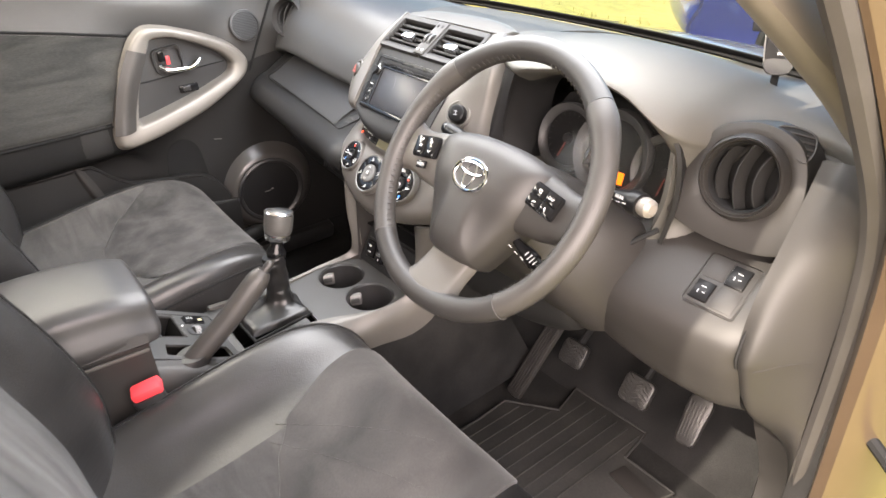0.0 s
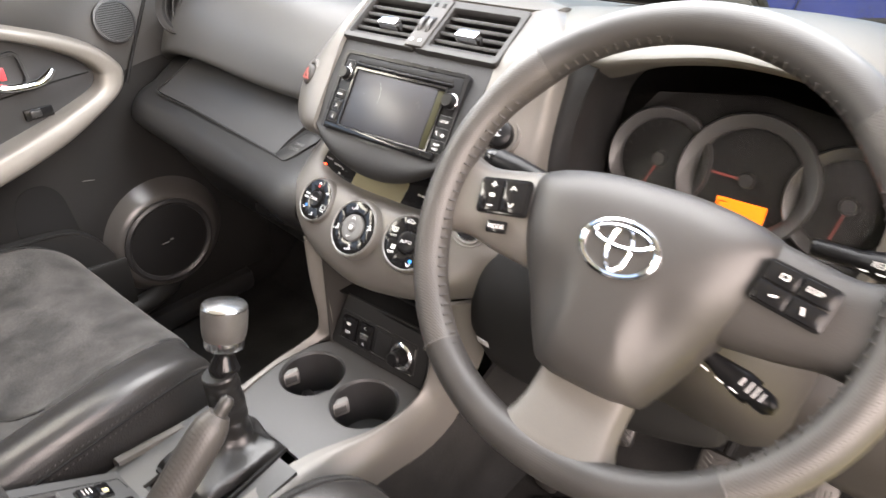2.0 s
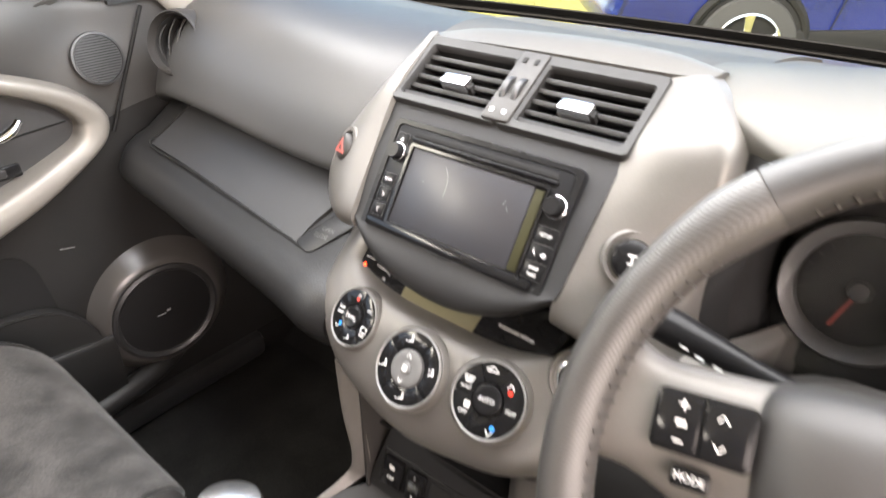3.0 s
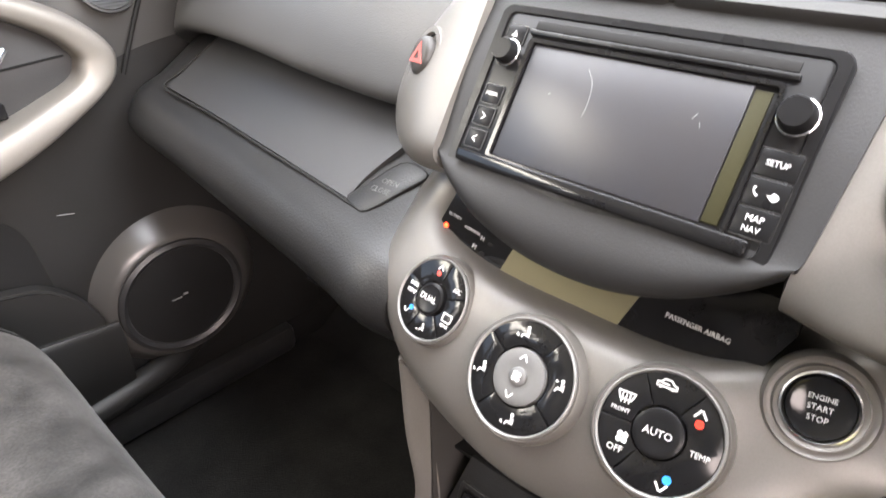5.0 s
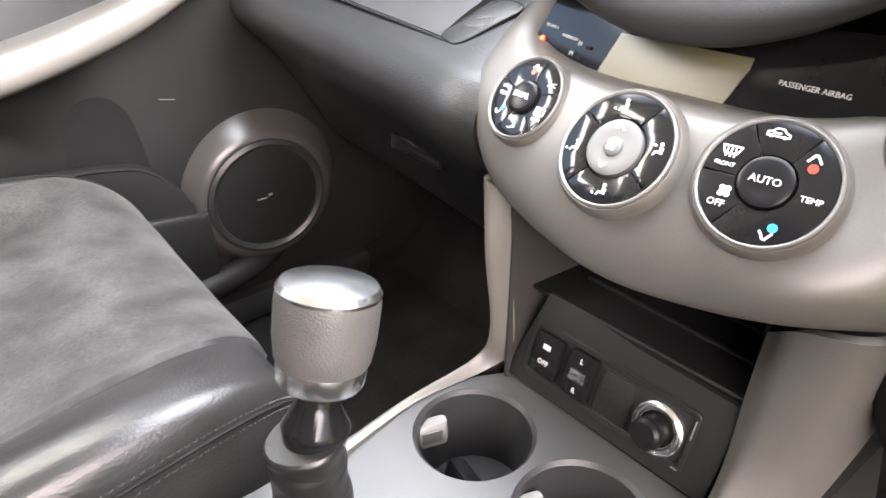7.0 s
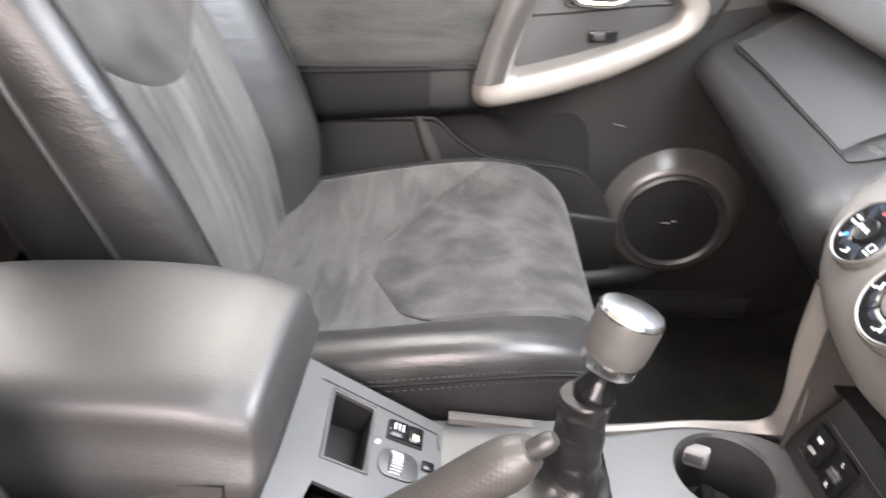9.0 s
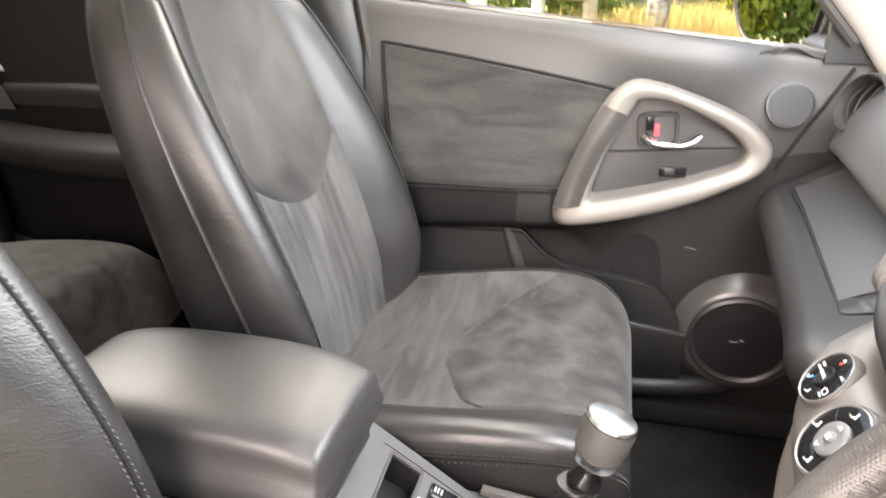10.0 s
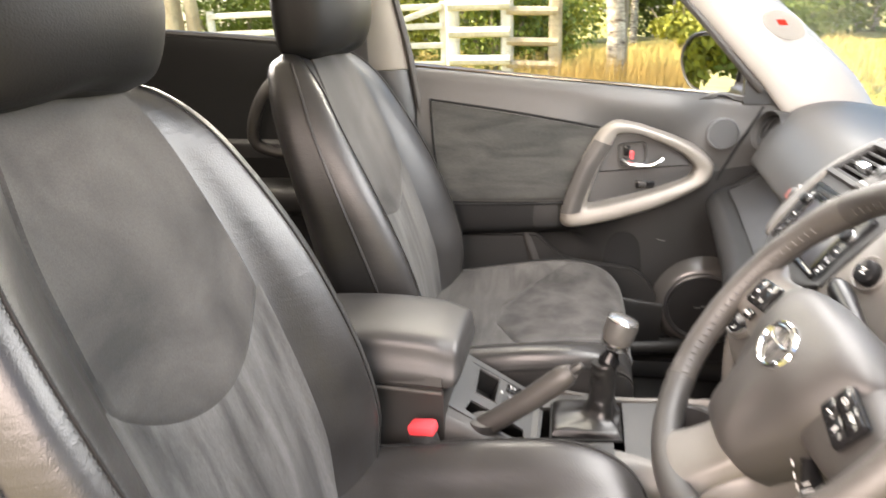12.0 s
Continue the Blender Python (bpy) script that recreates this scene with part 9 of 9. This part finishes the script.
for k in range(16):
    tree(-19 - rnd.uniform(0, 7), -9 + k * 1.45 + rnd.uniform(-0.5, 0.5), rnd.uniform(5.5, 7.5), rnd.uniform(0.07, 0.13), (LEAF, LEAF_PALE)[k % 2], BIRCH if k % 3 else BARK, 100 + k, 3200, 1.7, 0.30, size=0.10)
for k in range(8):
    bush(-24 - rnd.uniform(0, 3), -11 + k * 3.4, 2.4, 2.6, 4.5, (LEAF, LEAF_PALE)[k % 2], 60 + k, 5000, "dense green woodland undergrowth bush", 0.11)
# hedge behind the car, which the door mirror shows, and the one ahead of it
for k in range(6):
    bush(-9.5 + k * 1.7, -9.0 - 0.3 * (k % 2), 1.2, 1.0, 2.6, (LEAF, LEAF_PALE)[k % 2], 160 + k, 9000, "clipped green hedge behind the car", 0.075)
for k in range(9):
    bush(-9.5 + k * 2.4, 15 + 0.6 * (k % 3), 1.7, 1.4, 3.0, (LEAF, LEAF_PALE)[k % 2], 260 + k, 1400, "green hedge beyond the grass", 0.12)


# ---- blue car parked ahead ----
def blue_car():
    c = thing("parked_car", "blue metallic hatchback with silver alloy wheels parked on the grass", "car")
    B = pose(-0.50, 5.55, -0.02, 0, 0, 38)
    prof = [(-2.05, 0.30), (-2.08, 0.52), (-1.98, 0.72), (-1.55, 0.86), (-0.95, 0.96), (0.4, 1.0), (1.5, 1.0), (1.95, 0.92), (2.05, 0.6), (2.0, 0.30), (1.0, 0.22), (-1.0, 0.22)]
    part("body", moved(loft([[(x * s, y, 0.22 + (z - 0.22) * t) for x, z in prof] for y, s, t in ((-0.86, 0.97, 0.93), (-0.82, 1.0, 1.0), (0, 1.02, 1.02), (0.82, 1.0, 1.0), (0.86, 0.97, 0.93))], 4, 3), B), BLUE_PAINT, c)
    cab = [(-0.95, 0.95), (-0.35, 1.38), (0.3, 1.50), (1.2, 1.46), (1.75, 1.0)]
    part("cabin", moved(loft([[(x * s, y, 0.95 + (z - 0.95) * t) for x, z in cab] for y, s, t in ((-0.76, 0.95, 0.0), (-0.70, 0.97, 0.55), (-0.58, 1.0, 1.0), (0.58, 1.0, 1.0), (0.70, 0.97, 0.55), (0.76, 0.95, 0.0))], 4, 3), B), BLUE_PAINT, c)
    part("side_window", moved(plate([(-0.62, 1.02), (-0.22, 1.30), (0.32, 1.40), (0.32, 1.02)], 0.012), B @ pose(0, -0.685, 0, 78, 0, 0) @ pose(0, -0.02, 0)), DARK_GLASS, c)
    part("sill", moved(box(2.2, 0.05, 0.14, 0.02, (0, -0.855, 0.27)), B), BLACK, c)
    part("bumper", moved(box(0.16, 1.5, 0.2, 0.05, (-2.02, 0, 0.40)), B), BLUE_PAINT, c)
    for s in (-1, 1):
        part("headlight", moved(loft([[(-1.94 + x, s * 0.66 + y, z) for x, z in ((-0.06, 0.60), (0.25, 0.66), (0.30, 0.76), (-0.02, 0.72))] for y in (-0.12, 0.12)], 3, 2), B), CHROME, c)
        for x in (-1.28, 1.28):
            arch_p = [(x + 0.36 * math.cos(a), s * 0.855, 0.24 + 0.36 * math.sin(a)) for a in np.linspace(0.1, math.pi - 0.1, 20)]
            part("arch_lip", moved(tube(arch_p, 0.03, 8), B), BLUE_PAINT if s > 0 else BLACK, c)
            part("arch_well", moved(lathe([(0.0, -0.02), (0.355, -0.02), (0.355, 0.012), (0.0, 0.012)], 36), B @ pose(x, s * 0.852, 0.24, 90, 0, 0)), BLACK, c)
            m = B @ pose(x, s * 0.80, 0.235, -90 * s, 0, 0)
            w = part("wheel", moved(lathe([(0.20, -0.09), (0.30, -0.085), (0.315, -0.05), (0.315, 0.05), (0.30, 0.085), (0.215, 0.09), (0.205, 0.06), (0.20, -0.06)], 40, True), m), TYRE, c, "black tyre")
            part("rim", moved(lathe([(0.185, -0.05), (0.212, -0.05), (0.214, 0.085), (0.200, 0.088), (0.188, 0.06)], 40, True), m), ALU, w, "silver alloy rim")
            part("brake_disc", moved(lathe([(0.0, 0.0), (0.15, 0.0), (0.15, 0.01), (0.0, 0.01)], 28), m), HARD, w)
            for k in range(5):
                part("spoke", moved(loft([[(-wd, r, z0), (wd, r, z0), (wd * 0.7, r, z0 + 0.02), (-wd * 0.7, r, z0 + 0.02)] for r, wd, z0 in ((0.03, 0.030, 0.05), (0.11, 0.024, 0.055), (0.20, 0.032, 0.06))], 3, 3), m @ pose(0, 0, 0, 0, 0, 72 * k)), ALU, w)
            part("hub_cap", moved(lathe([(0.0, 0.085), (0.03, 0.082), (0.038, 0.06), (0.0, 0.05)], 24), m), ALU, w)
    part("door_line", moved(tube([(-0.75, -0.868, 0.90), (-0.72, -0.872, 0.6), (-0.80, -0.866, 0.30)], 0.004, 6), B), BLACK, c)
    part("door_line", moved(tube([(0.42, -0.868, 0.93), (0.42, -0.872, 0.6), (0.40, -0.866, 0.30)], 0.004, 6), B), BLACK, c)


blue_car()
